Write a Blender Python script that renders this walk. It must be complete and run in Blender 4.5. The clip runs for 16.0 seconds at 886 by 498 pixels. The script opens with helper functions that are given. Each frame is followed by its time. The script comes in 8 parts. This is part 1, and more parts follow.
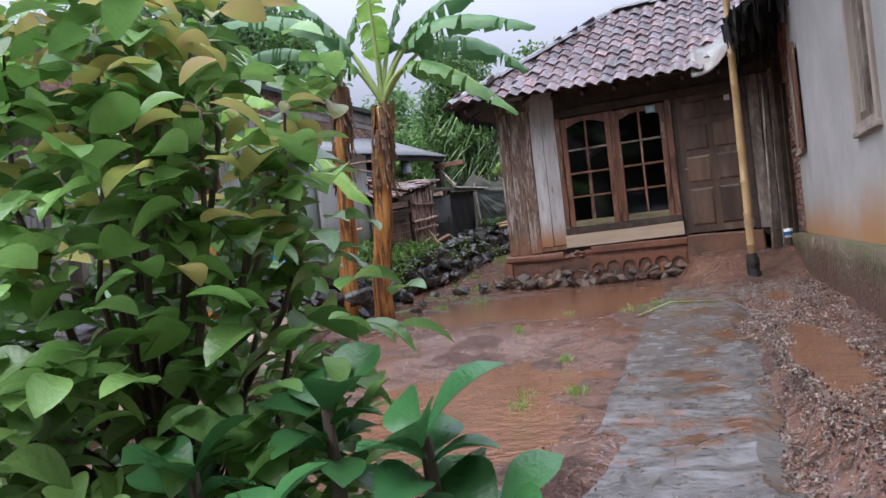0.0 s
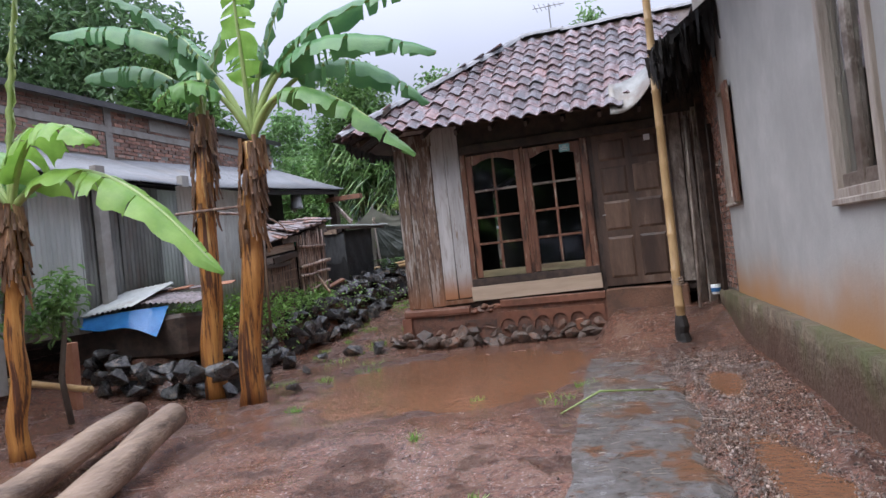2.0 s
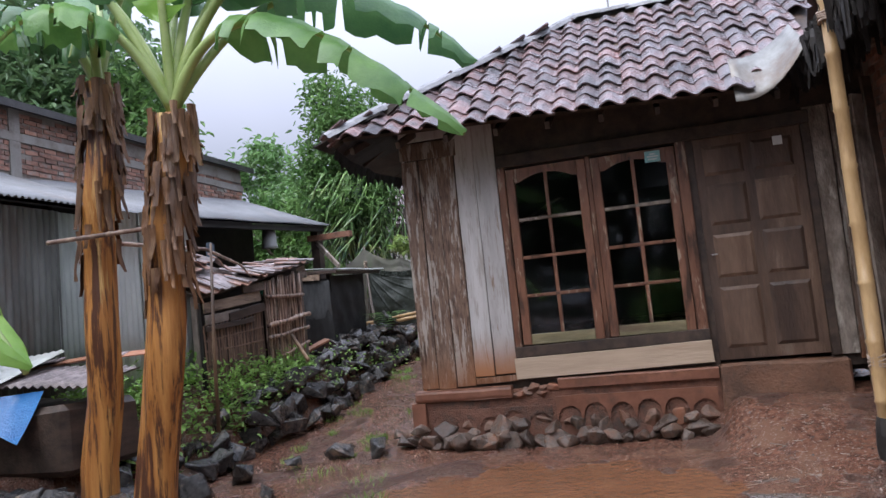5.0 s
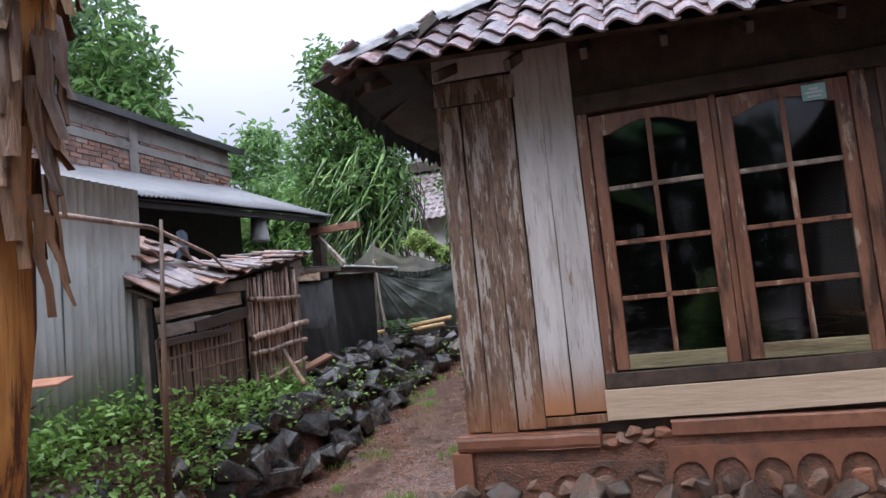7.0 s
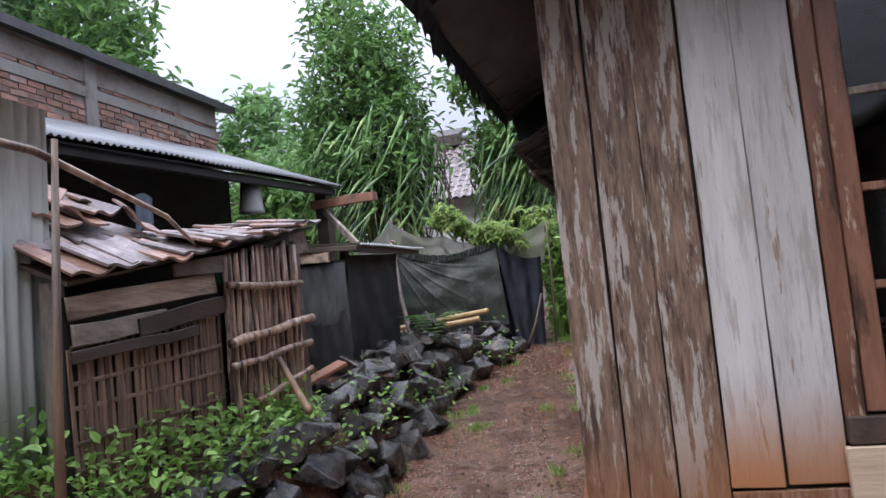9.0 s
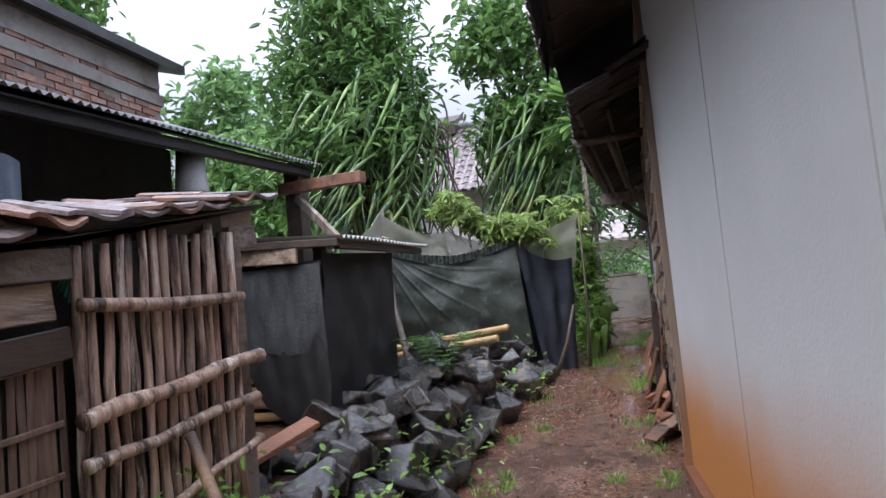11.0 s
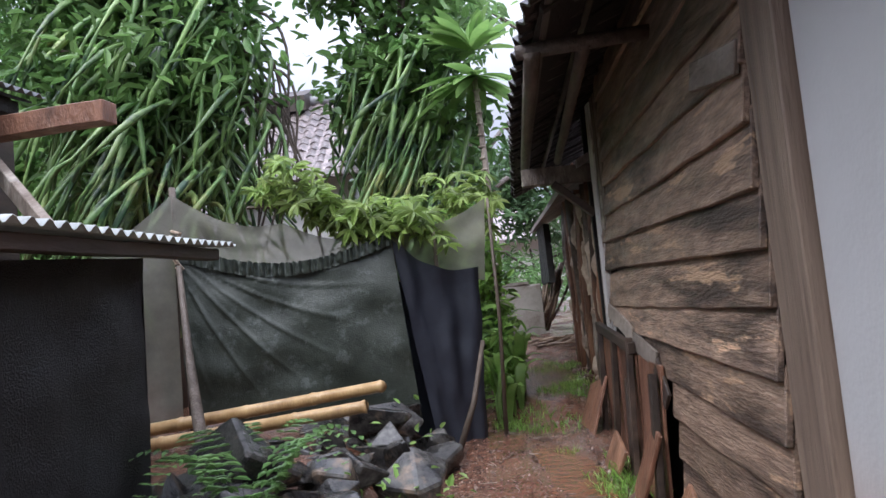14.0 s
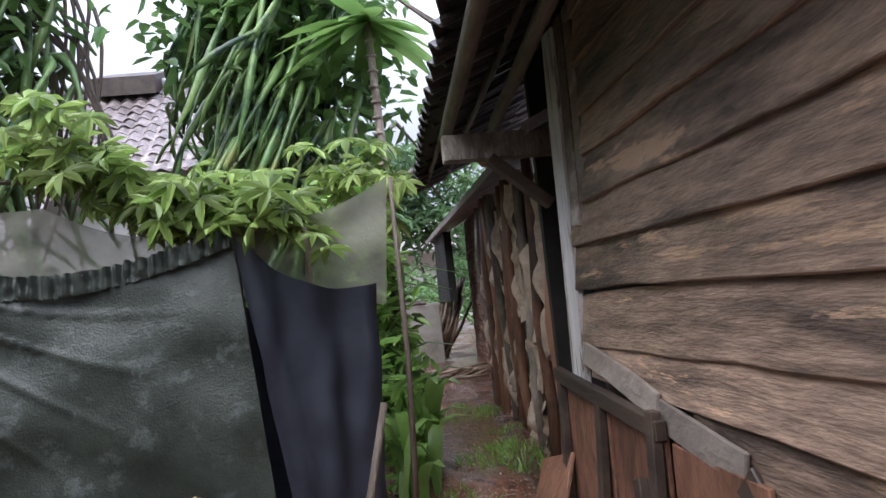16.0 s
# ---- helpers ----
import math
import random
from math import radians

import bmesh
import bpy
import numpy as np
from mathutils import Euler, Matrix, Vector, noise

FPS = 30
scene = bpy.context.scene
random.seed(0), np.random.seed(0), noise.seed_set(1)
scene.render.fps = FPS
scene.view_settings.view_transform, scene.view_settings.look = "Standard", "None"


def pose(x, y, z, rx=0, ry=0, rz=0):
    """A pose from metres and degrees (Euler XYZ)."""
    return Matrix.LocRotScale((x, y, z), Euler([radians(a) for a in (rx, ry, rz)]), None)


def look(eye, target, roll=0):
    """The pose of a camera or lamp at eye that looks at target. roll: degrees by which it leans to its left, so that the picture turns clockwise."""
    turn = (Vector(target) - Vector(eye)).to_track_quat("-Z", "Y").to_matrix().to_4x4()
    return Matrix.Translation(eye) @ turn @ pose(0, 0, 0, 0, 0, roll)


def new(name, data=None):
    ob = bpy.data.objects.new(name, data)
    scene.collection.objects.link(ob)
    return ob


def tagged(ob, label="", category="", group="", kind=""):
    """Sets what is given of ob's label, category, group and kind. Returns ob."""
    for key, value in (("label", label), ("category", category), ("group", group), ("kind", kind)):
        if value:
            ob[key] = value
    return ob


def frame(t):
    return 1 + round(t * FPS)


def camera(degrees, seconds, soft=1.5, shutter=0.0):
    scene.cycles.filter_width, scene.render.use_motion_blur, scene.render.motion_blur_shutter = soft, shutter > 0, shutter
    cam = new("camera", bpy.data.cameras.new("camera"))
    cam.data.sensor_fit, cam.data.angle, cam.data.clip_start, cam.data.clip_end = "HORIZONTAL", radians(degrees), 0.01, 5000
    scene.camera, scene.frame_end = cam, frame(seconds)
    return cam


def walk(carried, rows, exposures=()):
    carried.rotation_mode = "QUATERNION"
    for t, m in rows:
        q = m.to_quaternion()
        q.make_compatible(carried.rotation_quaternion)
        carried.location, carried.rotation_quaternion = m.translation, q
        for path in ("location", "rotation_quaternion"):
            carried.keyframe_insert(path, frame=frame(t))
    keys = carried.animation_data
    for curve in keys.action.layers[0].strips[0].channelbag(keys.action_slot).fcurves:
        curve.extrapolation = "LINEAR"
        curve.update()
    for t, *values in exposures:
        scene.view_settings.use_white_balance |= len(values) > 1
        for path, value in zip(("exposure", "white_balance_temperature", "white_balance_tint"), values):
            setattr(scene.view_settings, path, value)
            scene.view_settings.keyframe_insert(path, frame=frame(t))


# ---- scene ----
cam = camera(62.5, 16.0)
METRES, EYE, TILT, LEAN, TURN = 16.5, 1.5, 0.0, 0.0, 25.3
ROWS = [
    (0.0, 0.0, 0.0, 0.0, -0.0, -0.04, 6.26),
    (0.5, 0.0049, 0.0228, 0.0009, -3.34, 0.18, 6.4),
    (1.0, 0.013, 0.0434, 0.0129, -5.42, 0.53, 6.33),
    (1.5, 0.0157, 0.0663, 0.0201, -6.7, 0.67, 6.35),
    (2.0, 0.0163, 0.0892, 0.0249, -7.47, 0.91, 6.29),
    (2.5, 0.0199, 0.1217, 0.0275, -8.06, 1.5, 6.22),
    (3.0, 0.0152, 0.153, 0.0259, -8.41, 2.41, 6.16),
    (3.5, 0.0122, 0.1836, 0.0273, -8.65, 3.35, 6.09),
    (4.0, 0.014, 0.2169, 0.0297, -8.68, 3.98, 6.02),
    (6.5, 0.0147, 0.39, 0.035, -8.64, 5.04, 5.64),
    (7.0, 0.0143, 0.4238, 0.0358, -8.55, 5.16, 5.63),
    (7.5, 0.0114, 0.4564, 0.0388, -8.52, 4.94, 5.59),
    (8.0, 0.0125, 0.4905, 0.039, -8.46, 4.65, 5.49),
    (8.5, 0.0099, 0.5233, 0.039, -8.36, 4.46, 5.45),
    (11.0, 0.0144, 0.6883, 0.048, -9.65, 4.64, 5.22),
    (11.5, 0.015, 0.7195, 0.05, -10.32, 4.52, 5.18),
    (12.0, 0.02, 0.749, 0.0504, -11.04, 4.4, 5.2),
    (12.5, 0.0265, 0.7742, 0.0589, -12.15, 4.47, 5.24),
    (13.0, 0.03, 0.8065, 0.0598, -14.39, 4.38, 5.35),
    (13.5, 0.0417, 0.8369, 0.0587, -17.59, 4.12, 5.56),
    (14.0, 0.0554, 0.8665, 0.0616, -20.99, 3.88, 5.74),
    (14.5, 0.0671, 0.8972, 0.0633, -24.62, 3.65, 5.96),
    (15.0, 0.0809, 0.9255, 0.0624, -27.44, 3.57, 6.1),
    (15.5, 0.0918, 0.95, 0.0642, -29.3, 3.76, 6.05),
    (16.0, 0.0982, 0.9739, 0.0668, -30.32, 4.14, 6.02),
]
EXPO = [(0.0, 0.74), (4.0, 0.68), (7.0, 0.88), (11.0, 1.0), (13.5, 1.0), (16.0, 1.2)]
walk(cam, [(t, pose(0, 0, EYE, TILT, LEAN, TURN) @ pose(METRES * x, METRES * y, METRES * z, 90 + pitch, roll, yaw)) for t, x, y, z, yaw, pitch, roll in ROWS], EXPO)

# ---- world and light: overcast, raining ----
world = bpy.data.worlds.new("overcast_sky")
scene.world = world
world.use_nodes = True
wn, wl = world.node_tree.nodes, world.node_tree.links
wn.clear()
w_out = wn.new("ShaderNodeOutputWorld")
w_bg = wn.new("ShaderNodeBackground")
w_sky = wn.new("ShaderNodeTexSky")
w_sky.sky_type = "NISHITA"
w_sky.sun_disc = False
w_sky.sun_elevation = radians(58)
w_sky.sun_rotation = radians(200)
w_sky.dust_density = 6.0
w_mix = wn.new("ShaderNodeMix")
w_mix.data_type = "RGBA"
w_mix.inputs["Factor"].default_value = 0.9
w_cloud = wn.new("ShaderNodeTexNoise")
w_cloud.inputs["Scale"].default_value = 1.6
w_cloud.inputs["Detail"].default_value = 4
w_ramp = wn.new("ShaderNodeValToRGB")
w_ramp.color_ramp.elements[0].position = 0.3
w_ramp.color_ramp.elements[0].color = (6.4, 7.0, 9.3, 1)
w_ramp.color_ramp.elements[1].position = 0.7
w_ramp.color_ramp.elements[1].color = (8.05, 8.55, 10.8, 1)
wl.new(w_cloud.outputs["Fac"], w_ramp.inputs["Fac"])
wl.new(w_sky.outputs["Color"], w_mix.inputs["A"])
wl.new(w_ramp.outputs["Color"], w_mix.inputs["B"])
# an overcast sky is brighter overhead than at the horizon
w_tc = wn.new("ShaderNodeTexCoord")
w_sep = wn.new("ShaderNodeSeparateXYZ")
wl.new(w_tc.outputs["Generated"], w_sep.inputs[0])
w_grad = wn.new("ShaderNodeMapRange")
w_grad.inputs["From Min"].default_value = 0.2
w_grad.inputs["To Min"].default_value, w_grad.inputs["To Max"].default_value = 0.43, 2.25
wl.new(w_sep.outputs["Z"], w_grad.inputs["Value"])
w_mul = wn.new("ShaderNodeVectorMath")
w_mul.operation = "SCALE"
wl.new(w_mix.outputs["Result"], w_mul.inputs[0])
wl.new(w_grad.outputs[0], w_mul.inputs["Scale"])
wl.new(w_mul.outputs[0], w_bg.inputs["Color"])
w_bg.inputs["Strength"].default_value = 0.105
wl.new(w_bg.outputs["Background"], w_out.inputs["Surface"])

sun = new("sun", bpy.data.lights.new("sun", "SUN"))
sun.data.energy = 1.5
sun.data.angle = radians(55)
sun.data.color = (0.97, 0.985, 1.0)
sun.matrix_world = look((-13, -8, 32), (-3, 8, 0))


# ---- materials ----
def lin(c):
    return (c[0], c[1], c[2], 1.0)


def M(name, c1, c2, scale=6.0, rough=0.6, bump=0.3, stretch=(1, 1, 1), c3=None, c3scale=1.2, c3at=0.55, c3soft=0.08, c4=None, c4scale=2.0, c4at=0.6, c4soft=0.05,
      metal=0.0, rough2=None, fine=60.0, vary=0.25, trans=0.0, spec=0.5, dist=0.02, splash=None, world_space=False, film=False, island=False):
    m = bpy.data.materials.new(name)
    m.use_nodes = True
    n, l = m.node_tree.nodes, m.node_tree.links
    b = n["Principled BSDF"]
    tc = n.new("ShaderNodeTexCoord")
    info = n.new("ShaderNodeObjectInfo")
    off = n.new("ShaderNodeVectorMath")
    off.operation = "MULTIPLY_ADD"
    off.inputs[1].default_value = (37.0, 53.0, 71.0)
    geo = n.new("ShaderNodeNewGeometry")
    l.new(info.outputs["Random"], off.inputs[0])
    l.new(geo.outputs["Position"] if world_space else tc.outputs["Object"], off.inputs[2])
    if world_space:
        off.inputs[1].default_value = (0, 0, 0)
    mp = n.new("ShaderNodeMapping")
    mp.inputs["Scale"].default_value = stretch
    l.new(off.outputs[0], mp.inputs["Vector"])
    n1 = n.new("ShaderNodeTexNoise")
    n1.inputs["Scale"].default_value = scale
    n1.inputs["Detail"].default_value = 8
    n1.inputs["Roughness"].default_value = 0.65
    l.new(mp.outputs[0], n1.inputs["Vector"])
    r1 = n.new("ShaderNodeValToRGB")
    r1.color_ramp.elements[0].position, r1.color_ramp.elements[0].color = 0.32, lin(c1)
    r1.color_ramp.elements[1].position, r1.color_ramp.elements[1].color = 0.68, lin(c2)
    l.new(n1.outputs["Fac"], r1.inputs["Fac"])
    col = r1.outputs["Color"]
    for k, (pc, ps, pa, pw) in enumerate(((c3, c3scale, c3at, c3soft), (c4, c4scale, c4at, c4soft))):
        if not pc:
            continue
        n3 = n.new("ShaderNodeTexNoise")
        n3.inputs["Scale"].default_value = ps
        n3.inputs["Detail"].default_value = 8
        n3.inputs["Roughness"].default_value = 0.7
        sh = n.new("ShaderNodeVectorMath")
        sh.inputs[1].default_value = (k * 17.3, k * 5.1, k * 9.7)
        l.new(mp.outputs[0], sh.inputs[0])
        l.new(sh.outputs[0], n3.inputs["Vector"])
        r3 = n.new("ShaderNodeValToRGB")
        r3.color_ramp.elements[0].position, r3.color_ramp.elements[0].color = pa - pw, (0, 0, 0, 1)
        r3.color_ramp.elements[1].position, r3.color_ramp.elements[1].color = pa + pw, (1, 1, 1, 1)
        l.new(n3.outputs["Fac"], r3.inputs["Fac"])
        mx = n.new("ShaderNodeMix")
        mx.data_type = "RGBA"
        l.new(r3.outputs["Color"], mx.inputs["Factor"])
        l.new(col, mx.inputs["A"])
        mx.inputs["B"].default_value = lin(pc)
        col = mx.outputs["Result"]
    if splash:
        # soil splashed up from the ground: colour, full height, end height
        sc, z0, z1, wob = splash
        sx = n.new("ShaderNodeSeparateXYZ")
        l.new(geo.outputs["Position"], sx.inputs[0])
        ns = n.new("ShaderNodeTexNoise")
        ns.inputs["Scale"].default_value = 1.3
        ns.inputs["Detail"].default_value = 5
        l.new(geo.outputs["Position"], ns.inputs["Vector"])
        ad = n.new("ShaderNodeMath")
        ad.operation = "MULTIPLY_ADD"
        ad.inputs[1].default_value = wob
        l.new(ns.outputs["Fac"], ad.inputs[0])
        l.new(sx.outputs["Z"], ad.inputs[2])
        mr = n.new("ShaderNodeMapRange")
        mr.interpolation_type = "SMOOTHSTEP"
        mr.inputs["From Min"].default_value = z1 + wob * 0.5
        mr.inputs["From Max"].default_value = z0 + wob * 0.5
        l.new(ad.outputs[0], mr.inputs["Value"])
        ms = n.new("ShaderNodeMix")
        ms.data_type = "RGBA"
        l.new(mr.outputs[0], ms.inputs["Factor"])
        l.new(col, ms.inputs["A"])
        ms.inputs["B"].default_value = lin(sc)
        col = ms.outputs["Result"]
    hv = n.new("ShaderNodeHueSaturation")
    mv = n.new("ShaderNodeMapRange")
    mv.inputs["To Min"].default_value, mv.inputs["To Max"].default_value = 1 - vary, 1 + vary
    l.new(geo.outputs["Random Per Island"] if island else info.outputs["Random"], mv.inputs["Value"])
    l.new(mv.outputs[0], hv.inputs["Value"])
    l.new(col, hv.inputs["Color"])
    l.new(hv.outputs[0], b.inputs["Base Color"])
    rr = n.new("ShaderNodeMapRange")
    rr.inputs["From Min"].default_value, rr.inputs["From Max"].default_value = 0.3, 0.7
    rr.inputs["To Min"].default_value = rough
    rr.inputs["To Max"].default_value = rough if rough2 is None else rough2
    nr = n.new("ShaderNodeTexNoise")
    nr.inputs["Scale"].default_value = max(scale * 0.35, 0.8)
    nr.inputs["Detail"].default_value = 4
    l.new(mp.outputs[0], nr.inputs["Vector"])
    l.new(nr.outputs["Fac"], rr.inputs["Value"])
    l.new(rr.outputs[0], b.inputs["Roughness"])
    if film:
        # standing rain film: smooth, darker patches
        nf = n.new("ShaderNodeTexNoise")
        nf.inputs["Scale"].default_value = film
        nf.inputs["Detail"].default_value = 7
        nf.inputs["Roughness"].default_value = 0.6
        mf = n.new("ShaderNodeMapping")
        mf.inputs["Scale"].default_value = (1.0, 1.0, 0.2)
        l.new(geo.outputs["Position"], mf.inputs["Vector"])
        l.new(mf.outputs[0], nf.inputs["Vector"])
        fr = n.new("ShaderNodeMapRange")
        fr.inputs["From Min"].default_value, fr.inputs["From Max"].default_value = 0.42, 0.485
        l.new(nf.outputs["Fac"], fr.inputs["Value"])
        fm = n.new("ShaderNodeMix")
        fm.data_type = "FLOAT"
        l.new(fr.outputs[0], fm.inputs["Factor"])
        l.new(rr.outputs[0], fm.inputs["A"])
        fm.inputs["B"].default_value = 0.07
        l.new(fm.outputs["Result"], b.inputs["Roughness"])
    b.inputs["Metallic"].default_value = metal
    b.inputs["Specular IOR Level"].default_value = spec
    if bump:
        n2 = n.new("ShaderNodeTexNoise")
        n2.inputs["Scale"].default_value = fine
        n2.inputs["Detail"].default_value = 5
        l.new(mp.outputs[0], n2.inputs["Vector"])
        sm = n.new("ShaderNodeMath")
        sm.operation = "ADD"
        l.new(n1.outputs["Fac"], sm.inputs[0])
        l.new(n2.outputs["Fac"], sm.inputs[1])
        bp = n.new("ShaderNodeBump")
        bp.inputs["Strength"].default_value = bump
        bp.inputs["Distance"].default_value = dist
        l.new(sm.outputs[0], bp.inputs["Height"])
        if film:
            fb = n.new("ShaderNodeMapRange")
            fb.inputs["To Min"].default_value, fb.inputs["To Max"].default_value = bump, bump * 0.16
            l.new(fr.outputs[0], fb.inputs["Value"])
            l.new(fb.outputs[0], bp.inputs["Strength"])
        l.new(bp.outputs[0], b.inputs["Normal"])
    if trans:
        tr = n.new("ShaderNodeBsdfTranslucent")
        l.new(hv.outputs[0], tr.inputs["Color"])
        mxs = n.new("ShaderNodeMixShader")
        mxs.inputs[0].default_value = trans
        l.new(b.outputs[0], mxs.inputs[1])
        l.new(tr.outputs[0], mxs.inputs[2])
        l.new(mxs.outputs[0], n["Material Output"].inputs["Surface"])
    return m


MUD = M("wet_red_mud", (0.052, 0.022, 0.015), (0.205, 0.096, 0.062), 19, 0.25, 1.0, c3=(0.165, 0.088, 0.058), c3scale=2.6, c3at=0.55, c3soft=0.05, c4=(0.27, 0.21, 0.18), c4scale=42.0, c4at=0.585, c4soft=0.025, rough2=0.7, fine=60, dist=0.06, vary=0, world_space=True, film=1.8)
WATER = M("muddy_rain_water", (0.165, 0.072, 0.034), (0.215, 0.098, 0.050), 2.5, 0.05, 0.5, fine=16, rough2=0.16, dist=0.03, vary=0, world_space=True)
CONCRETE = M("wet_worn_concrete", (0.085, 0.078, 0.072), (0.19, 0.176, 0.165), 11, 0.15, 0.5, c3=(0.15, 0.075, 0.042), c3scale=2.4, c3at=0.55, c3soft=0.03, c4=(0.07, 0.055, 0.046), c4scale=9, c4at=0.6, rough2=0.45, stretch=(1, 1.1, 1), vary=0, fine=34, dist=0.03, film=3.2)
GRAVEL = M("wet_gravel", (0.040, 0.028, 0.024), (0.34, 0.265, 0.225), 9, 0.25, 0.2, vary=0.75, island=True)
ROCK = M("wet_basalt", (0.016, 0.016, 0.017), (0.088, 0.083, 0.078), 7, 0.09, 0.30, c3=(0.15, 0.11, 0.08), c3scale=2.6, c3at=0.60, c3soft=0.06, c4=(0.012, 0.012, 0.013), c4scale=3.5, c4at=0.56, rough2=0.30, vary=0.5)
ROCKRED = M("muddy_foundation_stone", (0.09, 0.055, 0.04), (0.2, 0.12, 0.085), 6, 0.4, 0.5, c3=(0.22, 0.09, 0.05), c3scale=2.5, rough2=0.7, vary=0.35)
REDMORTAR = M("red_clay_mortar", (0.12, 0.053, 0.034), (0.21, 0.095, 0.06), 9, 0.5, 0.7, c3=(0.07, 0.045, 0.035), c3scale=4, c3at=0.55, rough2=0.8, vary=0.1)
PLASTER = M("weathered_white_plaster", (0.35, 0.342, 0.318), (0.46, 0.448, 0.42), 1.8, 0.75, 0.15, c3=(0.31, 0.30, 0.275), c3scale=0.8, c3soft=0.15, vary=0, splash=((0.40, 0.20, 0.08), 1.15, 1.75, 0.45), world_space=True)
LIMEWALL = M("limewashed_board_wall", (0.52, 0.515, 0.505), (0.59, 0.585, 0.575), 1.2, 0.7, 0.12, c3=(0.50, 0.495, 0.485), c3scale=0.7, c3soft=0.2, vary=0.03, splash=((0.43, 0.165, 0.042), 1.50, 2.12, 0.25), world_space=True)
MOSSY = M("mossy_stained_foundation", (0.072, 0.052, 0.033), (0.20, 0.150, 0.098), 6, 0.5, 0.8, c3=(0.085, 0.09, 0.032), c3scale=2.2, c3at=0.54, c4=(0.31, 0.255, 0.185), c4scale=4, c4at=0.63, rough2=0.8, vary=0.05, splash=((0.105, 0.058, 0.038), 0.75, 1.2, 0.6), world_space=True, fine=22, dist=0.03)
BRICK = M("old_red_brick", (0.20, 0.10, 0.07), (0.36, 0.19, 0.135), 9, 0.7, 0.6, c3=(0.27, 0.24, 0.21), c3scale=5, c3at=0.58, vary=0.4)
MORTAR = M("grey_lime_mortar", (0.20, 0.18, 0.155), (0.33, 0.30, 0.26), 8, 0.85, 0.6, c3=(0.14, 0.10, 0.08), c3scale=2, vary=0.05)
RENDERBAND = M("grey_cement_render", (0.24, 0.225, 0.20), (0.36, 0.34, 0.31), 4, 0.8, 0.5, c3=(0.17, 0.14, 0.12), c3scale=2.0, vary=0.05)
WOOD = M("wet_weathered_plank", (0.175, 0.115, 0.083), (0.46, 0.315, 0.225), 44, 0.30, 0.5, stretch=(1, 0.14, 1), c3=(0.075, 0.052, 0.041), c3scale=5.0, c3at=0.53, c3soft=0.07, c4=(0.55, 0.36, 0.23), c4scale=7, c4at=0.597, c4soft=0.02, rough2=0.6, vary=0.34, fine=120)
WOODV = M("peeling_painted_plank", (0.075, 0.043, 0.030), (0.25, 0.165, 0.118), 52, 0.42, 0.7, stretch=(1, 1, 0.14), c3=(0.36, 0.315, 0.275), c3scale=17, c3at=0.53, c3soft=0.018, c4=(0.055, 0.032, 0.023), c4scale=22, c4at=0.60, c4soft=0.03, rough2=0.7, vary=0.25, splash=((0.24, 0.10, 0.042), 1.1, 1.7, 0.4), fine=130)
WOODWHITE = M("white_painted_plank", (0.42, 0.405, 0.395), (0.53, 0.515, 0.505), 16, 0.5, 0.3, stretch=(1, 1, 0.10), c3=(0.26, 0.18, 0.125), c3scale=22, c3at=0.625, c3soft=0.015, c4=(0.35, 0.32, 0.295), c4scale=30, c4at=0.56, vary=0.08, splash=((0.34, 0.15, 0.065), 1.3, 1.75, 0.35), fine=120)
WOODDARK = M("dark_wet_timber", (0.022, 0.015, 0.012), (0.085, 0.056, 0.04), 8, 0.4, 0.2, stretch=(1, 0.2, 1), rough2=0.7, vary=0.3)
WOODGREY = M("grey_aged_timber", (0.13, 0.105, 0.085), (0.36, 0.30, 0.25), 9, 0.5, 0.6, stretch=(1, 0.2, 0.4), c3=(0.09, 0.06, 0.042), c3scale=3, c3at=0.54, c4=(0.44, 0.39, 0.33), c4scale=5, c4at=0.62, rough2=0.75, vary=0.3)
WINWOOD = M("brown_varnished_window_wood", (0.12, 0.052, 0.032), (0.26, 0.125, 0.078), 9, 0.35, 0.4, stretch=(1, 1, 0.2), c3=(0.36, 0.27, 0.20), c3scale=14, c3at=0.6, c3soft=0.02, c4=(0.05, 0.027, 0.019), c4scale=9, c4at=0.57, vary=0.15)
DOORWOOD = M("brown_panelled_door_wood", (0.10, 0.058, 0.038), (0.20, 0.125, 0.085), 8, 0.4, 0.4, stretch=(1, 1, 0.2), c3=(0.30, 0.225, 0.17), c3scale=4.0, c3at=0.64, c3soft=0.06, c4=(0.05, 0.03, 0.022), c4scale=1.6, c4at=0.52, c4soft=0.12, rough2=0.6, vary=0.12)
PALEWOOD = M("new_pale_plank", (0.40, 0.30, 0.21), (0.56, 0.44, 0.33), 9, 0.5, 0.2, stretch=(0.1, 1, 1), c3=(0.34, 0.20, 0.11), c3scale=4, c3at=0.7, vary=0.05)
PAINTRED = M("red_brown_painted_render", (0.16, 0.066, 0.040), (0.24, 0.105, 0.066), 7, 0.4, 0.12, c3=(0.10, 0.055, 0.038), c3scale=3, c3at=0.6, vary=0.06)
TILE = M("wet_clay_roof_tile", (0.125, 0.072, 0.070), (0.265, 0.160, 0.148), 12, 0.18, 0.4, c3=(0.13, 0.120, 0.128), c3scale=3.0, c3at=0.50, c4=(0.05, 0.042, 0.042), c4scale=6, c4at=0.61, rough2=0.4, vary=0.45)
TILEOLD = M("grey_aged_roof_tile", (0.10, 0.08, 0.078), (0.34, 0.28, 0.27), 9, 0.3, 0.4, c3=(0.10, 0.085, 0.08), c3scale=3.0, rough2=0.5, vary=0.4)
RIDGE = M("grey_cement_ridge", (0.15, 0.15, 0.155), (0.30, 0.30, 0.31), 6, 0.4, 0.4, vary=0.2)
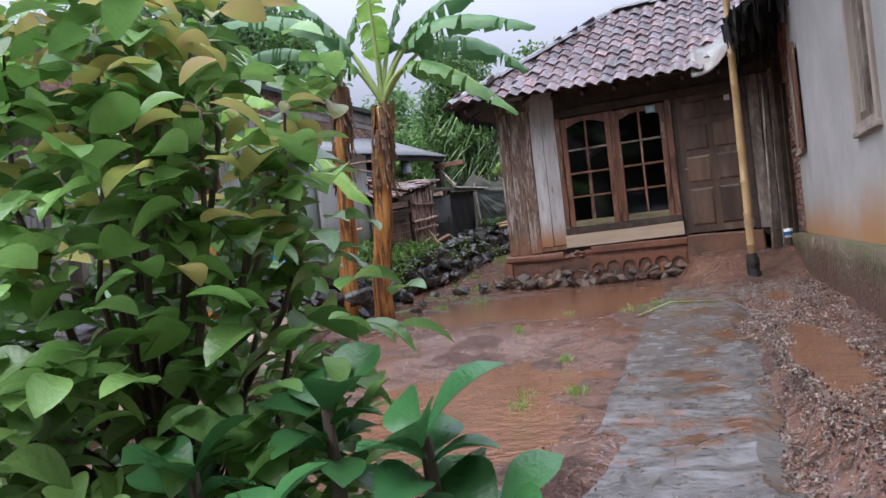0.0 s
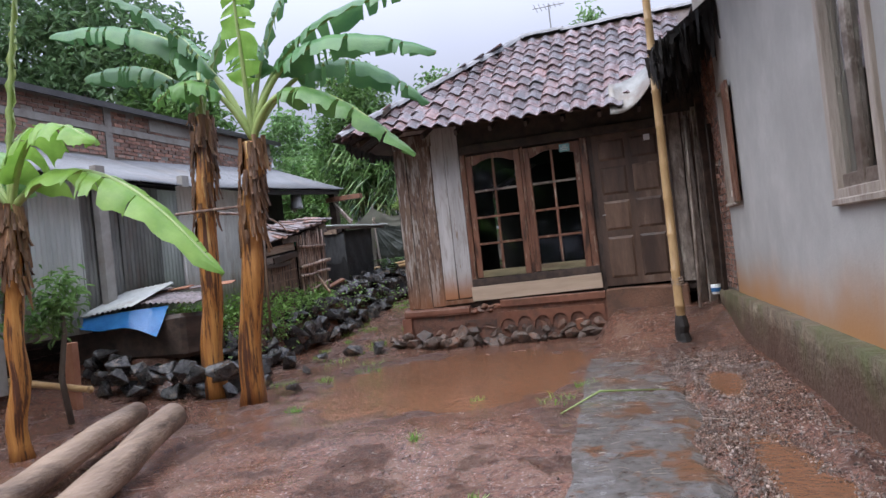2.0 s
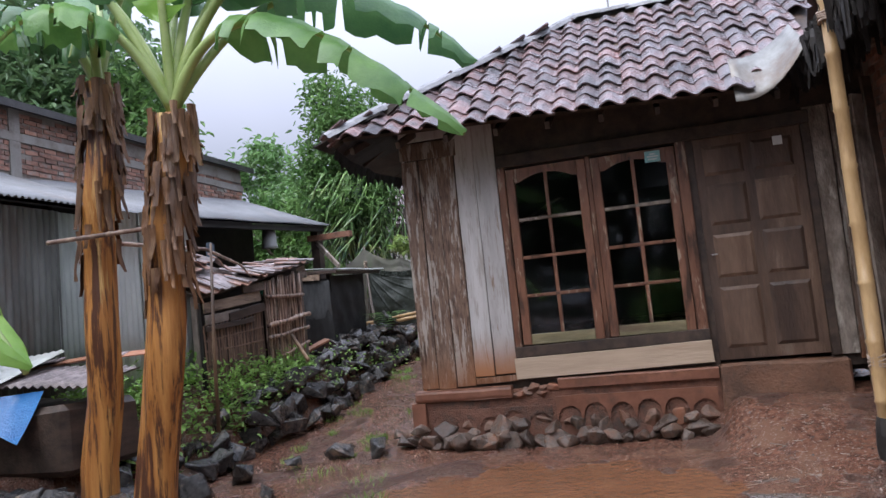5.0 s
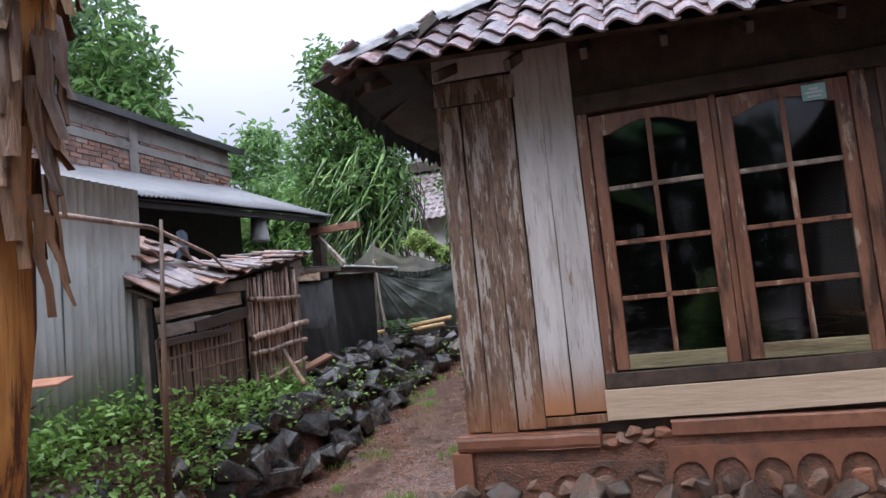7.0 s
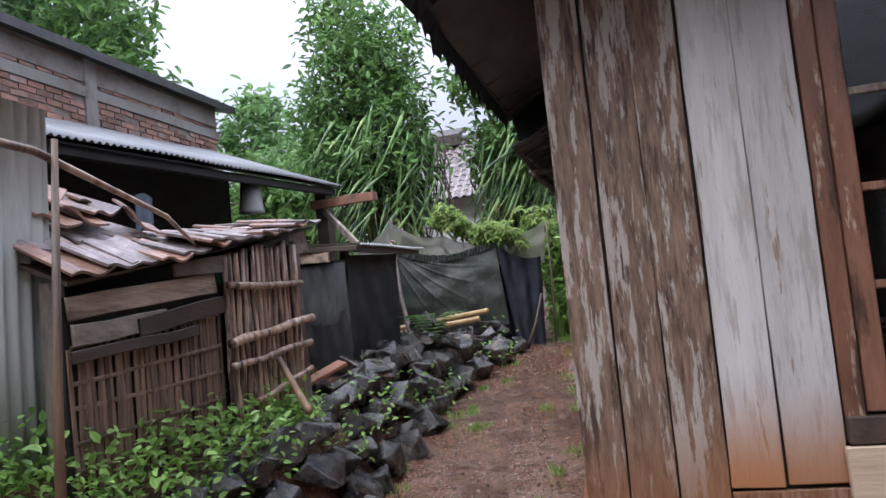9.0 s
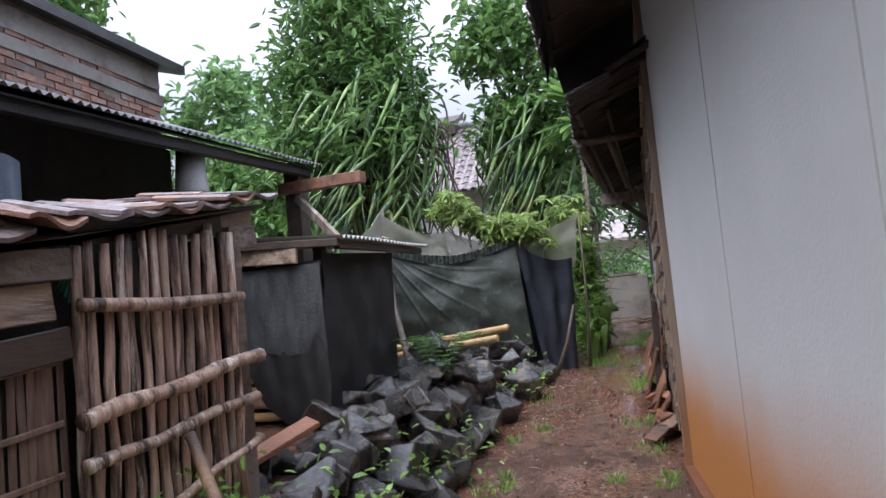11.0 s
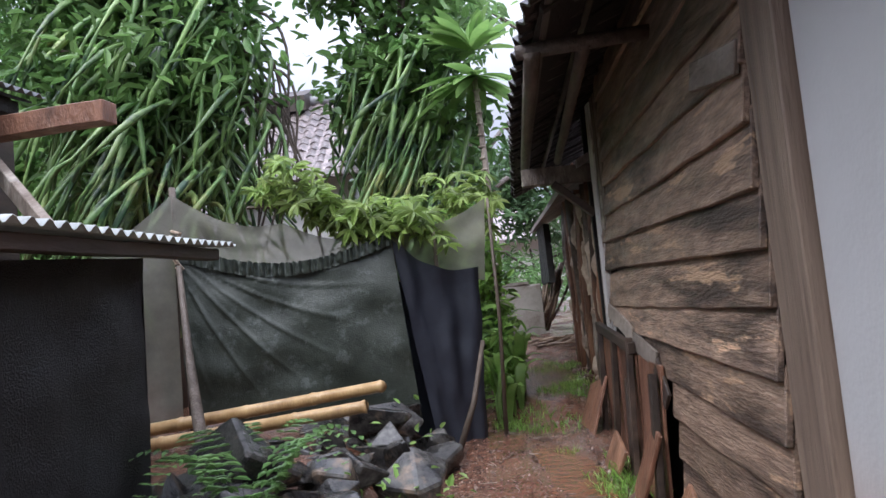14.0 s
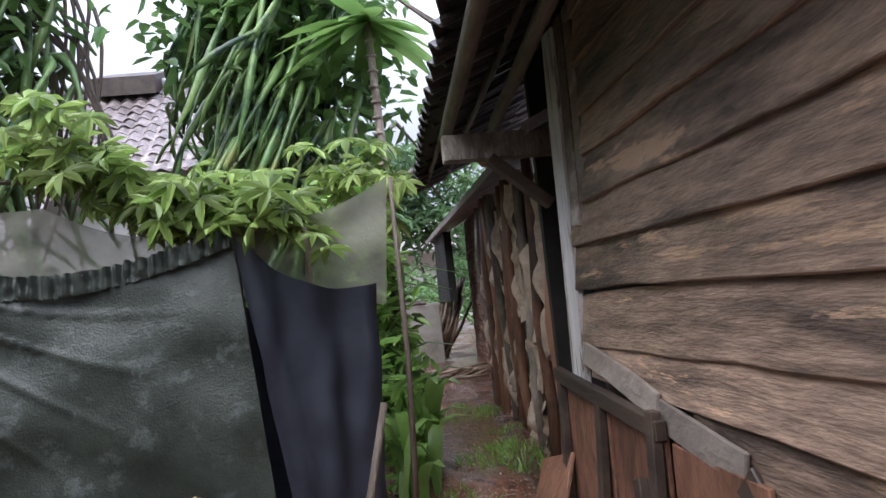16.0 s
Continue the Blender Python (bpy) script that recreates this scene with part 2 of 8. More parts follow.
ZINC = M("weathered_corrugated_zinc", (0.34, 0.36, 0.335), (0.52, 0.54, 0.51), 4, 0.35, 0.15, stretch=(1, 1, 0.25), c3=(0.22, 0.19, 0.15), c3scale=1.5, c3at=0.66, metal=0.15, rough2=0.55, vary=0.15)
ZINCDARK = M("dark_stained_corrugated_zinc", (0.13, 0.13, 0.12), (0.28, 0.28, 0.265), 5, 0.4, 0.15, stretch=(1, 1, 0.25), c3=(0.13, 0.09, 0.065), c3scale=1.5, c3at=0.6, metal=0.25, rough2=0.6, vary=0.2)
ZINCROOF = M("wet_zinc_roof_sheet", (0.144, 0.148, 0.148), (0.223, 0.227, 0.227), 3, 0.38, 0.1, c3=(0.22, 0.19, 0.165), c3scale=1.2, c3at=0.62, metal=0.3, rough2=0.45, vary=0.12)
BAMBOO = M("yellow_bamboo_cane", (0.36, 0.225, 0.10), (0.54, 0.37, 0.19), 7, 0.3, 0.25, stretch=(1, 1, 0.3), c3=(0.24, 0.14, 0.07), c3scale=3, c3at=0.62, vary=0.15)
BAMBOOOLD = M("wet_old_bamboo_slat", (0.20, 0.11, 0.078), (0.56, 0.41, 0.31), 9, 0.35, 0.4, stretch=(1, 1, 0.16), c3=(0.09, 0.05, 0.036), c3scale=3, c3at=0.54, rough2=0.6, vary=0.4)
BSTEM = M("banana_stem_sheath", (0.26, 0.085, 0.020), (0.56, 0.27, 0.075), 16, 0.26, 0.5, stretch=(1, 1, 0.05), c3=(0.085, 0.032, 0.016), c3scale=15, c3at=0.535, c3soft=0.03, c4=(0.66, 0.44, 0.17), c4scale=12, c4at=0.63, rough2=0.45, vary=0.1)
BDEAD = M("dead_banana_sheath", (0.060, 0.026, 0.013), (0.225, 0.105, 0.040), 16, 0.45, 0.6, stretch=(1, 1, 0.15), c3=(0.32, 0.20, 0.10), c3scale=5, c3at=0.63, rough2=0.7, vary=0.45, island=True)
BLEAF = M("glossy_shrub_leaf", (0.085, 0.21, 0.055), (0.19, 0.36, 0.10), 4, 0.25, 0.2, rough2=0.4, trans=0.35, vary=0.25)
BLEAFDK = M("dark_banana_leaf", (0.075, 0.195, 0.08), (0.13, 0.28, 0.10), 5, 0.28, 0.25, rough2=0.42, trans=0.3, vary=0.2)
BRIB = M("banana_leaf_rib", (0.22, 0.31, 0.09), (0.36, 0.44, 0.16), 6, 0.35, 0.15, vary=0.1)
BLEAFLT = M("fresh_banana_leaf", (0.19, 0.38, 0.06), (0.33, 0.55, 0.11), 4, 0.25, 0.2, rough2=0.4, trans=0.4, vary=0.1)
LEAF = M("glossy_shrub_leaf", (0.13, 0.30, 0.075), (0.30, 0.50, 0.16), 2.5, 0.12, 0.3, rough2=0.26, trans=0.3, spec=0.8, vary=0.4, island=True)
LEAFNEW = M("young_shrub_leaf", (0.40, 0.50, 0.12), (0.60, 0.42, 0.20), 4, 0.25, 0.2, trans=0.45, vary=0.25, island=True)
LEAFBIG = M("broad_dark_leaf", (0.045, 0.165, 0.06), (0.09, 0.26, 0.085), 3, 0.18, 0.2, rough2=0.3, trans=0.2, vary=0.2, island=True)
LEAFTREE = M("tree_foliage", (0.085, 0.185, 0.060), (0.215, 0.36, 0.115), 1.8, 0.32, 0.1, trans=0.4, vary=0.45, world_space=True, island=True)
LEAFPALE = M("pale_tree_foliage", (0.15, 0.28, 0.11), (0.27, 0.43, 0.18), 1.6, 0.4, 0.1, trans=0.45, vary=0.4, world_space=True, island=True)
LEAFDARK = M("dark_far_foliage", (0.085, 0.165, 0.08), (0.17, 0.28, 0.12), 1.4, 0.4, 0.1, trans=0.4, vary=0.4, world_space=True, island=True)
LEAFLIME = M("lime_vine_leaf", (0.155, 0.255, 0.060), (0.31, 0.39, 0.125), 3, 0.4, 0.1, trans=0.4, vary=0.45, world_space=True, island=True)
CACTUS = M("dragon_fruit_stem", (0.085, 0.185, 0.062), (0.235, 0.355, 0.120), 2.2, 0.32, 0.2, c3=(0.36, 0.34, 0.12), c3scale=1.3, c3at=0.63, c4=(0.03, 0.07, 0.035), c4scale=2.5, c4at=0.55, vary=0.35, world_space=True, island=True)
GRASS = M("wet_grass", (0.14, 0.30, 0.055), (0.28, 0.46, 0.11), 5, 0.3, 0.1, trans=0.35, vary=0.4, world_space=True, island=True)
BARK = M("wet_brown_bark", (0.055, 0.04, 0.03), (0.15, 0.115, 0.09), 8, 0.5, 0.7, stretch=(1, 1, 0.25), rough2=0.75, vary=0.2)
LOGWOOD = M("peeled_log_wood", (0.17, 0.115, 0.08), (0.40, 0.29, 0.21), 7, 0.4, 0.6, stretch=(1, 0.15, 1), c3=(0.07, 0.045, 0.032), c3scale=4, c3at=0.56, rough2=0.6, vary=0.2)
TARP = M("olive_grey_wet_cloth", (0.020, 0.027, 0.021), (0.042, 0.052, 0.041), 12, 0.42, 0.25, c3=(0.075, 0.09, 0.08), c3scale=9, c3at=0.60, c3soft=0.05, c4=(0.26, 0.28, 0.25), c4scale=30, c4at=0.70, c4soft=0.02, rough2=0.6, vary=0.05, fine=110)
NAVY = M("navy_wet_cloth", (0.013, 0.016, 0.026), (0.026, 0.031, 0.046), 6, 0.6, 0.04, vary=0.05)
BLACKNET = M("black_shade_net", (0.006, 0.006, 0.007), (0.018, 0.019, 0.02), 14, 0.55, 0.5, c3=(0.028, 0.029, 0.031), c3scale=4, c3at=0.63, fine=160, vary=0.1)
BLUETARP = M("blue_plastic_tarp", (0.02, 0.13, 0.36), (0.045, 0.22, 0.50), 5, 0.3, 0.3, vary=0.05)
TIN = M("dull_tin", (0.25, 0.25, 0.24), (0.36, 0.36, 0.35), 6, 0.45, 0.2, metal=0.3, vary=0.1)
SHIRT = M("blue_grey_cloth", (0.09, 0.12, 0.155), (0.14, 0.175, 0.21), 6, 0.8, 0.2, vary=0.05)
WHITEPAINT = M("white_paint", (0.60, 0.60, 0.58), (0.72, 0.72, 0.70), 5, 0.6, 0.15, c3=(0.36, 0.29, 0.22), c3scale=4, c3at=0.64, vary=0.05)
FRAMEWOOD = M("pale_worn_frame_wood", (0.24, 0.195, 0.155), (0.46, 0.40, 0.34), 7, 0.6, 0.4, stretch=(1, 1, 0.15), c3=(0.17, 0.11, 0.08), c3scale=4, c3at=0.6, vary=0.06)
CYAN = M("turquoise_sticker", (0.22, 0.52, 0.55), (0.36, 0.64, 0.66), 6, 0.4, 0, vary=0)
WHITE = M("white_print", (0.75, 0.77, 0.77), (0.82, 0.82, 0.82), 6, 0.4, 0, vary=0)
PAPER = M("weathered_sacking", (0.32, 0.235, 0.175), (0.56, 0.44, 0.35), 9, 0.7, 0.4, c3=(0.16, 0.10, 0.07), c3scale=3.4, c3at=0.58, vary=0.25)
GREENROPE = M("green_plastic_string", (0.02, 0.30, 0.19), (0.04, 0.40, 0.26), 9, 0.4, 0, vary=0)
ORANGEWOOD = M("wet_orange_plank", (0.22, 0.10, 0.06), (0.46, 0.25, 0.155), 8, 0.4, 0.5, stretch=(1, 1, 0.2), c3=(0.12, 0.06, 0.04), c3scale=3, c3at=0.57, vary=0.3)
# near-black; in interiors and backings it holds the shade in its colour
NEARBLACK = M("near_black_timber", (0.008, 0.007, 0.006), (0.025, 0.02, 0.017), 6, 0.7, 0.3, vary=0.1)
ROOFEDGE = M("black_wet_roof_edge", (0.02, 0.02, 0.02), (0.055, 0.053, 0.05), 5, 0.35, 0.2, vary=0.1)
PANELWOOD = M("wet_red_brown_panel", (0.10, 0.046, 0.029), (0.23, 0.110, 0.068), 14, 0.35, 0.4, stretch=(1, 1, 0.5), c3=(0.36, 0.235, 0.16), c3scale=4, c3at=0.64, c3soft=0.03, c4=(0.06, 0.03, 0.021), c4scale=3, c4at=0.58, rough2=0.6, vary=0.25)
MATTING = M("dark_woven_bamboo_mat", (0.07, 0.042, 0.03), (0.22, 0.14, 0.098), 18, 0.45, 0.4, stretch=(1, 1, 0.2), rough2=0.7, vary=0.4)
NETPATCH = M("worn_grey_shade_net", (0.045, 0.048, 0.050), (0.10, 0.104, 0.108), 20, 0.5, 0.5, stretch=(1, 1, 0.3), c3=(0.085, 0.09, 0.092), c3scale=9, c3at=0.62, fine=180, vary=0.1)
# leaf colour darkened so the panes mirror darker trees
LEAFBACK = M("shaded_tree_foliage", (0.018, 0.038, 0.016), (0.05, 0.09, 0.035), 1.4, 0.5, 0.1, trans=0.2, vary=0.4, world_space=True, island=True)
TILERUST = M("rusty_brown_tile", (0.13, 0.065, 0.045), (0.30, 0.17, 0.125), 9, 0.25, 0.4, c3=(0.12, 0.10, 0.095), c3scale=4, rough2=0.45, vary=0.3)
GATEWOOD = M("wet_split_bamboo_stick", (0.20, 0.105, 0.07), (0.56, 0.41, 0.31), 22, 0.35, 0.5, stretch=(1, 1, 0.12), c3=(0.055, 0.03, 0.022), c3scale=12, c3at=0.55, c3soft=0.05, c4=(0.68, 0.58, 0.49), c4scale=16, c4at=0.585, c4soft=0.04, rough2=0.6, vary=0.35)
PALEPLANK = M("pale_rotten_plank", (0.20, 0.14, 0.10), (0.48, 0.36, 0.26), 24, 0.5, 0.5, stretch=(1, 0.15, 1), c3=(0.10, 0.065, 0.045), c3scale=9, c3at=0.56, rough2=0.7, vary=0.2)
POSTWOOD = M("brown_grey_post_wood", (0.15, 0.105, 0.078), (0.30, 0.220, 0.165), 40, 0.45, 0.3, stretch=(1, 1, 0.07), c3=(0.10, 0.066, 0.048), c3scale=10, c3at=0.58, rough2=0.65, vary=0.1, splash=((0.24, 0.12, 0.06), 1.3, 1.9, 0.3))
POSTWHITE = M("worn_white_painted_post", (0.50, 0.48, 0.455), (0.70, 0.675, 0.645), 30, 0.55, 0.4, stretch=(1, 1, 0.1), c3=(0.22, 0.16, 0.12), c3scale=18, c3at=0.58, c3soft=0.03, vary=0.05)
MOSSRAIL = M("mossy_window_rail", (0.13, 0.115, 0.06), (0.27, 0.23, 0.13), 16, 0.5, 0.4, stretch=(0.2, 1, 1), c3=(0.10, 0.065, 0.04), c3scale=6, c3at=0.58, vary=0.1)
BUCKET = M("dark_grey_bucket_plastic", (0.20, 0.20, 0.19), (0.28, 0.28, 0.265), 6, 0.45, 0.2, vary=0.1)
CLAYSTEP = M("smeared_red_clay", (0.15, 0.072, 0.042), (0.25, 0.125, 0.075), 6, 0.5, 0.7, c3=(0.10, 0.055, 0.036), c3scale=3, c3at=0.54, rough2=0.75, vary=0.05, fine=40)
WEED = M("bright_weed_leaf", (0.165, 0.33, 0.070), (0.33, 0.50, 0.150), 5, 0.3, 0.1, trans=0.4, vary=0.4, world_space=True, island=True)
DRACAENA = M("dracaena_leaf", (0.16, 0.31, 0.09), (0.30, 0.46, 0.15), 4, 0.3, 0.1, trans=0.35, vary=0.3, world_space=True, island=True)
# one near-black tone on top and underside alike
TILEDARK = M("near_black_wet_tile", (0.020, 0.016, 0.015), (0.065, 0.050, 0.045), 9, 0.3, 0.4, rough2=0.5, vary=0.4)
POLEWOOD = M("brown_grey_pole", (0.045, 0.034, 0.027), (0.14, 0.105, 0.085), 20, 0.45, 0.4, stretch=(1, 0.15, 1), rough2=0.65, vary=0.15)
STAKEWOOD = M("brown_orange_stake", (0.12, 0.07, 0.045), (0.33, 0.20, 0.11), 16, 0.4, 0.4, stretch=(1, 1, 0.12), c3=(0.07, 0.045, 0.032), c3scale=2.5, c3at=0.52, rough2=0.6, vary=0.1)
FOOTSTONE = M("wet_brown_grey_cobble", (0.05, 0.040, 0.034), (0.155, 0.115, 0.092), 8, 0.22, 0.4, c3=(0.15, 0.075, 0.045), c3scale=2.5, c3at=0.57, rough2=0.5, vary=0.4)
TERRACOTTA = M("broken_clay_tile", (0.34, 0.14, 0.075), (0.46, 0.22, 0.13), 8, 0.5, 0.4, vary=0.25)


def glass_material(name, col, alpha=None):
    m = bpy.data.materials.new(name)
    m.use_nodes = True
    b = m.node_tree.nodes["Principled BSDF"]
    b.inputs["Base Color"].default_value = lin(col)
    b.inputs["Roughness"].default_value = 0.03
    b.inputs["Transmission Weight"].default_value = 1.0
    b.inputs["IOR"].default_value = 1.38
    return m


GLASS = glass_material("window_glass", (0.75, 0.78, 0.78))


def net_material(name, c1, c2, open_part):
    """Thin woven mesh: cloth with holes between the threads."""
    m = M(name, c1, c2, 6, 0.7, 0.2, vary=0.05)
    n, l = m.node_tree.nodes, m.node_tree.links
    t = n.new("ShaderNodeBsdfTransparent")
    x = n.new("ShaderNodeMixShader")
    x.inputs[0].default_value = open_part
    l.new(n["Principled BSDF"].outputs[0], x.inputs[1])
    l.new(t.outputs[0], x.inputs[2])
    l.new(x.outputs[0], n["Material Output"].inputs["Surface"])
    return m


NETTING = net_material("olive_mosquito_netting", (0.14, 0.14, 0.115), (0.23, 0.22, 0.18), 0.3)


# ---- mesh helpers ----
def mesh_of(name, bm, material, smooth=False):
    me = bpy.data.meshes.new(name)
    bm.normal_update()
    bm.to_mesh(me)
    bm.free()
    me.materials.append(material)
    if smooth:
        for p in me.polygons:
            p.use_smooth = True
    return me


def part(name, bm, material, parent=None, label="", smooth=False):
    ob = new(name, mesh_of(name, bm, material, smooth))
    if parent is not None:
        ob.parent = parent
    if label:
        tagged(ob, label)
    return ob


def raw(name, verts, faces, material, parent=None, smooth=False):
    me = bpy.data.meshes.new(name)
    me.from_pydata([tuple(v) for v in verts], [], faces)
    me.materials.append(material)
    if smooth:
        for p in me.polygons:
            p.use_smooth = True
    me.update()
    ob = new(name, me)
    if parent is not None:
        ob.parent = parent
    return ob


def thing(name, x, y, z, label, category, group="", kind=""):
    ob = new(name)
    ob.location = (x, y, z)
    ob.empty_display_size = 0.1
    return tagged(ob, label, category, group, kind)


def adopt(ob, parent):
    """Parts built in world places: keep the place under a parent that stands elsewhere."""
    ob.parent = parent
    ob.matrix_parent_inverse = Matrix.Translation(parent.location).inverted()
    return ob


def slab(bm, x0, x1, y0, y1, z0, z1, bev=0.0, wob=0.0, seed=0, seg=1):
    """A box, with softened edges and uneven faces where asked."""
    old = len(bm.verts)
    r = bmesh.ops.create_cube(bm, size=1, matrix=Matrix.Translation(((x0 + x1) / 2, (y0 + y1) / 2, (z0 + z1) / 2)) @ Matrix.Diagonal((x1 - x0, y1 - y0, z1 - z0, 1)))
    vs = r["verts"]
    if seg > 1:
        es = {e for v in vs for e in v.link_edges}
        d = max((x1 - x0, 0), (y1 - y0, 1), (z1 - z0, 2))[1]
        es = [e for e in es if abs((e.verts[0].co - e.verts[1].co)[d]) > 1e-5]
        bmesh.ops.subdivide_edges(bm, edges=es, cuts=seg - 1, use_grid_fill=False)
        bm.verts.ensure_lookup_table()
        vs = [bm.verts[i] for i in range(old, len(bm.verts))]
    if wob:
        for v in vs:
            k = v.co * 2.3 + Vector((seed * 3.1, seed * 7.7, seed * 1.3))
            v.co += noise.noise_vector(k) * wob
    if bev:
        es = list({e for v in vs for e in v.link_edges if len(e.link_faces) == 2 and e.calc_face_angle(0) > 0.5})
        bmesh.ops.bevel(bm, geom=es, offset=bev, segments=1, affect="EDGES", profile=0.5)
        return None
    return vs


def board(name, a, b, wide, thick, material, parent, wide_dir=(0, 0, 1), wob=0.008, seed=0, label="", bev=0.004):
    """A plank from a to b, with sagging, uneven edges."""
    a, b = Vector(a), Vector(b)
    d = b - a
    L = d.length
    ux = d.normalized()
    uz = Vector(wide_dir)
    uz = (uz - ux * uz.dot(ux)).normalized()
    uy = uz.cross(ux)
    bm = bmesh.new()
    slab(bm, 0, L, -thick / 2, thick / 2, -wide / 2, wide / 2, bev, wob, seed, seg=max(2, int(L / 0.22)))
    bm.transform(Matrix.Translation(a) @ Matrix((ux, uy, uz)).transposed().to_4x4())
    ob = part(name, bm, material, None, label)
    return adopt(ob, parent) if parent is not None else ob


def tube(bm, pts, radii, n=8, cap=True, twist=0.0):
    """A tapering round bar along points."""
    pts = [Vector(p) for p in pts]
    rings = []
    u = None
    for i, p in enumerate(pts):
        d = (pts[min(i + 1, len(pts) - 1)] - pts[max(i - 1, 0)]).normalized()
        if u is None:
            u = d.cross(Vector((0, 0, 1)))
            if u.length < 0.2:
                u = d.cross(Vector((1, 0, 0)))
        else:
            u = u - d * u.dot(d)
        u.normalize()
        w = d.cross(u)
        r = radii[i] if hasattr(radii, "__len__") else radii
        rings.append([bm.verts.new(p + (u * math.cos(2 * math.pi * k / n) + w * math.sin(2 * math.pi * k / n)) * r) for k in range(n)])
    for i in range(len(rings) - 1):
        for k in range(n):
            bm.faces.new((rings[i][k], rings[i][(k + 1) % n], rings[i + 1][(k + 1) % n], rings[i + 1][k]))
    if cap:
        bm.faces.new(rings[0][::-1])
        bm.faces.new(rings[-1])
    return rings


def cane(name, a, b, r, material, parent=None, nodes=0.3, label="", seed=0):
    """A bamboo cane with swollen nodes."""
    a, b = Vector(a), Vector(b)
    rnd = random.Random(seed)
    L = (b - a).length
    pts, rad = [], []
    k = max(1, int(L / nodes))
    for i in range(k + 1):
        for o, f in ((-0.02, 1.0), (0.0, 1.16), (0.02, 1.0)):
            t = min(1, max(0, (i * L / k + o) / L))
            if pts and (a.lerp(b, t) - pts[-1]).length < 1e-4:
                continue
            pts.append(a.lerp(b, t) + Vector((rnd.uniform(-1, 1), rnd.uniform(-1, 1), 0)) * 0.004)
            rad.append(r * f * (1 - 0.15 * t))
    bm = bmesh.new()
    tube(bm, pts, rad, 9)
    ob = part(name, bm, material, None, label, True)
    return adopt(ob, parent) if parent is not None else ob


def hull_rock(size, flat, seed, n=13):
    """An angular broken stone."""
    rnd = random.Random(seed)
    bm = bmesh.new()
    for _ in range(n):
        v = Vector((rnd.gauss(0, 1), rnd.gauss(0, 1), rnd.gauss(0, 1))).normalized() * rnd.uniform(0.85, 1.1)
        bm.verts.new((v.x * size * 0.5, v.y * size * 0.5 * rnd.uniform(0.8, 1.0), v.z * size * 0.5 * flat))
    r = bmesh.ops.convex_hull(bm, input=bm.verts)
    bmesh.ops.delete(bm, geom=[g for g in r["geom_interior"] if isinstance(g, bmesh.types.BMVert)], context="VERTS")
    bmesh.ops.bevel(bm, geom=list(bm.edges), offset=size * 0.022, segments=1, affect="EDGES")
    bmesh.ops.triangulate(bm, faces=bm.faces)
    return bm


def corrugated(length, width, pitch=0.076, amp=0.012, thick=0.003, sag=0.0):
    """A wavy sheet: waves across x (width), runs along y (length), lying in the plane z = 0."""
    n = max(8, int(width / pitch * 6))
    m = max(2, int(length / 0.5))
    vs, fs = [], []
    for s in (0, 1):
        for j in range(m + 1):
            for i in range(n + 1):
                x = width * i / n
                y = length * j / m
                vs.append((x, y, amp * math.sin(2 * math.pi * x / pitch) + s * thick + sag * math.sin(math.pi * j / m) + 0.006 * math.sin(x * 3 + y * 2)))
    o = (m + 1) * (n + 1)
    for j in range(m):
        for i in range(n):
            a = j * (n + 1) + i
            fs.append((a, a + 1, a + n + 2, a + n + 1)[::-1])
            fs.append((a + o, a + o + 1, a + o + n + 2, a + o + n + 1))
    for i in range(n):
        for j in (0, m):
            a = j * (n + 1) + i
            fs.append((a, a + 1, a + o + 1, a + o))
    return vs, fs


def place_raw(name, vs, fs, m, material, parent=None, smooth=True):
    ob = raw(name, [m @ Vector(v) for v in vs], fs, material, None, smooth)
    return adopt(ob, parent) if parent is not None else ob


def axes(o, ux, uy):
    """A frame at o with the given x and y directions."""
    ux, uy = Vector(ux).normalized(), Vector(uy).normalized()
    uz = ux.cross(uy).normalized()
    uy = uz.cross(ux)
    m = Matrix((ux, uy, uz)).transposed().to_4x4()
    m.translation = Vector(o)
    return m


# ---- ground ----
YARD_Y = [-400, -20, 0, 4, 5.2, 6.4, 11, 13, 15, 18.5, 23, 30, 60, 400]
YARD_Z = [-4, -0.8, 0.30, 0.55, 0.60, 0.65, 0.69, 0.92, 1.14, 1.5, 1.74, 1.95, 2.6, 6]
TERR_Y = [-400, 8.4, 11, 13, 16, 18, 23, 30, 60, 400]
TERR_Z = [1.0, 1.12, 1.42, 1.5, 1.62, 1.75, 1.9, 2.0, 2.6, 6]


def ease(a, b, v):
    t = min(1, max(0, (v - a) / (b - a)))
    return t * t * (3 - 2 * t)


def gz(x, y):
    """Height of the ground."""
    yard = float(np.interp(y, YARD_Y, YARD_Z))
    terr = float(np.interp(y, TERR_Y, TERR_Z))
    edge = -5.95 + 0.12 * math.sin(y * 1.1)
    k = ease(edge, edge - 0.45, x) * ease(8.3, 8.9, y)
    k = max(k, ease(-6.2, -8.0, x) * ease(4.5, 8.0, y) * 0.8)
    z = yard * (1 - k) + max(terr, yard) * k
    ramp = ease(-1.55, -1.2, x) * ease(9.4, 11.35, y) * ease(13.0, 11.9, y)
    z += ramp * max(0, 1.02 - z)
    side = ease(-0.35, 0.45, x) * ease(13, 11, y) * ease(1, 3, y)
    z += 0.10 * side
    return z


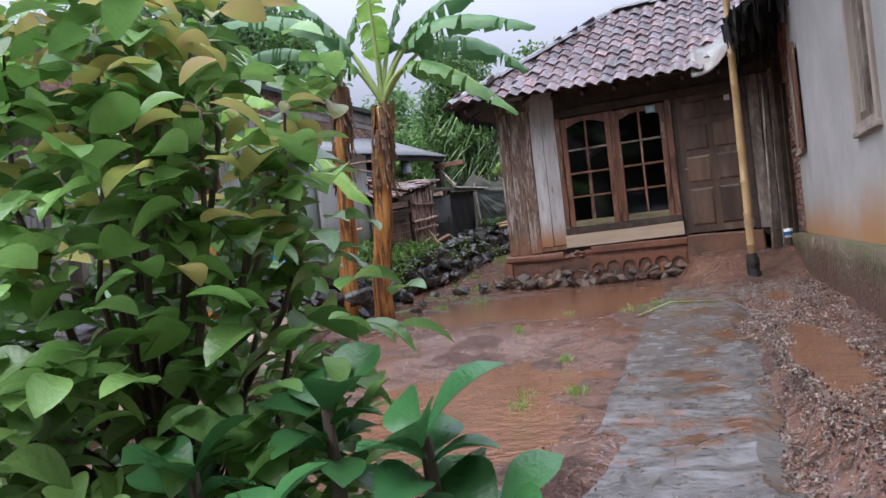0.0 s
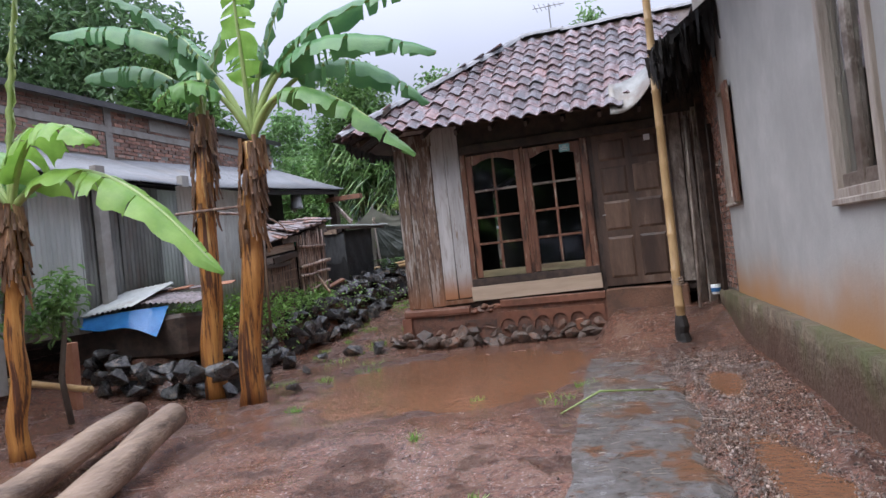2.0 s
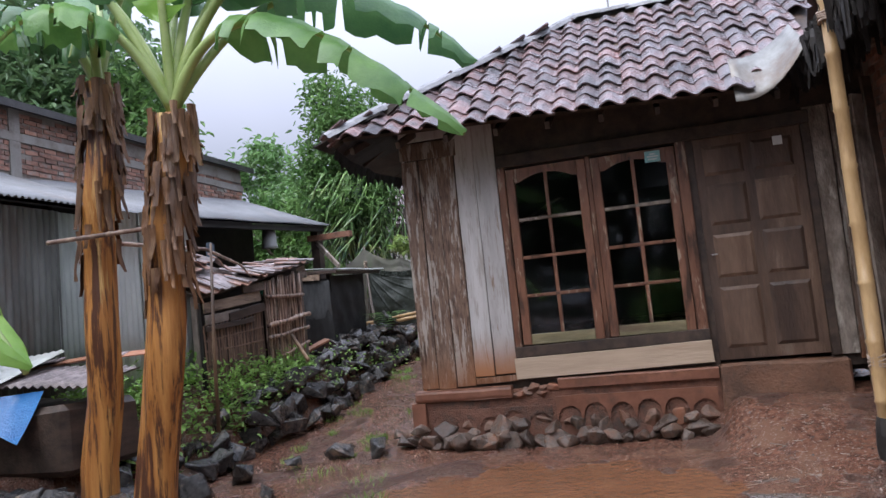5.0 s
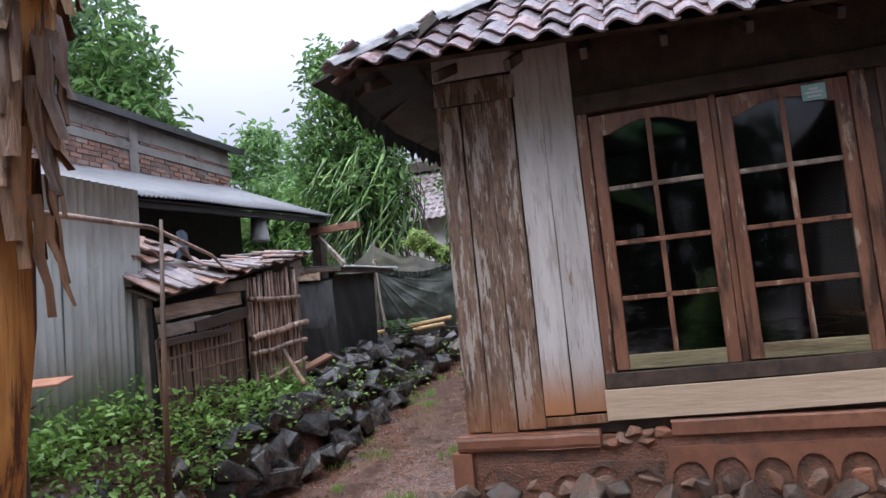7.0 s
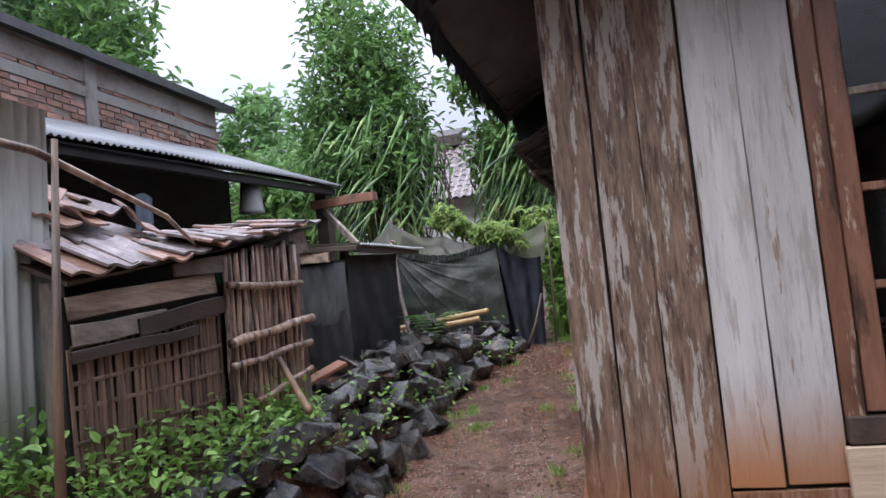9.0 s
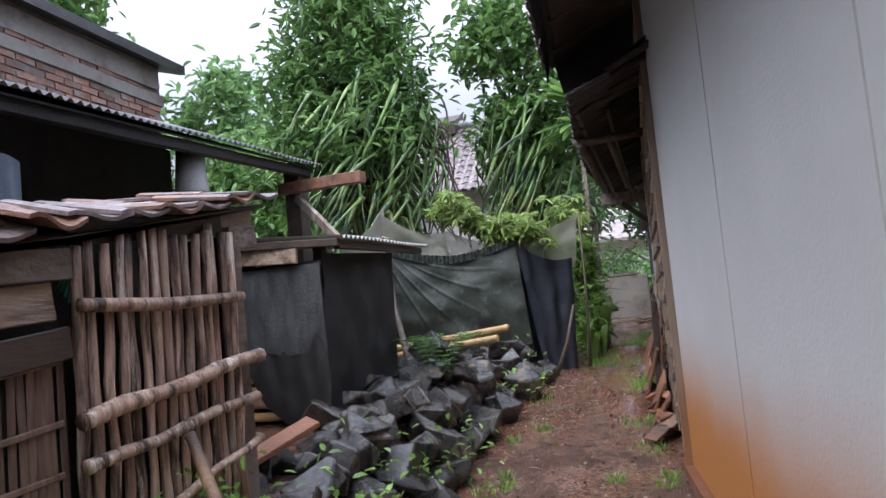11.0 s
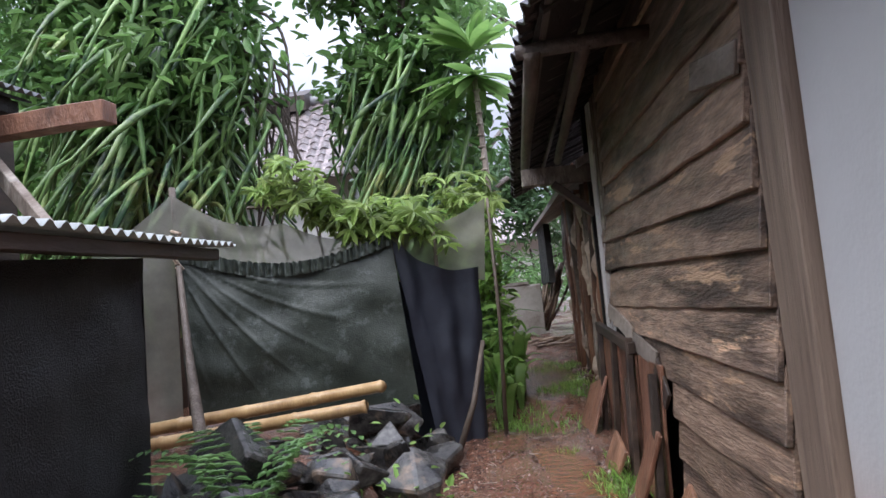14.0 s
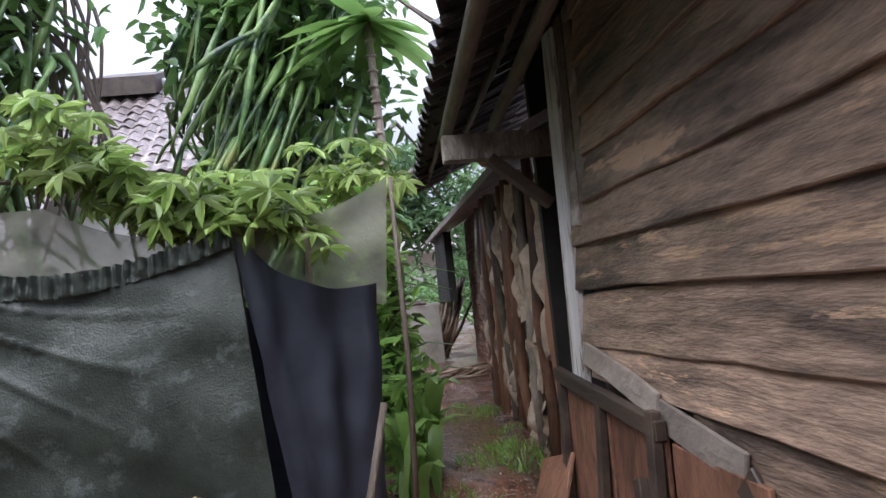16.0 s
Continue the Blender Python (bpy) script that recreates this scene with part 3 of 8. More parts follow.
# hollows that hold rain: centre, half sizes, turn, water level
PUDDLES = [(-2.75, 8.85, 1.75, 2.2, 0.0, 0.662), (-1.9, 3.9, 1.0, 1.7, 0.15, 0.540), (0.13, 4.7, 0.24, 1.9, 0.09, 0.655), (-4.92, 20.9, 0.42, 1.7, 0.0, 1.652),
           (-4.95, 17.7, 0.22, 1.0, 0.1, 1.445), (-0.15, 7.7, 0.2, 0.7, 0.1, 0.70)]


def gz_rough(x, y):
    z = gz(x, y)
    if -12 < x < 4 and -4 < y < 34:
        z += 0.022 * noise.noise((x * 1.3, y * 1.3, 0)) + 0.012 * noise.noise((x * 4.1, y * 4.1, 3)) + 0.008 * noise.noise((x * 11, y * 11, 5)) + 0.004 * noise.noise((x * 19, y * 19, 8))
        for cx, cy, rx, ry, rot, wz in PUDDLES:
            dx, dy = x - cx, y - cy
            u = (dx * math.cos(rot) + dy * math.sin(rot)) / rx
            v = (-dx * math.sin(rot) + dy * math.cos(rot)) / ry
            d = math.hypot(u, v)
            if d < 1.5:
                d += min(1, max(0, (1 - d) * 3)) * 0.22 * noise.noise((x * 1.4, y * 1.4, cx)) + min(1, max(0, (1 - d) * 3)) * (0.12 * noise.noise((x * 4.5, y * 4.5, cx)) + 0.05 * noise.noise((x * 13, y * 13, cx)))
                want = wz + min(0.03, max(-0.028, (d - 0.78) * 0.07)) + 0.018 * noise.noise((x * 1.6, y * 1.1, 4)) + 0.014 * noise.noise((x * 4.5, y * 3.2, 6)) + 0.009 * noise.noise((x * 13, y * 13, 9))
                k = ease(1.0, 1.35, d)
                z = want * (1 - k) + z * k
    return z


def spaced(lo, a, step, b, hi):
    v = [lo, lo * 0.5 + a * 0.5, lo * 0.2 + a * 0.8, a - 12, a - 5, a - 2]
    v += list(np.arange(a, b, step))
    return v + [b, b + 2, b + 5, b + 12, hi * 0.2 + b * 0.8, hi * 0.5 + b * 0.5, hi]


gx, gy = spaced(-400, -8.5, 0.07, 1.2, 400), spaced(-400, 0.0, 0.07, 24.0, 400)
gv = [(x, y, gz_rough(x, y)) for y in gy for x in gx]
nx = len(gx)
gf = [(j * nx + i, j * nx + i + 1, (j + 1) * nx + i + 1, (j + 1) * nx + i) for j in range(len(gy) - 1) for i in range(nx - 1)]
ground = raw("ground", gv, gf, MUD, None, True)
tagged(ground, "wet red-brown mud yard and alley ground with grit", "ground", kind="structure")


def puddle(cx, cy, rx, ry, rot, z):
    """A level sheet of rain water in a hollow of the ground."""
    n = 40
    vs, fs = [(cx, cy, z)], []
    for i in range(n):
        a = 2 * math.pi * i / n
        px, py = math.cos(a) * rx * 1.02, math.sin(a) * ry * 1.02
        vs.append((cx + px * math.cos(rot) - py * math.sin(rot), cy + px * math.sin(rot) + py * math.cos(rot), z))
        fs.append((0, 1 + i, 1 + (i + 1) % n))
    return tagged(raw("water", vs, fs, WATER), "puddle of muddy brown rain water in the yard" if cy < 12 else "puddle of muddy rain water on the alley path", "puddle", "rain puddles", kind="structure")


for row in PUDDLES:
    puddle(*row)

# concrete strip across the yard to the door
cv, cf = [], []
cn = 150
for j in range(cn + 1):
    y = 0.2 + 9.6 * j / cn
    xl = -0.62 - 0.085 * y + 0.035 * noise.noise((0, y * 2.1, 2)) + 0.02 * noise.noise((0, y * 7, 2))
    xr = 0.22 - 0.088 * y + 0.16 * noise.noise((4, y * 1.1, 2)) + 0.06 * noise.noise((4, y * 5, 2))
    for k in range(9):
        x = xl + (xr - xl) * max(0, k - 1) / 7
        zz = gz(x, y) + (0.045 if k else 0.0) - 0.035 * ease(7.0, 9.0, y) + 0.010 * noise.noise((x * 3, y * 2, 7)) + 0.006 * noise.noise((x * 9, y * 9, 7)) - (0.10 if k == 0 else 0.055 if k == 8 else 0) - 0.05 * ease(9.3, 9.8, y)
        cv.append((x - (0.012 if k == 0 else 0), y, zz))
for j in range(cn):
    for k in range(8):
        a = j * 9 + k
        cf.append((a, a + 1, a + 10, a + 9))
tagged(raw("pavement", cv, cf, CONCRETE), "worn wet concrete strip leading to the door", "pavement", kind="structure")


# ---- house with the glazed window ----
F = 11.48


def sx(y):
    """The house's side wall, seen from the alley."""
    return -4.19 - 0.079 * (min(y, 15.45) - F)


house = thing("house", -2.2, 15, 1.2, "low wooden village house, clay tile hip roof, peeling planks", "house")
bm = bmesh.new()
slab(bm, -4.12, 0.15, F + 0.03, F + 0.09, 3.36, 3.98)
wall_front = adopt(part("wall", bm, WOODDARK, None, "dark timber front wall"), house)
for x0, x1, z0, z1 in ((-4.12, -3.2, 1.2, 3.36), (-0.42, 0.15, 1.2, 3.36), (-3.2, -1.44, 1.2, 1.5), (-1.44, -1.34, 1.2, 3.36)):
    bm = bmesh.new()
    slab(bm, x0, x1, F + 0.03, F + 0.085, z0, z1)
    adopt(part("wall", bm, WOODDARK), house)
# corner planks, brown peeling ones and white ones
px = [-4.20, -4.02, -3.83, -3.635, -3.43, -3.205]
for i in range(5):
    zt = 3.58 if i < 3 else 3.90
    zb = (1.245, 1.24, 1.25, 1.335, 1.345)[i]
    board("plank", ((px[i] + px[i + 1]) / 2, F - 0.006 * (i % 2), zb), ((px[i] + px[i + 1]) / 2 + 0.01 * (i % 2), F - 0.006 * (i % 2), zt), px[i + 1] - px[i] - 0.007, 0.024,
          WOODV if i < 3 else WOODWHITE, wall_front, (1, 0, 0), 0.006, i)
board("plank", (-4.20, F - 0.012, 3.68), (-3.60, F - 0.012, 3.66), 0.17, 0.03, WOODV, wall_front, (0, 0, 1), 0.006, 8)
board("plank", (-4.20, F - 0.01, 3.86), (-3.60, F - 0.01, 3.86), 0.17, 0.03, WOODWHITE, wall_front, (0, 0, 1), 0.006, 9)
board("plank", (-3.63, F - 0.005, 1.29), (-3.21, F - 0.005, 1.30), 0.06, 0.03, WOODV, wall_front, (0, 0, 1), 0.004, 10)
board("plank", (-0.30, F + 0.0, 1.30), (-0.29, F + 0.0, 3.5), 0.2, 0.024, WOODGREY, wall_front, (1, 0, 0), 0.008, 11)
board("plank", (-0.10, F + 0.01, 1.25), (-0.08, F + 0.01, 3.5), 0.19, 0.024, WOODV, wall_front, (1, 0, 0), 0.008, 12)
board("sill_plank", (-3.215, F - 0.035, 1.385), (-1.395, F - 0.035, 1.415), 0.20, 0.04, PALEWOOD, wall_front, (0, 0, 1), 0.004, 13, "pale new sill plank")
board("sill_rail", (-3.20, F - 0.02, 1.545), (-1.40, F - 0.02, 1.57), 0.10, 0.05, WOODDARK, wall_front, (0, 0, 1), 0.006, 14)
board("lintel", (-3.2, F - 0.02, 3.43), (-0.35, F - 0.02, 3.41), 0.12, 0.05, WOODDARK, wall_front, (0, 0, 1), 0.006, 15)


# window of two leaves, two columns and four rows of panes each
def window_leaf(x0, x1, z0, z1, yy, tilt):
    st = 0.085
    parts = []
    bm = bmesh.new()
    slab(bm, x0, x0 + st, yy, yy + 0.045, z0, z1, 0.005)
    slab(bm, x1 - st, x1, yy, yy + 0.045, z0, z1, 0.005)
    # arched head: a rail whose underside rises to the middle
    n = 12
    top, low = [], []
    xa, xb = x0 + st, x1 - st
    for i in range(n + 1):
        x = xa + (xb - xa) * i / n
        u = 2 * i / n - 1
        h = z1 - 0.17 + 0.10 * (1 - abs(u) ** 2.2) if abs(u) < 0.86 else z1 - 0.17 + 0.10 * (1 - 0.86 ** 2.2)
        top.append((x, z1))
        low.append((x, h))
    for yv, flip in ((yy + 0.002, False), (yy + 0.043, True)):
        for i in range(n):
            q = [bm.verts.new((p[0], yv, p[1])) for p in (low[i], low[i + 1], top[i + 1], top[i])]
            bm.faces.new(q[::-1] if flip else q)
    for i in range(n):
        q = [bm.verts.new(c) for c in ((low[i][0], yy + 0.002, low[i][1]), (low[i][0], yy + 0.043, low[i][1]), (low[i + 1][0], yy + 0.043, low[i + 1][1]), (low[i + 1][0], yy + 0.002, low[i + 1][1]))]
        bm.faces.new(q)
    leaf = adopt(part("window", bm, WINWOOD, None, "brown wooden casement with eight panes and an arched head"), house)
    xm = (x0 + x1) / 2
    bm = bmesh.new()
    slab(bm, x0 + st, x1 - st, yy + 0.002, yy + 0.043, z0, z0 + 0.10, 0.005)
    adopt(part("bottom_rail", bm, MOSSRAIL, None, "moss-stained bottom rail"), leaf)
    bm = bmesh.new()
    slab(bm, xm - 0.017, xm + 0.017, yy + 0.008, yy + 0.036, z0 + 0.1, z1 - 0.06, 0.004)
    adopt(part("glazing_bar", bm, WINWOOD), leaf)
    rows = [z0 + 0.10 + (z1 - 0.17 - z0 - 0.10) * k / 4 * 1.02 for k in range(5)]
    for k in (1, 2, 3):
        bm = bmesh.new()
        slab(bm, xa, xb, yy + 0.006, yy + 0.034, rows[k] - 0.016, rows[k] + 0.016, 0.004)
        adopt(part("glazing_bar", bm, WINWOOD if k < 3 else WOODGREY), leaf)
    rows[4] = z1 - 0.05
    for k in range(4):
        for a, b in ((xa, xm), (xm, xb)):
            bm = bmesh.new()
            slab(bm, a + 0.004, b - 0.004, yy + 0.02, yy + 0.024, rows[k], rows[k + 1])
            p = adopt(part("pane", bm, GLASS), leaf)
            p.visible_shadow = False
    return leaf


window_leaf(-3.12, -2.335, 1.605, 3.345, F - 0.005, 0)
window_leaf(-2.285, -1.505, 1.615, 3.335, F - 0.005, 0)
bm = bmesh.new()
slab(bm, -3.20, -3.125, F - 0.02, F + 0.03, 1.50, 3.38, 0.005, 0.004)
slab(bm, -2.332, -2.288, F + 0.008, F + 0.04, 1.58, 3.36, 0.004)
slab(bm, -1.50, -1.405, F - 0.02, F + 0.03, 1.50, 3.38, 0.005, 0.004)
adopt(part("window_frame", bm, WINWOOD), house)
bm = bmesh.new()
slab(bm, -1.775, -1.635, F - 0.012, F - 0.008, 3.21, 3.315)
st = adopt(part("sticker", bm, CYAN, None, "small turquoise and white printed sticker"), house)
for k, (z, w) in enumerate(((3.285, 0.05), (3.262, 0.10), (3.236, 0.08))):
    bm = bmesh.new()
    slab(bm, -1.705 - w / 2, -1.705 + w / 2, F - 0.0145, F - 0.0125, z - 0.006, z + 0.006)
    adopt(part("print_bar", bm, WHITE), st)

# panelled door
bm = bmesh.new()
slab(bm, -1.34, -0.42, F + 0.012, F + 0.05, 1.32, 3.36, 0.004)
door_1 = adopt(part("door", bm, DOORWOOD, None, "brown panelled wooden door, water-stained, closed"), house)
for z0, z1 in ((1.42, 1.98), (2.06, 2.46), (2.54, 2.92), (3.0, 3.28)):
    for x0, x1 in ((-1.27, -0.92), (-0.85, -0.50)):
        bm = bmesh.new()
        vs = slab(bm, x0, x1, F - 0.004, F + 0.014, z0, z1)
        for v in vs:
            if v.co.y < F:
                v.co.x += 0.035 if v.co.x < (x0 + x1) / 2 else -0.035
                v.co.z += 0.035 if v.co.z < (z0 + z1) / 2 else -0.035
        adopt(part("panel", bm, DOORWOOD), door_1)
bm = bmesh.new()
tube(bm, [(-1.29, F + 0.012, 2.28), (-1.29, F - 0.03, 2.28), (-1.25, F - 0.045, 2.28)], 0.008, 6)
adopt(part("handle", bm, TIN), door_1)
bm = bmesh.new()
slab(bm, -0.66, -0.58, F - 0.010, F - 0.006, 3.20, 3.28, 0, 0.002)
adopt(part("paper_tag", bm, WHITE, None, "small white paper tag"), door_1)
board("door_post", (-0.385, F - 0.005, 1.3), (-0.385, F - 0.005, 3.4), 0.07, 0.05, WOODDARK, house, (1, 0, 0), 0.005, 21)

# foundation: red clay over stone, with a painted kerb and small arches
bm = bmesh.new()
slab(bm, -4.18, -1.36, F - 0.05, F + 0.3, 0.4, 1.19, 0.0, 0.02, 3, seg=12)
found = adopt(part("foundation", bm, REDMORTAR, None, "red clay-smeared stone foundation"), house)
bm = bmesh.new()
slab(bm, -4.26, -3.27, F - 0.09, F + 0.05, 1.12, 1.235, 0.012, 0.006, 5, seg=6)
slab(bm, -4.30, -4.16, F - 0.10, F + 0.05, 0.5, 1.118, 0.02, 0.012, 6, seg=4)
slab(bm, -2.82, -1.37, F - 0.085, F + 0.05, 1.18, 1.275, 0.012, 0.006, 7, seg=8)
adopt(part("kerb", bm, PAINTRED), found)
rnd = random.Random(3)


def scallop(x0, x1, n, top, foot, rise, out, material):
    """A painted band whose lower edge is cut into uneven arches."""
    steps = n * 10
    size = [rnd.uniform(0.8, 1.15) for _ in range(n + 1)]
    up, low = [], []
    for k in range(steps + 1):
        u = k / steps
        x = x0 + (x1 - x0) * u
        a = (u * n) % 1.0
        h = rise * size[min(n - 1, int(u * n))] * max(0.0, 1 - abs(2 * a - 1) ** 2.2) ** 0.5
        up.append((x, top + 0.012 * noise.noise((x * 4, 0, 7))))
        low.append((x, foot + h + 0.012 * noise.noise((x * 11, 3, 7))))
    bm = bmesh.new()
    yf = F - 0.052 - out
    fr = [(bm.verts.new((a[0], yf + 0.006 * noise.noise((a[0] * 9, 1, 1)), a[1])), bm.verts.new((b[0], yf + 0.006 * noise.noise((a[0] * 9, 5, 1)), b[1]))) for a, b in zip(up, low)]
    bk = [(bm.verts.new((a[0], F - 0.03, a[1])), bm.verts.new((b[0], F - 0.03, b[1]))) for a, b in zip(up, low)]
    for k in range(steps):
        bm.faces.new((fr[k][1], fr[k + 1][1], fr[k + 1][0], fr[k][0]))
        bm.faces.new((bk[k][1], bk[k + 1][1], fr[k + 1][1], fr[k][1]))
        bm.faces.new((fr[k][0], fr[k + 1][0], bk[k + 1][0], bk[k][0]))
    return adopt(part("scalloped_band", bm, material, None, "red-painted scalloped band"), found)


scallop(-2.86, -1.40, 6, 1.105, 0.86, 0.17, 0.022, PAINTRED)
scallop(-4.14, -2.90, 5, 1.03, 0.78, 0.19, 0.012, REDMORTAR)
for i in range(11):
    cx = -4.03 + 0.255 * i
    b2 = hull_rock(0.23, 0.85, 40 + i, 20)
    b2.transform(Matrix.Translation((cx, F - 0.0, 0.86)))
    adopt(part("stone", b2, ROCKRED), found)
for i in range(7):
    b2 = hull_rock(0.17, 0.6, 140 + i)
    b2.transform(Matrix.Translation((-3.2 + 0.06 * i + 0.03 * (i % 2), F - 0.03, 1.14 + 0.03 * (i % 3))))
    if i < 6:
        adopt(part("stone", b2, ROCKRED), found)
    else:
        b2.free()

bm = bmesh.new()
slab(bm, -1.36, -0.30, F - 0.13, F + 0.3, 0.6, 1.285, 0.02, 0.03, 9, seg=10)
adopt(part("door_step", bm, CLAYSTEP, None, "smeared red clay step below the door"), house)
# side wall on the alley: limewashed boards, then lapped boards
ys = [F - 0.0, 11.83, 12.42, 13.35, 14.4, 15.175]
bm = bmesh.new()
slab(bm, 0, 0.05, 0, 15.3 - F, 0, 2.96)
for v in bm.verts:
    v.co = Vector((sx(F + v.co.y) + 0.03 + v.co.x, F + v.co.y, 1.18 + v.co.z))
side_wall = adopt(part("wall", bm, WOODDARK, None, "alley side wall of limewashed boards"), house)
for i in range(5):
    ya, yb = ys[i] + 0.0025, ys[i + 1] - 0.0025
    bm = bmesh.new()
    slab(bm, 0, 1, ya, yb, 1.2, 4.12 + 0.06 * i)
    for v in bm.verts:
        v.co.x = sx(v.co.y) + v.co.x * 0.028 - 0.003 * (i % 2)
    adopt(part("board", bm, LIMEWALL), side_wall)
bm = bmesh.new()
slab(bm, 0, 0.3, F - 0.05, 15.5, 0.3, 1.19, 0, 0.012, 2, seg=16)
for v in bm.verts:
    v.co.x += sx(v.co.y) - 0.05
adopt(part("foundation", bm, PAINTRED), house)
board("corner_post", (sx(15.28) - 0.0, 15.285, 1.1), (sx(15.28) - 0.0, 15.285, 4.3), 0.21, 0.07, POSTWOOD, house, (0, 1, 0), 0.006, 30)
bm = bmesh.new()
slab(bm, 0, 0.05, 15.3, 18.34, 1.0, 4.45)
for v in bm.verts:
    v.co.x += sx(v.co.y) + 0.04
lap_wall = adopt(part("wall", bm, WOODDARK, None, "alley side wall of dark lapped boards"), house)
rnd = random.Random(11)
# lower edges of the boards: at the far end, at the near end, where the board stops
laps = [(1.40, 1.37, 16.72), (1.56, 1.53, 16.74), (1.72, 1.69, 16.76), (1.88, 1.86, 16.80), (2.07, 2.03, 17.30), (2.235, 2.205, 18.25), (2.361, 2.407, 18.36), (2.605, 2.582, 18.38),
        (2.793, 2.747, 18.40), (2.953, 2.937, 18.08), (3.144, 3.109, 18.06), (3.303, 3.285, 18.04), (3.50, 3.47, 18.06), (3.69, 3.67, 18.06), (3.88, 3.86, 18.06), (4.07, 4.05, 18.06)]
for i, (zf, zn, yb) in enumerate(laps):
    h = (laps[i + 1][1] if i + 1 < len(laps) else 4.24) - zn
    ya = 15.405 + 0.02 * rnd.random()
    k = (yb - ya) / 2.95
    ob = board("board", (sx(ya) - 0.014, ya, zn + h / 2 + 0.012), (sx(yb) - 0.014, yb, zn + (zf - zn) * k + h / 2 + 0.012), h + 0.05, 0.024, WOOD, lap_wall, (0.12, 0, 1), 0.013, 50 + i)
board("board", (sx(15.9) - 0.035, 15.42, 3.12), (sx(15.9) - 0.035, 15.85, 3.19), 0.10, 0.02, WOODGREY, lap_wall, (0.1, 0, 1), 0.01, 66)
board("end_post", (sx(18.3) - 0.022, 18.50, 2.0), (sx(18.3) - 0.022, 18.34, 3.75), 0.17, 0.04, POSTWHITE, lap_wall, (0, 1, 0), 0.004, 70, "weathered white-painted post")
board("end_board", (sx(18.3) - 0.02, 18.24, 2.86), (sx(18.4) - 0.02, 18.18, 3.75), 0.12, 0.03, WOODGREY, lap_wall, (0, 1, 0), 0.006, 71)
board("end_board", (sx(18.1) - 0.018, 18.12, 2.95), (sx(18.2) - 0.018, 18.06, 3.75), 0.10, 0.025, WOODGREY, lap_wall, (0, 1, 0), 0.006, 72)
# planks that lean on the foot of the wall
# low screen of wet panels at the wall's far foot, with a dark rail and posts
screen = thing("panel_screen", -4.58, 17.7, 1.3, "low screen of wet red-brown panels against the board wall", "screen")
for i, (y0, y1, zt0, zt1) in enumerate(((16.86, 17.42, 2.06, 2.13), (17.43, 17.98, 2.13, 2.17), (17.99, 18.64, 2.17, 2.20))):
    board("panel", (sx(y0) - 0.075, (y0 + y1) / 2, 1.30), (sx(y0) - 0.045 - 0.01 * i, (y0 + y1) / 2, (zt0 + zt1) / 2), y1 - y0, 0.018, PANELWOOD, screen, (0, 1, 0), 0.012, 80 + i)
board("rail", (sx(18) - 0.085, 18.66, 2.21), (sx(18) - 0.085, 17.42, 2.14), 0.065, 0.04, WOODDARK, screen, (0, 0, 1), 0.008, 90, "dark wet rail")
for i, (y, zt, dy) in enumerate(((18.60, 2.20, 0.05), (18.02, 2.16, -0.04), (17.46, 2.20, 0.02), (17.66, 1.95, 0.20), (16.92, 2.06, 0.10))):
    board("post", (sx(18) - 0.14, y - dy, 1.28), (sx(18) - 0.088, y, zt), 0.06, 0.035, WOODDARK, screen, (0, 1, 0), 0.006, 92 + i)
for i, (ya, za, yb, zb) in enumerate(((18.25, 2.33, 17.5, 2.19), (17.5, 2.19, 16.98, 2.10), (16.98, 2.10, 16.80, 1.94))):
    board("torn_strip", (sx(ya) - 0.05, ya, za), (sx(yb) - 0.055, yb, zb), 0.10, 0.016, WOODGREY if i < 2 else WOODDARK, screen, (0.1, 0, 1), 0.02, 98 + i, "torn grey edge strip")
leaning = [((-4.79, 18.55, 1.40), (-4.62, 18.70, 1.82), 0.34, 0), ((-4.80, 17.62, 1.30), (-4.68, 17.55, 1.62), 0.30, 1), ((-4.78, 17.0, 1.26), (-4.60, 16.88, 1.80), 0.16, 0), ((-4.75, 16.5, 1.22), (-4.58, 16.35, 1.62), 0.24, 1), ((-4.74, 16.2, 1.22), (-4.56, 16.0, 1.50), 0.10, 0)]
for i, (a, b, w, k) in enumerate(leaning):
    ob = board("leaning_plank", a, b, w, 0.02, ORANGEWOOD if k else PANELWOOD, None, (0, 1, 0.25), 0.012, 180 + i)
    tagged(ob, "wet red-brown plank leaning on the board wall", "plank", "leaning planks")
# rest of the shell; its near-black colour holds the unlit room's shade
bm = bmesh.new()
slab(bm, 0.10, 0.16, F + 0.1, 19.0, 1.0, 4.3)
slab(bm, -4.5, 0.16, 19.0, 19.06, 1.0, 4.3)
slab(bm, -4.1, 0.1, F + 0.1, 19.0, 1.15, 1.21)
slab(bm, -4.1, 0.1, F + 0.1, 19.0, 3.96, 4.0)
adopt(part("back_wall", bm, NEARBLACK), house)

# ---- hip roof ----
E0, E1, RY, RZ = 10.80, 3.74, 13.2, 5.34
HX = -4.70
bm = bmesh.new()


def prism(bm, pts, d):
    """A thick flat panel below the given outline."""
    a = [bm.verts.new(p) for p in pts]
    b = [bm.verts.new(Vector(p) - Vector((0, 0, d))) for p in pts]
    bm.faces.new(a)
    bm.faces.new(b[::-1])
    for i in range(len(a)):
        j = (i + 1) % len(a)
        bm.faces.new((a[j], a[i], b[i], b[j]))


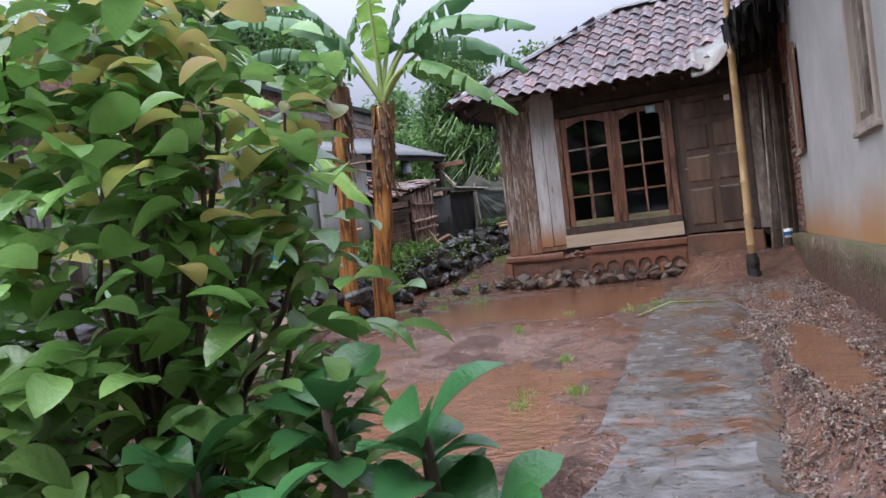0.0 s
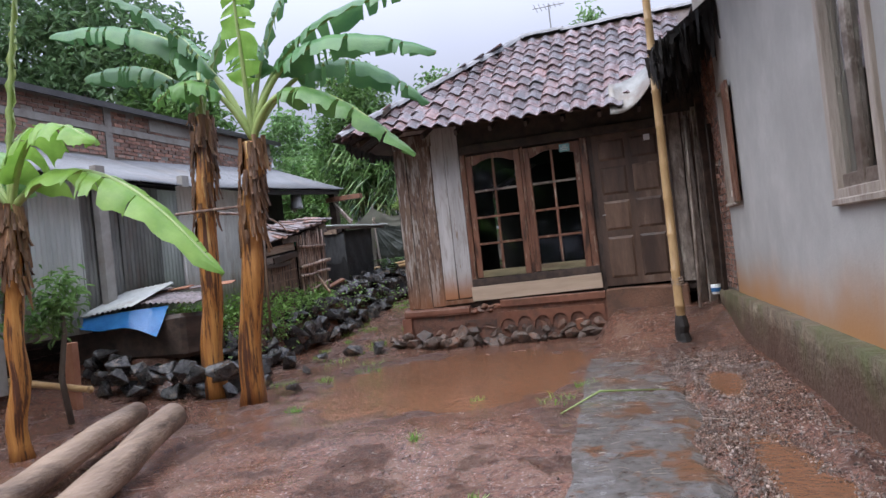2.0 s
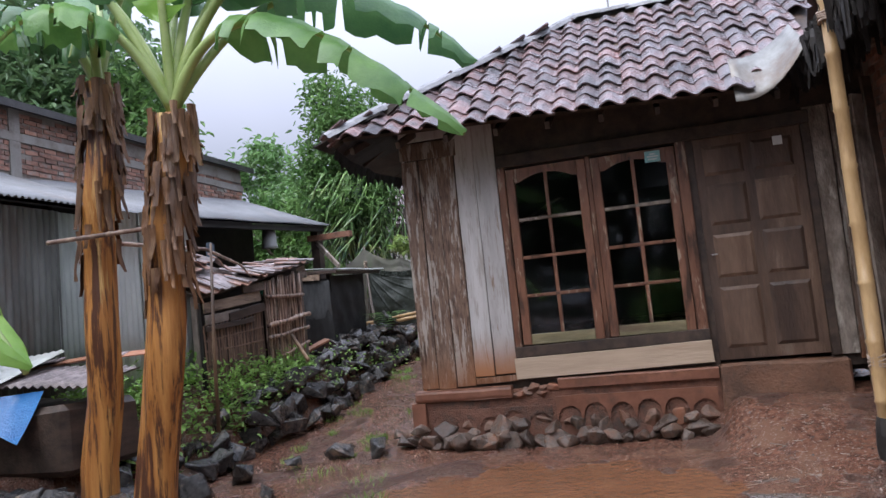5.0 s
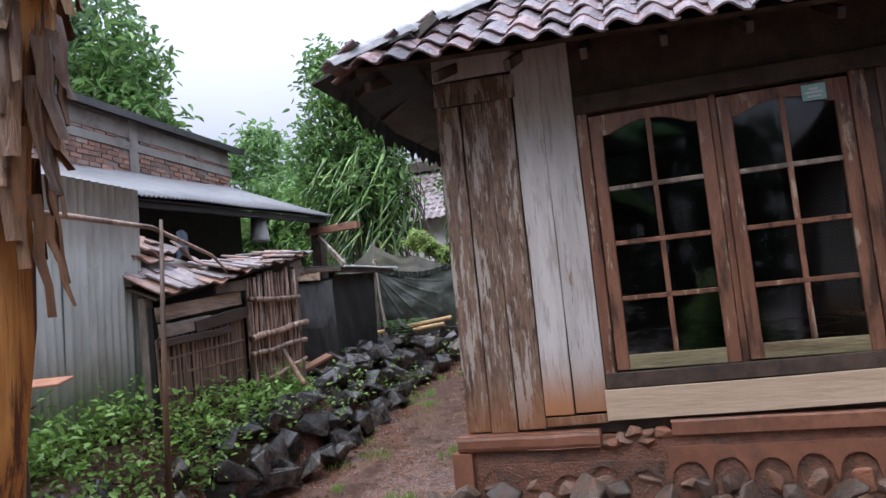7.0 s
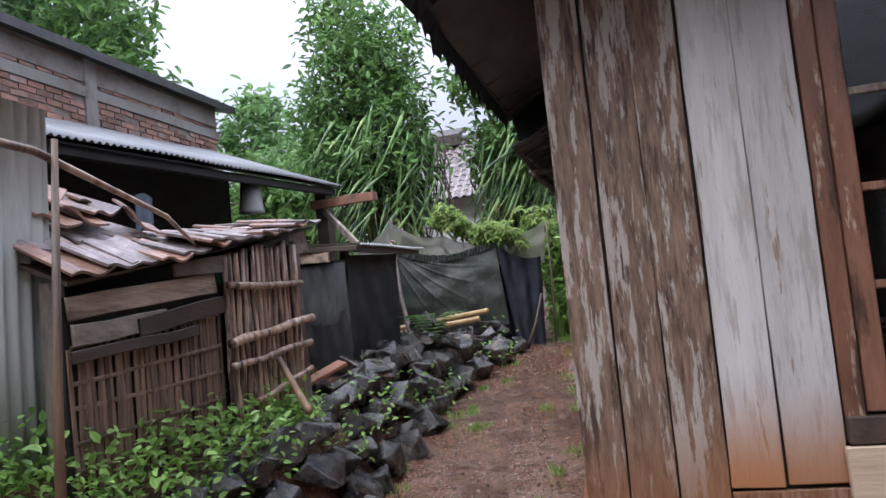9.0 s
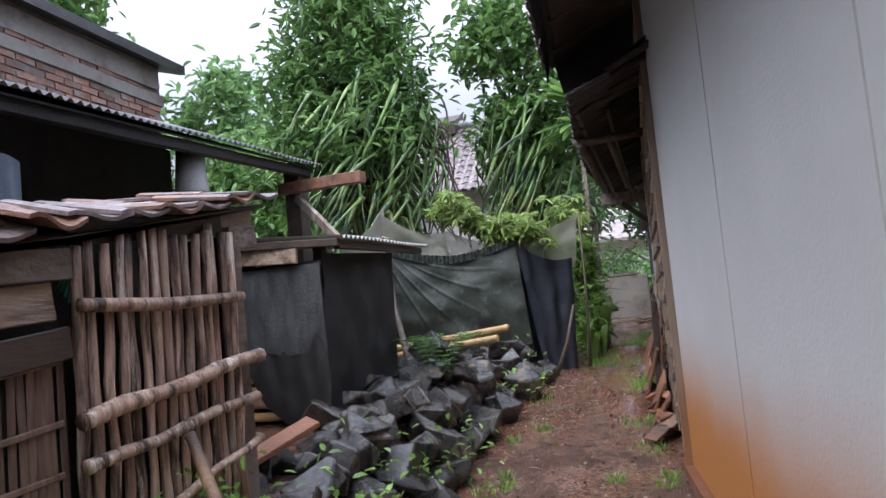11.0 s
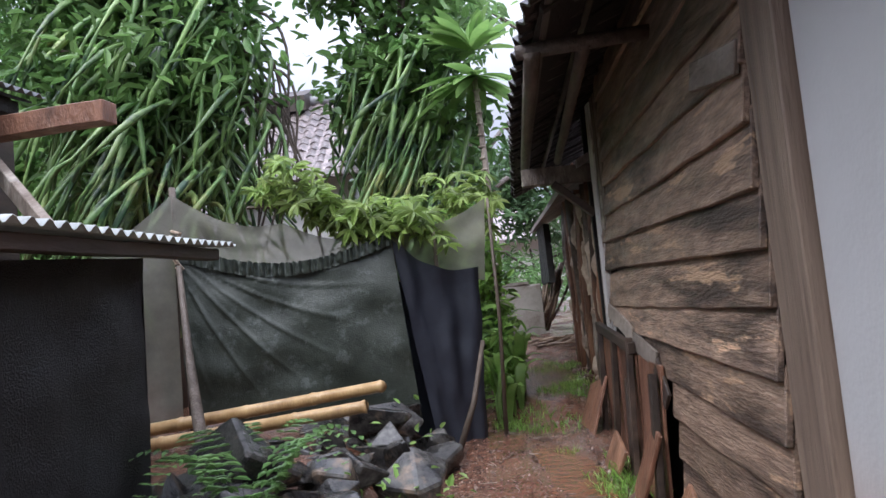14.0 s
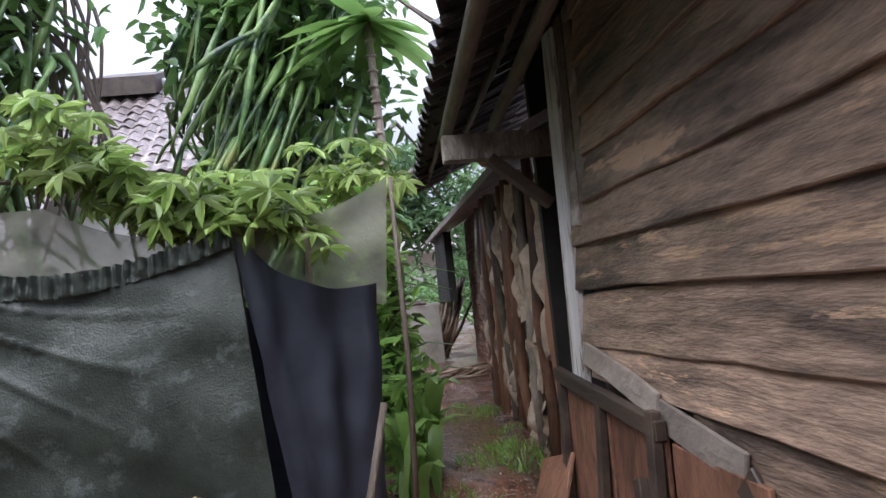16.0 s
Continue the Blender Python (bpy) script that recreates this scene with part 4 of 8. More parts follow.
prism(bm, [(HX + 0.12, E0 + 0.12, 3.80), (-0.9, E0 + 0.12, 3.62), (-0.3, E0 + 0.6, 3.9), (0.2, RY, RZ), (-2.4, RY, RZ)], 0.03)
roof = adopt(part("roof", bm, WOODDARK, None, "wet red-purple clay tile hip roof"), house)
bm = bmesh.new()
prism(bm, [(HX + 0.12, E0 + 0.12, 3.80), (-2.4, RY, RZ), (-2.4, 16.9, RZ)], 0.03)
prism(bm, [(HX + 0.12, E0 + 0.12, 3.80), (-2.4, 16.9, RZ), (-5.10, 15.95, 4.10), (-4.86, 12.4, 3.76)], 0.03)
adopt(part("roof_slope", bm, WOODDARK), house)
bm = bmesh.new()
prism(bm, [(-2.4, RY, RZ), (0.2, RY, RZ), (2.0, 15.5, 4.3), (2.0, 19.2, 4.0), (-2.4, 19.2, RZ)], 0.05)
adopt(part("roof_slope", bm, WOODDARK), house)


def tile_mesh(w, L, name, material, wave=0.028):
    bm = bmesh.new()
    n = 8
    prof = [(w * 1.12 * (i / n - 0.5), wave * math.sin(2 * math.pi * (i / n) - 0.6)) for i in range(n + 1)]
    ring = []
    for y, dz in ((0.0, 0.022), (L * 1.16, 0.0)):
        up = [bm.verts.new((x, y, zz + dz)) for x, zz in prof]
        lo = [bm.verts.new((x, y, zz + dz - 0.014)) for x, zz in prof]
        ring.append((up, lo))
    for i in range(n):
        bm.faces.new((ring[0][0][i], ring[0][0][i + 1], ring[1][0][i + 1], ring[1][0][i]))
        bm.faces.new((ring[0][1][i + 1], ring[0][1][i], ring[1][1][i], ring[1][1][i + 1]))
        bm.faces.new((ring[0][1][i], ring[0][1][i + 1], ring[0][0][i + 1], ring[0][0][i]))
    for k, f in ((0, False), (n, True)):
        q = (ring[0][0][k], ring[1][0][k], ring[1][1][k], ring[0][1][k])
        bm.faces.new(q[::-1] if f else q)
    me = mesh_of(name, bm, material)
    return me


TW, TL = 0.205, 0.252
tile_me = tile_mesh(TW, TL, "tile", TILE)


def roof_point(x, y):
    ez = 3.77 - 0.048 * (x - HX)
    s = (y - E0) / (RY - E0)
    return Vector((x, y, ez + (RZ - ez) * s + 0.028))


def scatter_tiles():
    rnd = random.Random(21)
    run = math.hypot(RY - E0, RZ - 3.65)
    rows = int(run / TL)
    for r in range(rows):
        s = r * TL / run
        y = E0 - 0.04 + (RY - E0) * s
        lo = HX + (y - E0) * 0.958 - 0.02
        hi = float(np.interp(s, [0, 0.25, 1], [-0.92, -0.34, 0.15]))
        for c in range(26):
            x = HX + 0.05 + TW * c
            if x < lo + 0.05 or x > hi:
                continue
            p = roof_point(x, y)
            up = (roof_point(x, y + 0.3) - p).normalized()
            right = (roof_point(x + 0.3, y) - p).normalized()
            ob = new("tile", tile_me)
            m = axes(p + Vector((rnd.uniform(-0.008, 0.008), 0, rnd.uniform(-0.006, 0.010))), right, up) @ pose(0, 0, 0, rnd.uniform(-2, 2), rnd.uniform(-3, 3), rnd.uniform(-2.5, 2.5))
            ob.parent = roof
            ob.matrix_basis = m


# ridge and hip caps
def cap_row(a, b, n, seed):
    rnd = random.Random(seed)
    a, b = Vector(a), Vector(b)
    for i in range(n):
        p, q = a.lerp(b, i / n), a.lerp(b, (i + 1.12) / n)
        bm = bmesh.new()
        d = (q - p)
        L = d.length
        k = 6
        vs = []
        for s in (0, L):
            for t in (0.0, 0.014):
                vs.append([bm.verts.new((s, (0.105 - t) * math.cos(w), (0.085 - t) * math.sin(w) + (0.012 if s else 0))) for w in np.linspace(0.15, math.pi - 0.15, k)])
        for j in range(k - 1):
            bm.faces.new((vs[0][j], vs[2][j], vs[2][j + 1], vs[0][j + 1]))
            bm.faces.new((vs[1][j + 1], vs[3][j + 1], vs[3][j], vs[1][j]))
            bm.faces.new((vs[0][j], vs[0][j + 1], vs[1][j + 1], vs[1][j]))
            bm.faces.new((vs[2][j + 1], vs[2][j], vs[3][j], vs[3][j + 1]))
        side = d.cross(Vector((0, 0, 1))).normalized()
        m = axes(p + Vector((0, 0, rnd.uniform(-0.01, 0.01))), d, -side)
        bm.transform(m)
        adopt(part("ridge_tile", bm, RIDGE), roof)


cap_row((HX, E0 - 0.03, 3.765), (-2.4, RY, RZ - 0.01), 11, 1)
cap_row((-2.45, RY, RZ - 0.01), (0.25, RY, RZ - 0.02), 8, 2)
# tiles of the alley slope, seen from below and along the edge
def alley_eave(y):
    """Height and place of the tile edge over the alley."""
    at = [10.8, 11.5, 12.5, 15.98]
    return float(np.interp(y, at, [3.78, 3.72, 3.80, 4.10])), float(np.interp(y, at, [-4.76, -4.83, -4.97, -5.24]))


tv, tf = [], []
tm = tile_mesh(TW, TL, "side_tiles", TILE)
for r in range(10):
    for c in range(26):
        s = r / 10
        y = E0 + 0.1 + TW * c
        if y < E0 + (RY - E0) * s:
            continue
        low, ex = alley_eave(y)
        p = Vector((ex + (-2.4 - ex) * s, y, low + (RZ - low) * s + 0.02 + random.uniform(-0.02, 0.02)))
        m = axes(p, (0, -1, 0), (-2.4 - ex, 0, RZ - low)) @ pose(0, 0, 0, random.uniform(-2, 2), random.uniform(-3, 3), random.uniform(-3, 3))
        o = len(tv)
        tv += [m @ v.co for v in tm.vertices]
        tf += [tuple(o + k for k in f.vertices) for f in tm.polygons]
ob = adopt(raw("side_tiles", tv, tf, TILE), roof)
ob["kind"] = "stuff"
# rafters under the front and alley eaves
for i in range(9):
    x = -4.5 + 0.48 * i
    board("rafter", (x, E0 + 0.12, 3.66 - 0.035 * i * 0.48), (x, F + 0.5, 4.08), 0.07, 0.045, WOODDARK, roof, (0, 0, 1), 0.004, i)
for i in range(7):
    y = 11.2 + 0.7 * i
    low, ex = alley_eave(y)
    board("rafter", (ex + 0.1, y, low - 0.03), (-4.05, y, low + 0.42), 0.07, 0.045, WOODDARK, roof, (0, 0, 1), 0.004, 20 + i)
# near-black boards close the eave, its shade put into their colour
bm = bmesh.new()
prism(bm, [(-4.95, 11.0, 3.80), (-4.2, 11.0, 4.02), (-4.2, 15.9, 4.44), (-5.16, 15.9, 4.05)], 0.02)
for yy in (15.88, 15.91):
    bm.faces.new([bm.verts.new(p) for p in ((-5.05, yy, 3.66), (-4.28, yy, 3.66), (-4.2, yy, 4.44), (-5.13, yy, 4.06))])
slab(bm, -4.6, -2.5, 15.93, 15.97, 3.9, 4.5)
adopt(part("soffit", bm, NEARBLACK, None, "near-black boards closing the eave, its shade in their colour"), roof)
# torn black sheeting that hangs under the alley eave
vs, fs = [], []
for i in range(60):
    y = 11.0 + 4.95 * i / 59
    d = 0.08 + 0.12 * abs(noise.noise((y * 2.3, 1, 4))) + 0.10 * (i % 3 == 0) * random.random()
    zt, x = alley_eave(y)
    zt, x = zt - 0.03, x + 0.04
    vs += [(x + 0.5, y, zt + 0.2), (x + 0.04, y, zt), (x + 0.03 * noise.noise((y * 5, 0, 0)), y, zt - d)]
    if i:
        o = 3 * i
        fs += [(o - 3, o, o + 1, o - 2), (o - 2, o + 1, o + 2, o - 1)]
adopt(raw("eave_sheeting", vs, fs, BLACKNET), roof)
# bent zinc sheet that closes the roof's corner by the pole
vs, fs = [], []
for j in range(7):
    for i in range(9):
        u, v = i / 8, j / 6
        x = -1.0 + 0.58 * u
        y = E0 - 0.04 + 0.6 * v * (0.3 + 0.7 * u)
        vs.append((x, y, 3.54 + 0.34 * u * u + 0.36 * v - 0.05 * math.sin(math.pi * u) * (1 - v) - 0.05 * (1 - u) * (1 - v)))
for j in range(6):
    for i in range(8):
        a = j * 9 + i
        fs.append((a, a + 1, a + 10, a + 9))
ob = adopt(raw("gutter_sheet", vs, fs, ZINCDARK, None, True), roof)
md = ob.modifiers.new("thickness", "SOLIDIFY")
md.thickness = 0.004

# low eave over the lapped boards
eave = thing("lean_eave", -4.7, 17.5, 3.4, "low dark roof eave with round rafters over the alley", "roof")
tv, tf = [], []


def eave_x(y):
    return float(np.interp(y, [15.0, 16.4, 17.75, 18.7, 21.6], [-4.99, -5.08, -5.10, -5.07, -5.0]))


for r in range(4):
    for c in range(32):
        y = 15.05 + TW * c
        p = Vector((eave_x(y) + 0.25 * r, y, 3.57 + 0.125 * r + 0.02 * math.sin(y * 2)))
        m = axes(p, (0, -1, 0), (0.25, 0, 0.125)) @ pose(0, 0, 0, random.uniform(-3, 3), random.uniform(-4, 4), random.uniform(-4, 4))
        o = len(tv)
        tv += [m @ v.co for v in tm.vertices]
        tf += [tuple(o + k for k in f.vertices) for f in tm.polygons]
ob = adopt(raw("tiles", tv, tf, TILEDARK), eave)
ob["kind"] = "stuff"
for i, (xa, xb, za, r) in enumerate(((-4.975, -5.03, 3.45, 0.034), (-4.72, -4.80, 3.48, 0.030))):
    bm = bmesh.new()
    tube(bm, [(xa + (xb - xa) * k / 6, 18.95 - 0.42 * k, za + 0.012 * k + 0.004 * math.sin(k * 2.1)) for k in range(7)], [r * (1 + 0.02 * k) for k in range(7)], 8)
    adopt(part("pole", bm, POLEWOOD, None, "round grey pole", True), eave)
board("bracket_beam", (-5.02, 18.72, 3.335), (-4.44, 18.72, 3.33), 0.125, 0.09, WOODGREY, eave, (0, 0, 1), 0.006, 5)
bm = bmesh.new()
tube(bm, [(-5.10, 16.46, 3.545), (-4.75, 16.45, 3.56), (-4.42, 16.45, 3.57)], [0.034, 0.036, 0.034], 8)
adopt(part("bracket_pole", bm, POLEWOOD, None, "", True), eave)
board("bracket_strut", (-4.52, 18.70, 3.02), (-4.80, 18.70, 3.27), 0.09, 0.05, WOODDARK, eave, (0, 1, 0), 0.004, 7)
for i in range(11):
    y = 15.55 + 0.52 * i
    board("batten", (eave_x(y) + 0.05, y, 3.575), (-4.40, y, 3.90), 0.05, 0.03, NEARBLACK, eave, (0, 1, 0), 0.004, 8 + i)
for i in range(2):
    board("purlin", (-4.99 + 0.2 * i, 15.5, 3.60 + 0.1 * i), (-4.90 + 0.2 * i, 21.4, 3.60 + 0.1 * i), 0.035, 0.03, POLEWOOD, eave, (0, 0, 1), 0.004, 28 + i)
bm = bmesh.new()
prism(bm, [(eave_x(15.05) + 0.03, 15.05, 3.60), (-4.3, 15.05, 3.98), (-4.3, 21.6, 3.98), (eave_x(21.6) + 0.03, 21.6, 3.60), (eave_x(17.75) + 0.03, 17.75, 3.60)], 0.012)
adopt(part("deck", bm, NEARBLACK), eave)

# ---- plastered neighbour house ----
def xr(y):
    return 0.62 - 0.081 * (y - 5.2)


nhouse = thing("neighbour_house", 2.5, 5, 0.6, "white plastered neighbour house with stained walls and mossy foundation", "house")
bm = bmesh.new()


def wall_piece(bm, y0, y1, z0, z1, d=0.16, off=0.0):
    p = [(xr(y0) + off, y0), (xr(y1) + off, y1), (xr(y1) + d, y1), (xr(y0) + d, y0)]
    lo = [bm.verts.new((x, y, z0)) for x, y in p]
    hi = [bm.verts.new((x, y, z1)) for x, y in p]
    for i in range(4):
        j = (i + 1) % 4
        bm.faces.new((lo[j], lo[i], hi[i], hi[j]))
    bm.faces.new(lo)
    bm.faces.new(hi[::-1])


W1 = (5.44, 6.17, 2.06, 3.45)
W2 = (9.58, 10.12, 2.24, 3.38)
for y0, y1, z0, z1 in ((-6, W1[0], 1.2, 5.2), (W1[0], W1[1], 1.2, W1[2]), (W1[0], W1[1], W1[3], 5.2), (W1[1], W2[0], 1.2, 5.2), (W2[0], W2[1], 1.2, W2[2]), (W2[0], W2[1], W2[3], 5.2), (W2[1], 10.22, 1.2, 5.2)):
    bm = bmesh.new()
    wall_piece(bm, y0, y1, z0, z1)
    adopt(part("wall", bm, PLASTER, None, "white plaster wall with brown soil stains"), nhouse)
bm = bmesh.new()
wall_piece(bm, -6, 11.45, 0.1, 1.2, 0.2, -0.10)
bmesh.ops.subdivide_edges(bm, edges=[e for e in bm.edges if abs(e.verts[0].co.y - e.verts[1].co.y) > 1], cuts=90, use_grid_fill=True)
bmesh.ops.subdivide_edges(bm, edges=[e for e in bm.edges if abs(e.verts[0].co.z - e.verts[1].co.z) > 0.5], cuts=6, use_grid_fill=True)
for v in bm.verts:
    v.co.x += 0.03 * noise.noise(v.co * 3) + 0.012 * noise.noise(v.co * 9)
    v.co.z += 0.02 * noise.noise(v.co * 2.2) if v.co.z > 1 else 0
adopt(part("foundation", bm, MOSSY, None, "mossy soil-stained foundation", True), nhouse)
bm = bmesh.new()
slab(bm, 4.0, 4.2, -6, 11.4, 0.3, 5.2)
slab(bm, 0.9, 4.0, -6.2, -6.0, 0.3, 5.2)
slab(bm, 0.25, 4.0, 11.35, 11.5, 0.3, 5.2)
slab(bm, 0.6, 4.2, -6.2, 11.4, 5.2, 5.3)
adopt(part("back_wall", bm, MORTAR), nhouse)
bm = bmesh.new()
wall_piece(bm, 10.22, 11.42, 1.2, 5.2, 0.16, 0.012)
bwall = adopt(part("brick_wall", bm, MORTAR, None, "bare red brick end of the wall"), nhouse)


def house_window(W, depth, shutter):
    y0, y1, z0, z1 = W
    bm = bmesh.new()
    fw = 0.06
    o = -0.025

    def bar(ya, yb, za, zb):
        slab(bm, 0, 0.09, ya, yb, za, zb, 0.004)
    bar(y0 - 0.05, y0 + fw - 0.03, z0 - 0.05, z1 + 0.05)
    bar(y1 - fw + 0.03, y1 + 0.05, z0 - 0.05, z1 + 0.05)
    bar(y0 + 0.03, y1 - 0.03, z1, z1 + 0.05)
    bar(y0 + 0.03, y1 - 0.03, z0 - 0.05, z0 + 0.01)
    for v in bm.verts:
        v.co.x += xr(v.co.y) + o
    win = adopt(part("window", bm, FRAMEWOOD, None, "narrow window with worn pale wooden frame"), nhouse)
    ym = (y0 + y1) / 2
    bm = bmesh.new()
    slab(bm, 0.0, 0.06, ym - 0.05, ym + 0.04, z0 + 0.01, z1, 0.004)
    slab(bm, 0.01, 0.05, y0 + 0.03, ym - 0.05, z0 + 0.01, z0 + 0.09, 0.004)
    slab(bm, 0.01, 0.05, ym + 0.04, y1 - 0.03, z0 + 0.01, z0 + 0.09, 0.004)
    for v in bm.verts:
        v.co.x += xr(v.co.y)
    adopt(part("window_sash", bm, WOODGREY, None, "pale worn wooden sash"), win)
    for a, b in ((y0 + 0.03, ym - 0.05), (ym + 0.04, y1 - 0.03)):
        bm = bmesh.new()
        slab(bm, 0.03, 0.034, a, b, z0 + 0.09, z1)
        for v in bm.verts:
            v.co.x += xr(v.co.y)
        p = adopt(part("pane", bm, GLASS), win)
        p.visible_shadow = False
    bm = bmesh.new()
    slab(bm, -0.03, 0.02, y0 - 0.06, y1 + 0.06, z0 - 0.085, z0 - 0.045, 0.006)
    for v in bm.verts:
        v.co.x += xr(v.co.y) - 0.01
    adopt(part("window_sill", bm, FRAMEWOOD), win)
    if shutter:
        board("shutter", (xr(y0) - 0.03, y0 - 0.185, z0 - 0.06), (xr(y0) - 0.03, y0 - 0.19, z1 + 0.02), 0.25, 0.03, WINWOOD, win, (0.08, -1, 0), 0.005, 3, "brown wooden shutter board")


house_window(W1, 0.1, False)
house_window(W2, 0.1, True)
# added roof edge, out of view above the wall, to shade the plaster
bm = bmesh.new()
prism(bm, [(xr(-6) - 0.75, -6, 4.72), (xr(-6) + 0.3, -6, 5.3), (xr(9.7) + 0.3, 9.7, 5.3), (xr(9.7) - 0.75, 9.7, 4.72)], 0.08)
adopt(part("overhang", bm, WOODDARK, None, "added eave, out of view, that shades the wall below"), nhouse)
# dark sagging eave of the bare brick end
neave = thing("thatch_eave", 0.0, 10.4, 3.6, "dark dripping ragged eave over the brick end", "roof")
rnd = random.Random(17)
bm = bmesh.new()
prism(bm, [(-0.38, 9.7, 3.98), (0.4, 9.7, 4.5), (0.4, 11.7, 4.45), (-0.38, 11.7, 3.85)], 0.1)
adopt(part("deck", bm, NEARBLACK), neave)
vs, fs = [], []
for i in range(900):
    y = rnd.uniform(9.5, 11.7)
    x = rnd.uniform(-0.46, -0.2) if rnd.random() < 0.6 else rnd.uniform(-0.4, 0.3)
    zt = 3.95 + (x + 0.38) * 0.62 + rnd.uniform(-0.06, 0.03)
    L = rnd.uniform(0.1, 0.36) * (1.5 if x > -0.2 else 1)
    w = rnd.uniform(0.012, 0.045)
    a = rnd.uniform(0, math.pi)
    o = len(vs)
    dx, dy = w * math.cos(a), w * math.sin(a)
    for t in (0, 0.5, 1):
        q = (x + rnd.uniform(-0.02, 0.02), y + rnd.uniform(-0.02, 0.02), zt - L * t)
        s = 1 - 0.6 * t
        vs += [(q[0] - dx * s, q[1] - dy * s, q[2]), (q[0] + dx * s, q[1] + dy * s, q[2])]
    fs += [(o, o + 1, o + 3, o + 2), (o + 2, o + 3, o + 5, o + 4)]
ob = adopt(raw("thatch_fringe", vs, fs, NEARBLACK), neave)
ob["kind"] = "stuff"
# grey boards in the corner between the houses
for i, (x, y, w, h, lean) in enumerate(((-0.02, 11.2, 0.12, 3.5, 0.03), (0.06, 11.0, 0.09, 3.6, -0.02), (-0.13, 11.36, 0.10, 3.4, 0.0), (0.1, 10.75, 0.06, 3.2, 0.02))):
    ob = board("upright_board", (x, y, 1.0), (x + lean, y + 0.1, h), w, 0.03, WOODGREY if i % 2 == 0 else WOODDARK, None, (1, 0.5, 0), 0.012, 100 + i)
    tagged(ob, "grey weathered board standing in the corner", "board", "corner boards")
bm = bmesh.new()
tube(bm, [(-0.2, 10.85, 1.0), (-0.17, 10.95, 1.8), (-0.15, 11.1, 2.6), (-0.12, 11.2, 3.4)], [0.025, 0.022, 0.02, 0.018], 7)
tagged(part("stick", bm, WOODGREY, None, "", True), "bare grey stick leaning in the corner", "stick")

# bamboo pole holding the roof's corner
pole = thing("bamboo_pole", -0.43, 10.0, 0.75, "tall yellow bamboo prop pole with rope ties", "pole")
cane("cane", (-0.44, 9.98, 0.72), (-0.42, 10.02, 4.75), 0.052, BAMBOO, pole, 0.38, "", 4)
for i, zz in enumerate((1.36, 3.78)):
    bm = bmesh.new()
    for k in range(4):
        a = [(-0.43 + 0.06 * math.cos(t), 10 + 0.06 * math.sin(t), zz + 0.022 * k + 0.01 * math.sin(t * 2 + k)) for t in np.linspace(0, 6.28, 12)]
        tube(bm, a, 0.009, 5, False)
    adopt(part("rope", bm, PAPER, None, "frayed rope tie", True), pole)
bm = bmesh.new()
tube(bm, [(-0.44, 9.98, 0.66), (-0.43, 9.98, 0.74), (-0.445, 9.985, 0.82), (-0.435, 9.98, 0.90), (-0.44, 9.985, 0.98), (-0.44, 9.98, 1.02)], [0.12, 0.085, 0.075, 0.08, 0.066, 0.055], 11)
adopt(part("foot_wrap", bm, NEARBLACK), pole)

# ---- left building: brick wall, zinc lean-to ----
lb = thing("brick_building", -11, 11, 1.6, "long brick building with dark roof edge and zinc lean-to", "building")
bm = bmesh.new()
slab(bm, -9.68, -9.50, 3.0, 17.1, 1.2, 5.19)
slab(bm, -13.5, -9.68, 16.9, 17.1, 1.2, 5.19)
slab(bm, -13.5, -9.68, 3.0, 3.2, 1.2, 5.19)
lwall = adopt(part("wall", bm, MORTAR, None, "old red brick wall with mortar"), lb)
bm = bmesh.new()
for y in (5.4, 8.6, 11.65, 14.65):
    slab(bm, -9.52, -9.465, y, y + 0.17, 4.2, 5.17, 0.004)
slab(bm, -9.52, -9.465, 3.0, 17.12, 4.74, 4.86, 0.004, 0.008, 2, seg=40)
adopt(part("cement_band", bm, RENDERBAND), lwall)
bm = bmesh.new()
slab(bm, -9.52, -9.47, 12.8, 17.05, 4.91, 5.12, 0.004, 0.012, 4, seg=12)
adopt(part("cement_patch", bm, RENDERBAND), lwall)
bm = bmesh.new()
prism(bm, [(-9.30, 2.6, 5.22), (-9.30, 17.3, 5.22), (-11.8, 17.3, 5.93), (-11.8, 2.6, 5.93)], 0.1)
prism(bm, [(-11.8, 2.6, 5.93), (-11.8, 17.3, 5.93), (-14, 17.3, 5.2), (-14, 2.6, 5.2)], 0.1)
adopt(part("roof", bm, ROOFEDGE, None, "black wet roof edge"), lb)
vs, fs = corrugated(1.97, 5.68)
place_raw("lean_roof", vs, fs, axes((-7.67, 17.15, 3.85), (0, -1, -0.056), (-1.83, 0, 0.72)), ZINCROOF, lb)
vs, fs = corrugated(2.40, 8.0)
place_raw("lean_roof", vs, fs, axes((-7.26, 11.55, 3.45), (0, -1, 0), (-2.24, 0, 0.84)), ZINCROOF, lb)
# near-black underside, beam and inner walls hold the lean-to's shade in their colour
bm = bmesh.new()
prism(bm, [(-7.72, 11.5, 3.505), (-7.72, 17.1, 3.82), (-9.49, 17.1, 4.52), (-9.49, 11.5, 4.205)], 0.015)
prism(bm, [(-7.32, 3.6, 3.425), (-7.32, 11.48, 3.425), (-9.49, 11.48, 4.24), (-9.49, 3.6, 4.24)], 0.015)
adopt(part("roof_underside", bm, NEARBLACK), lb)
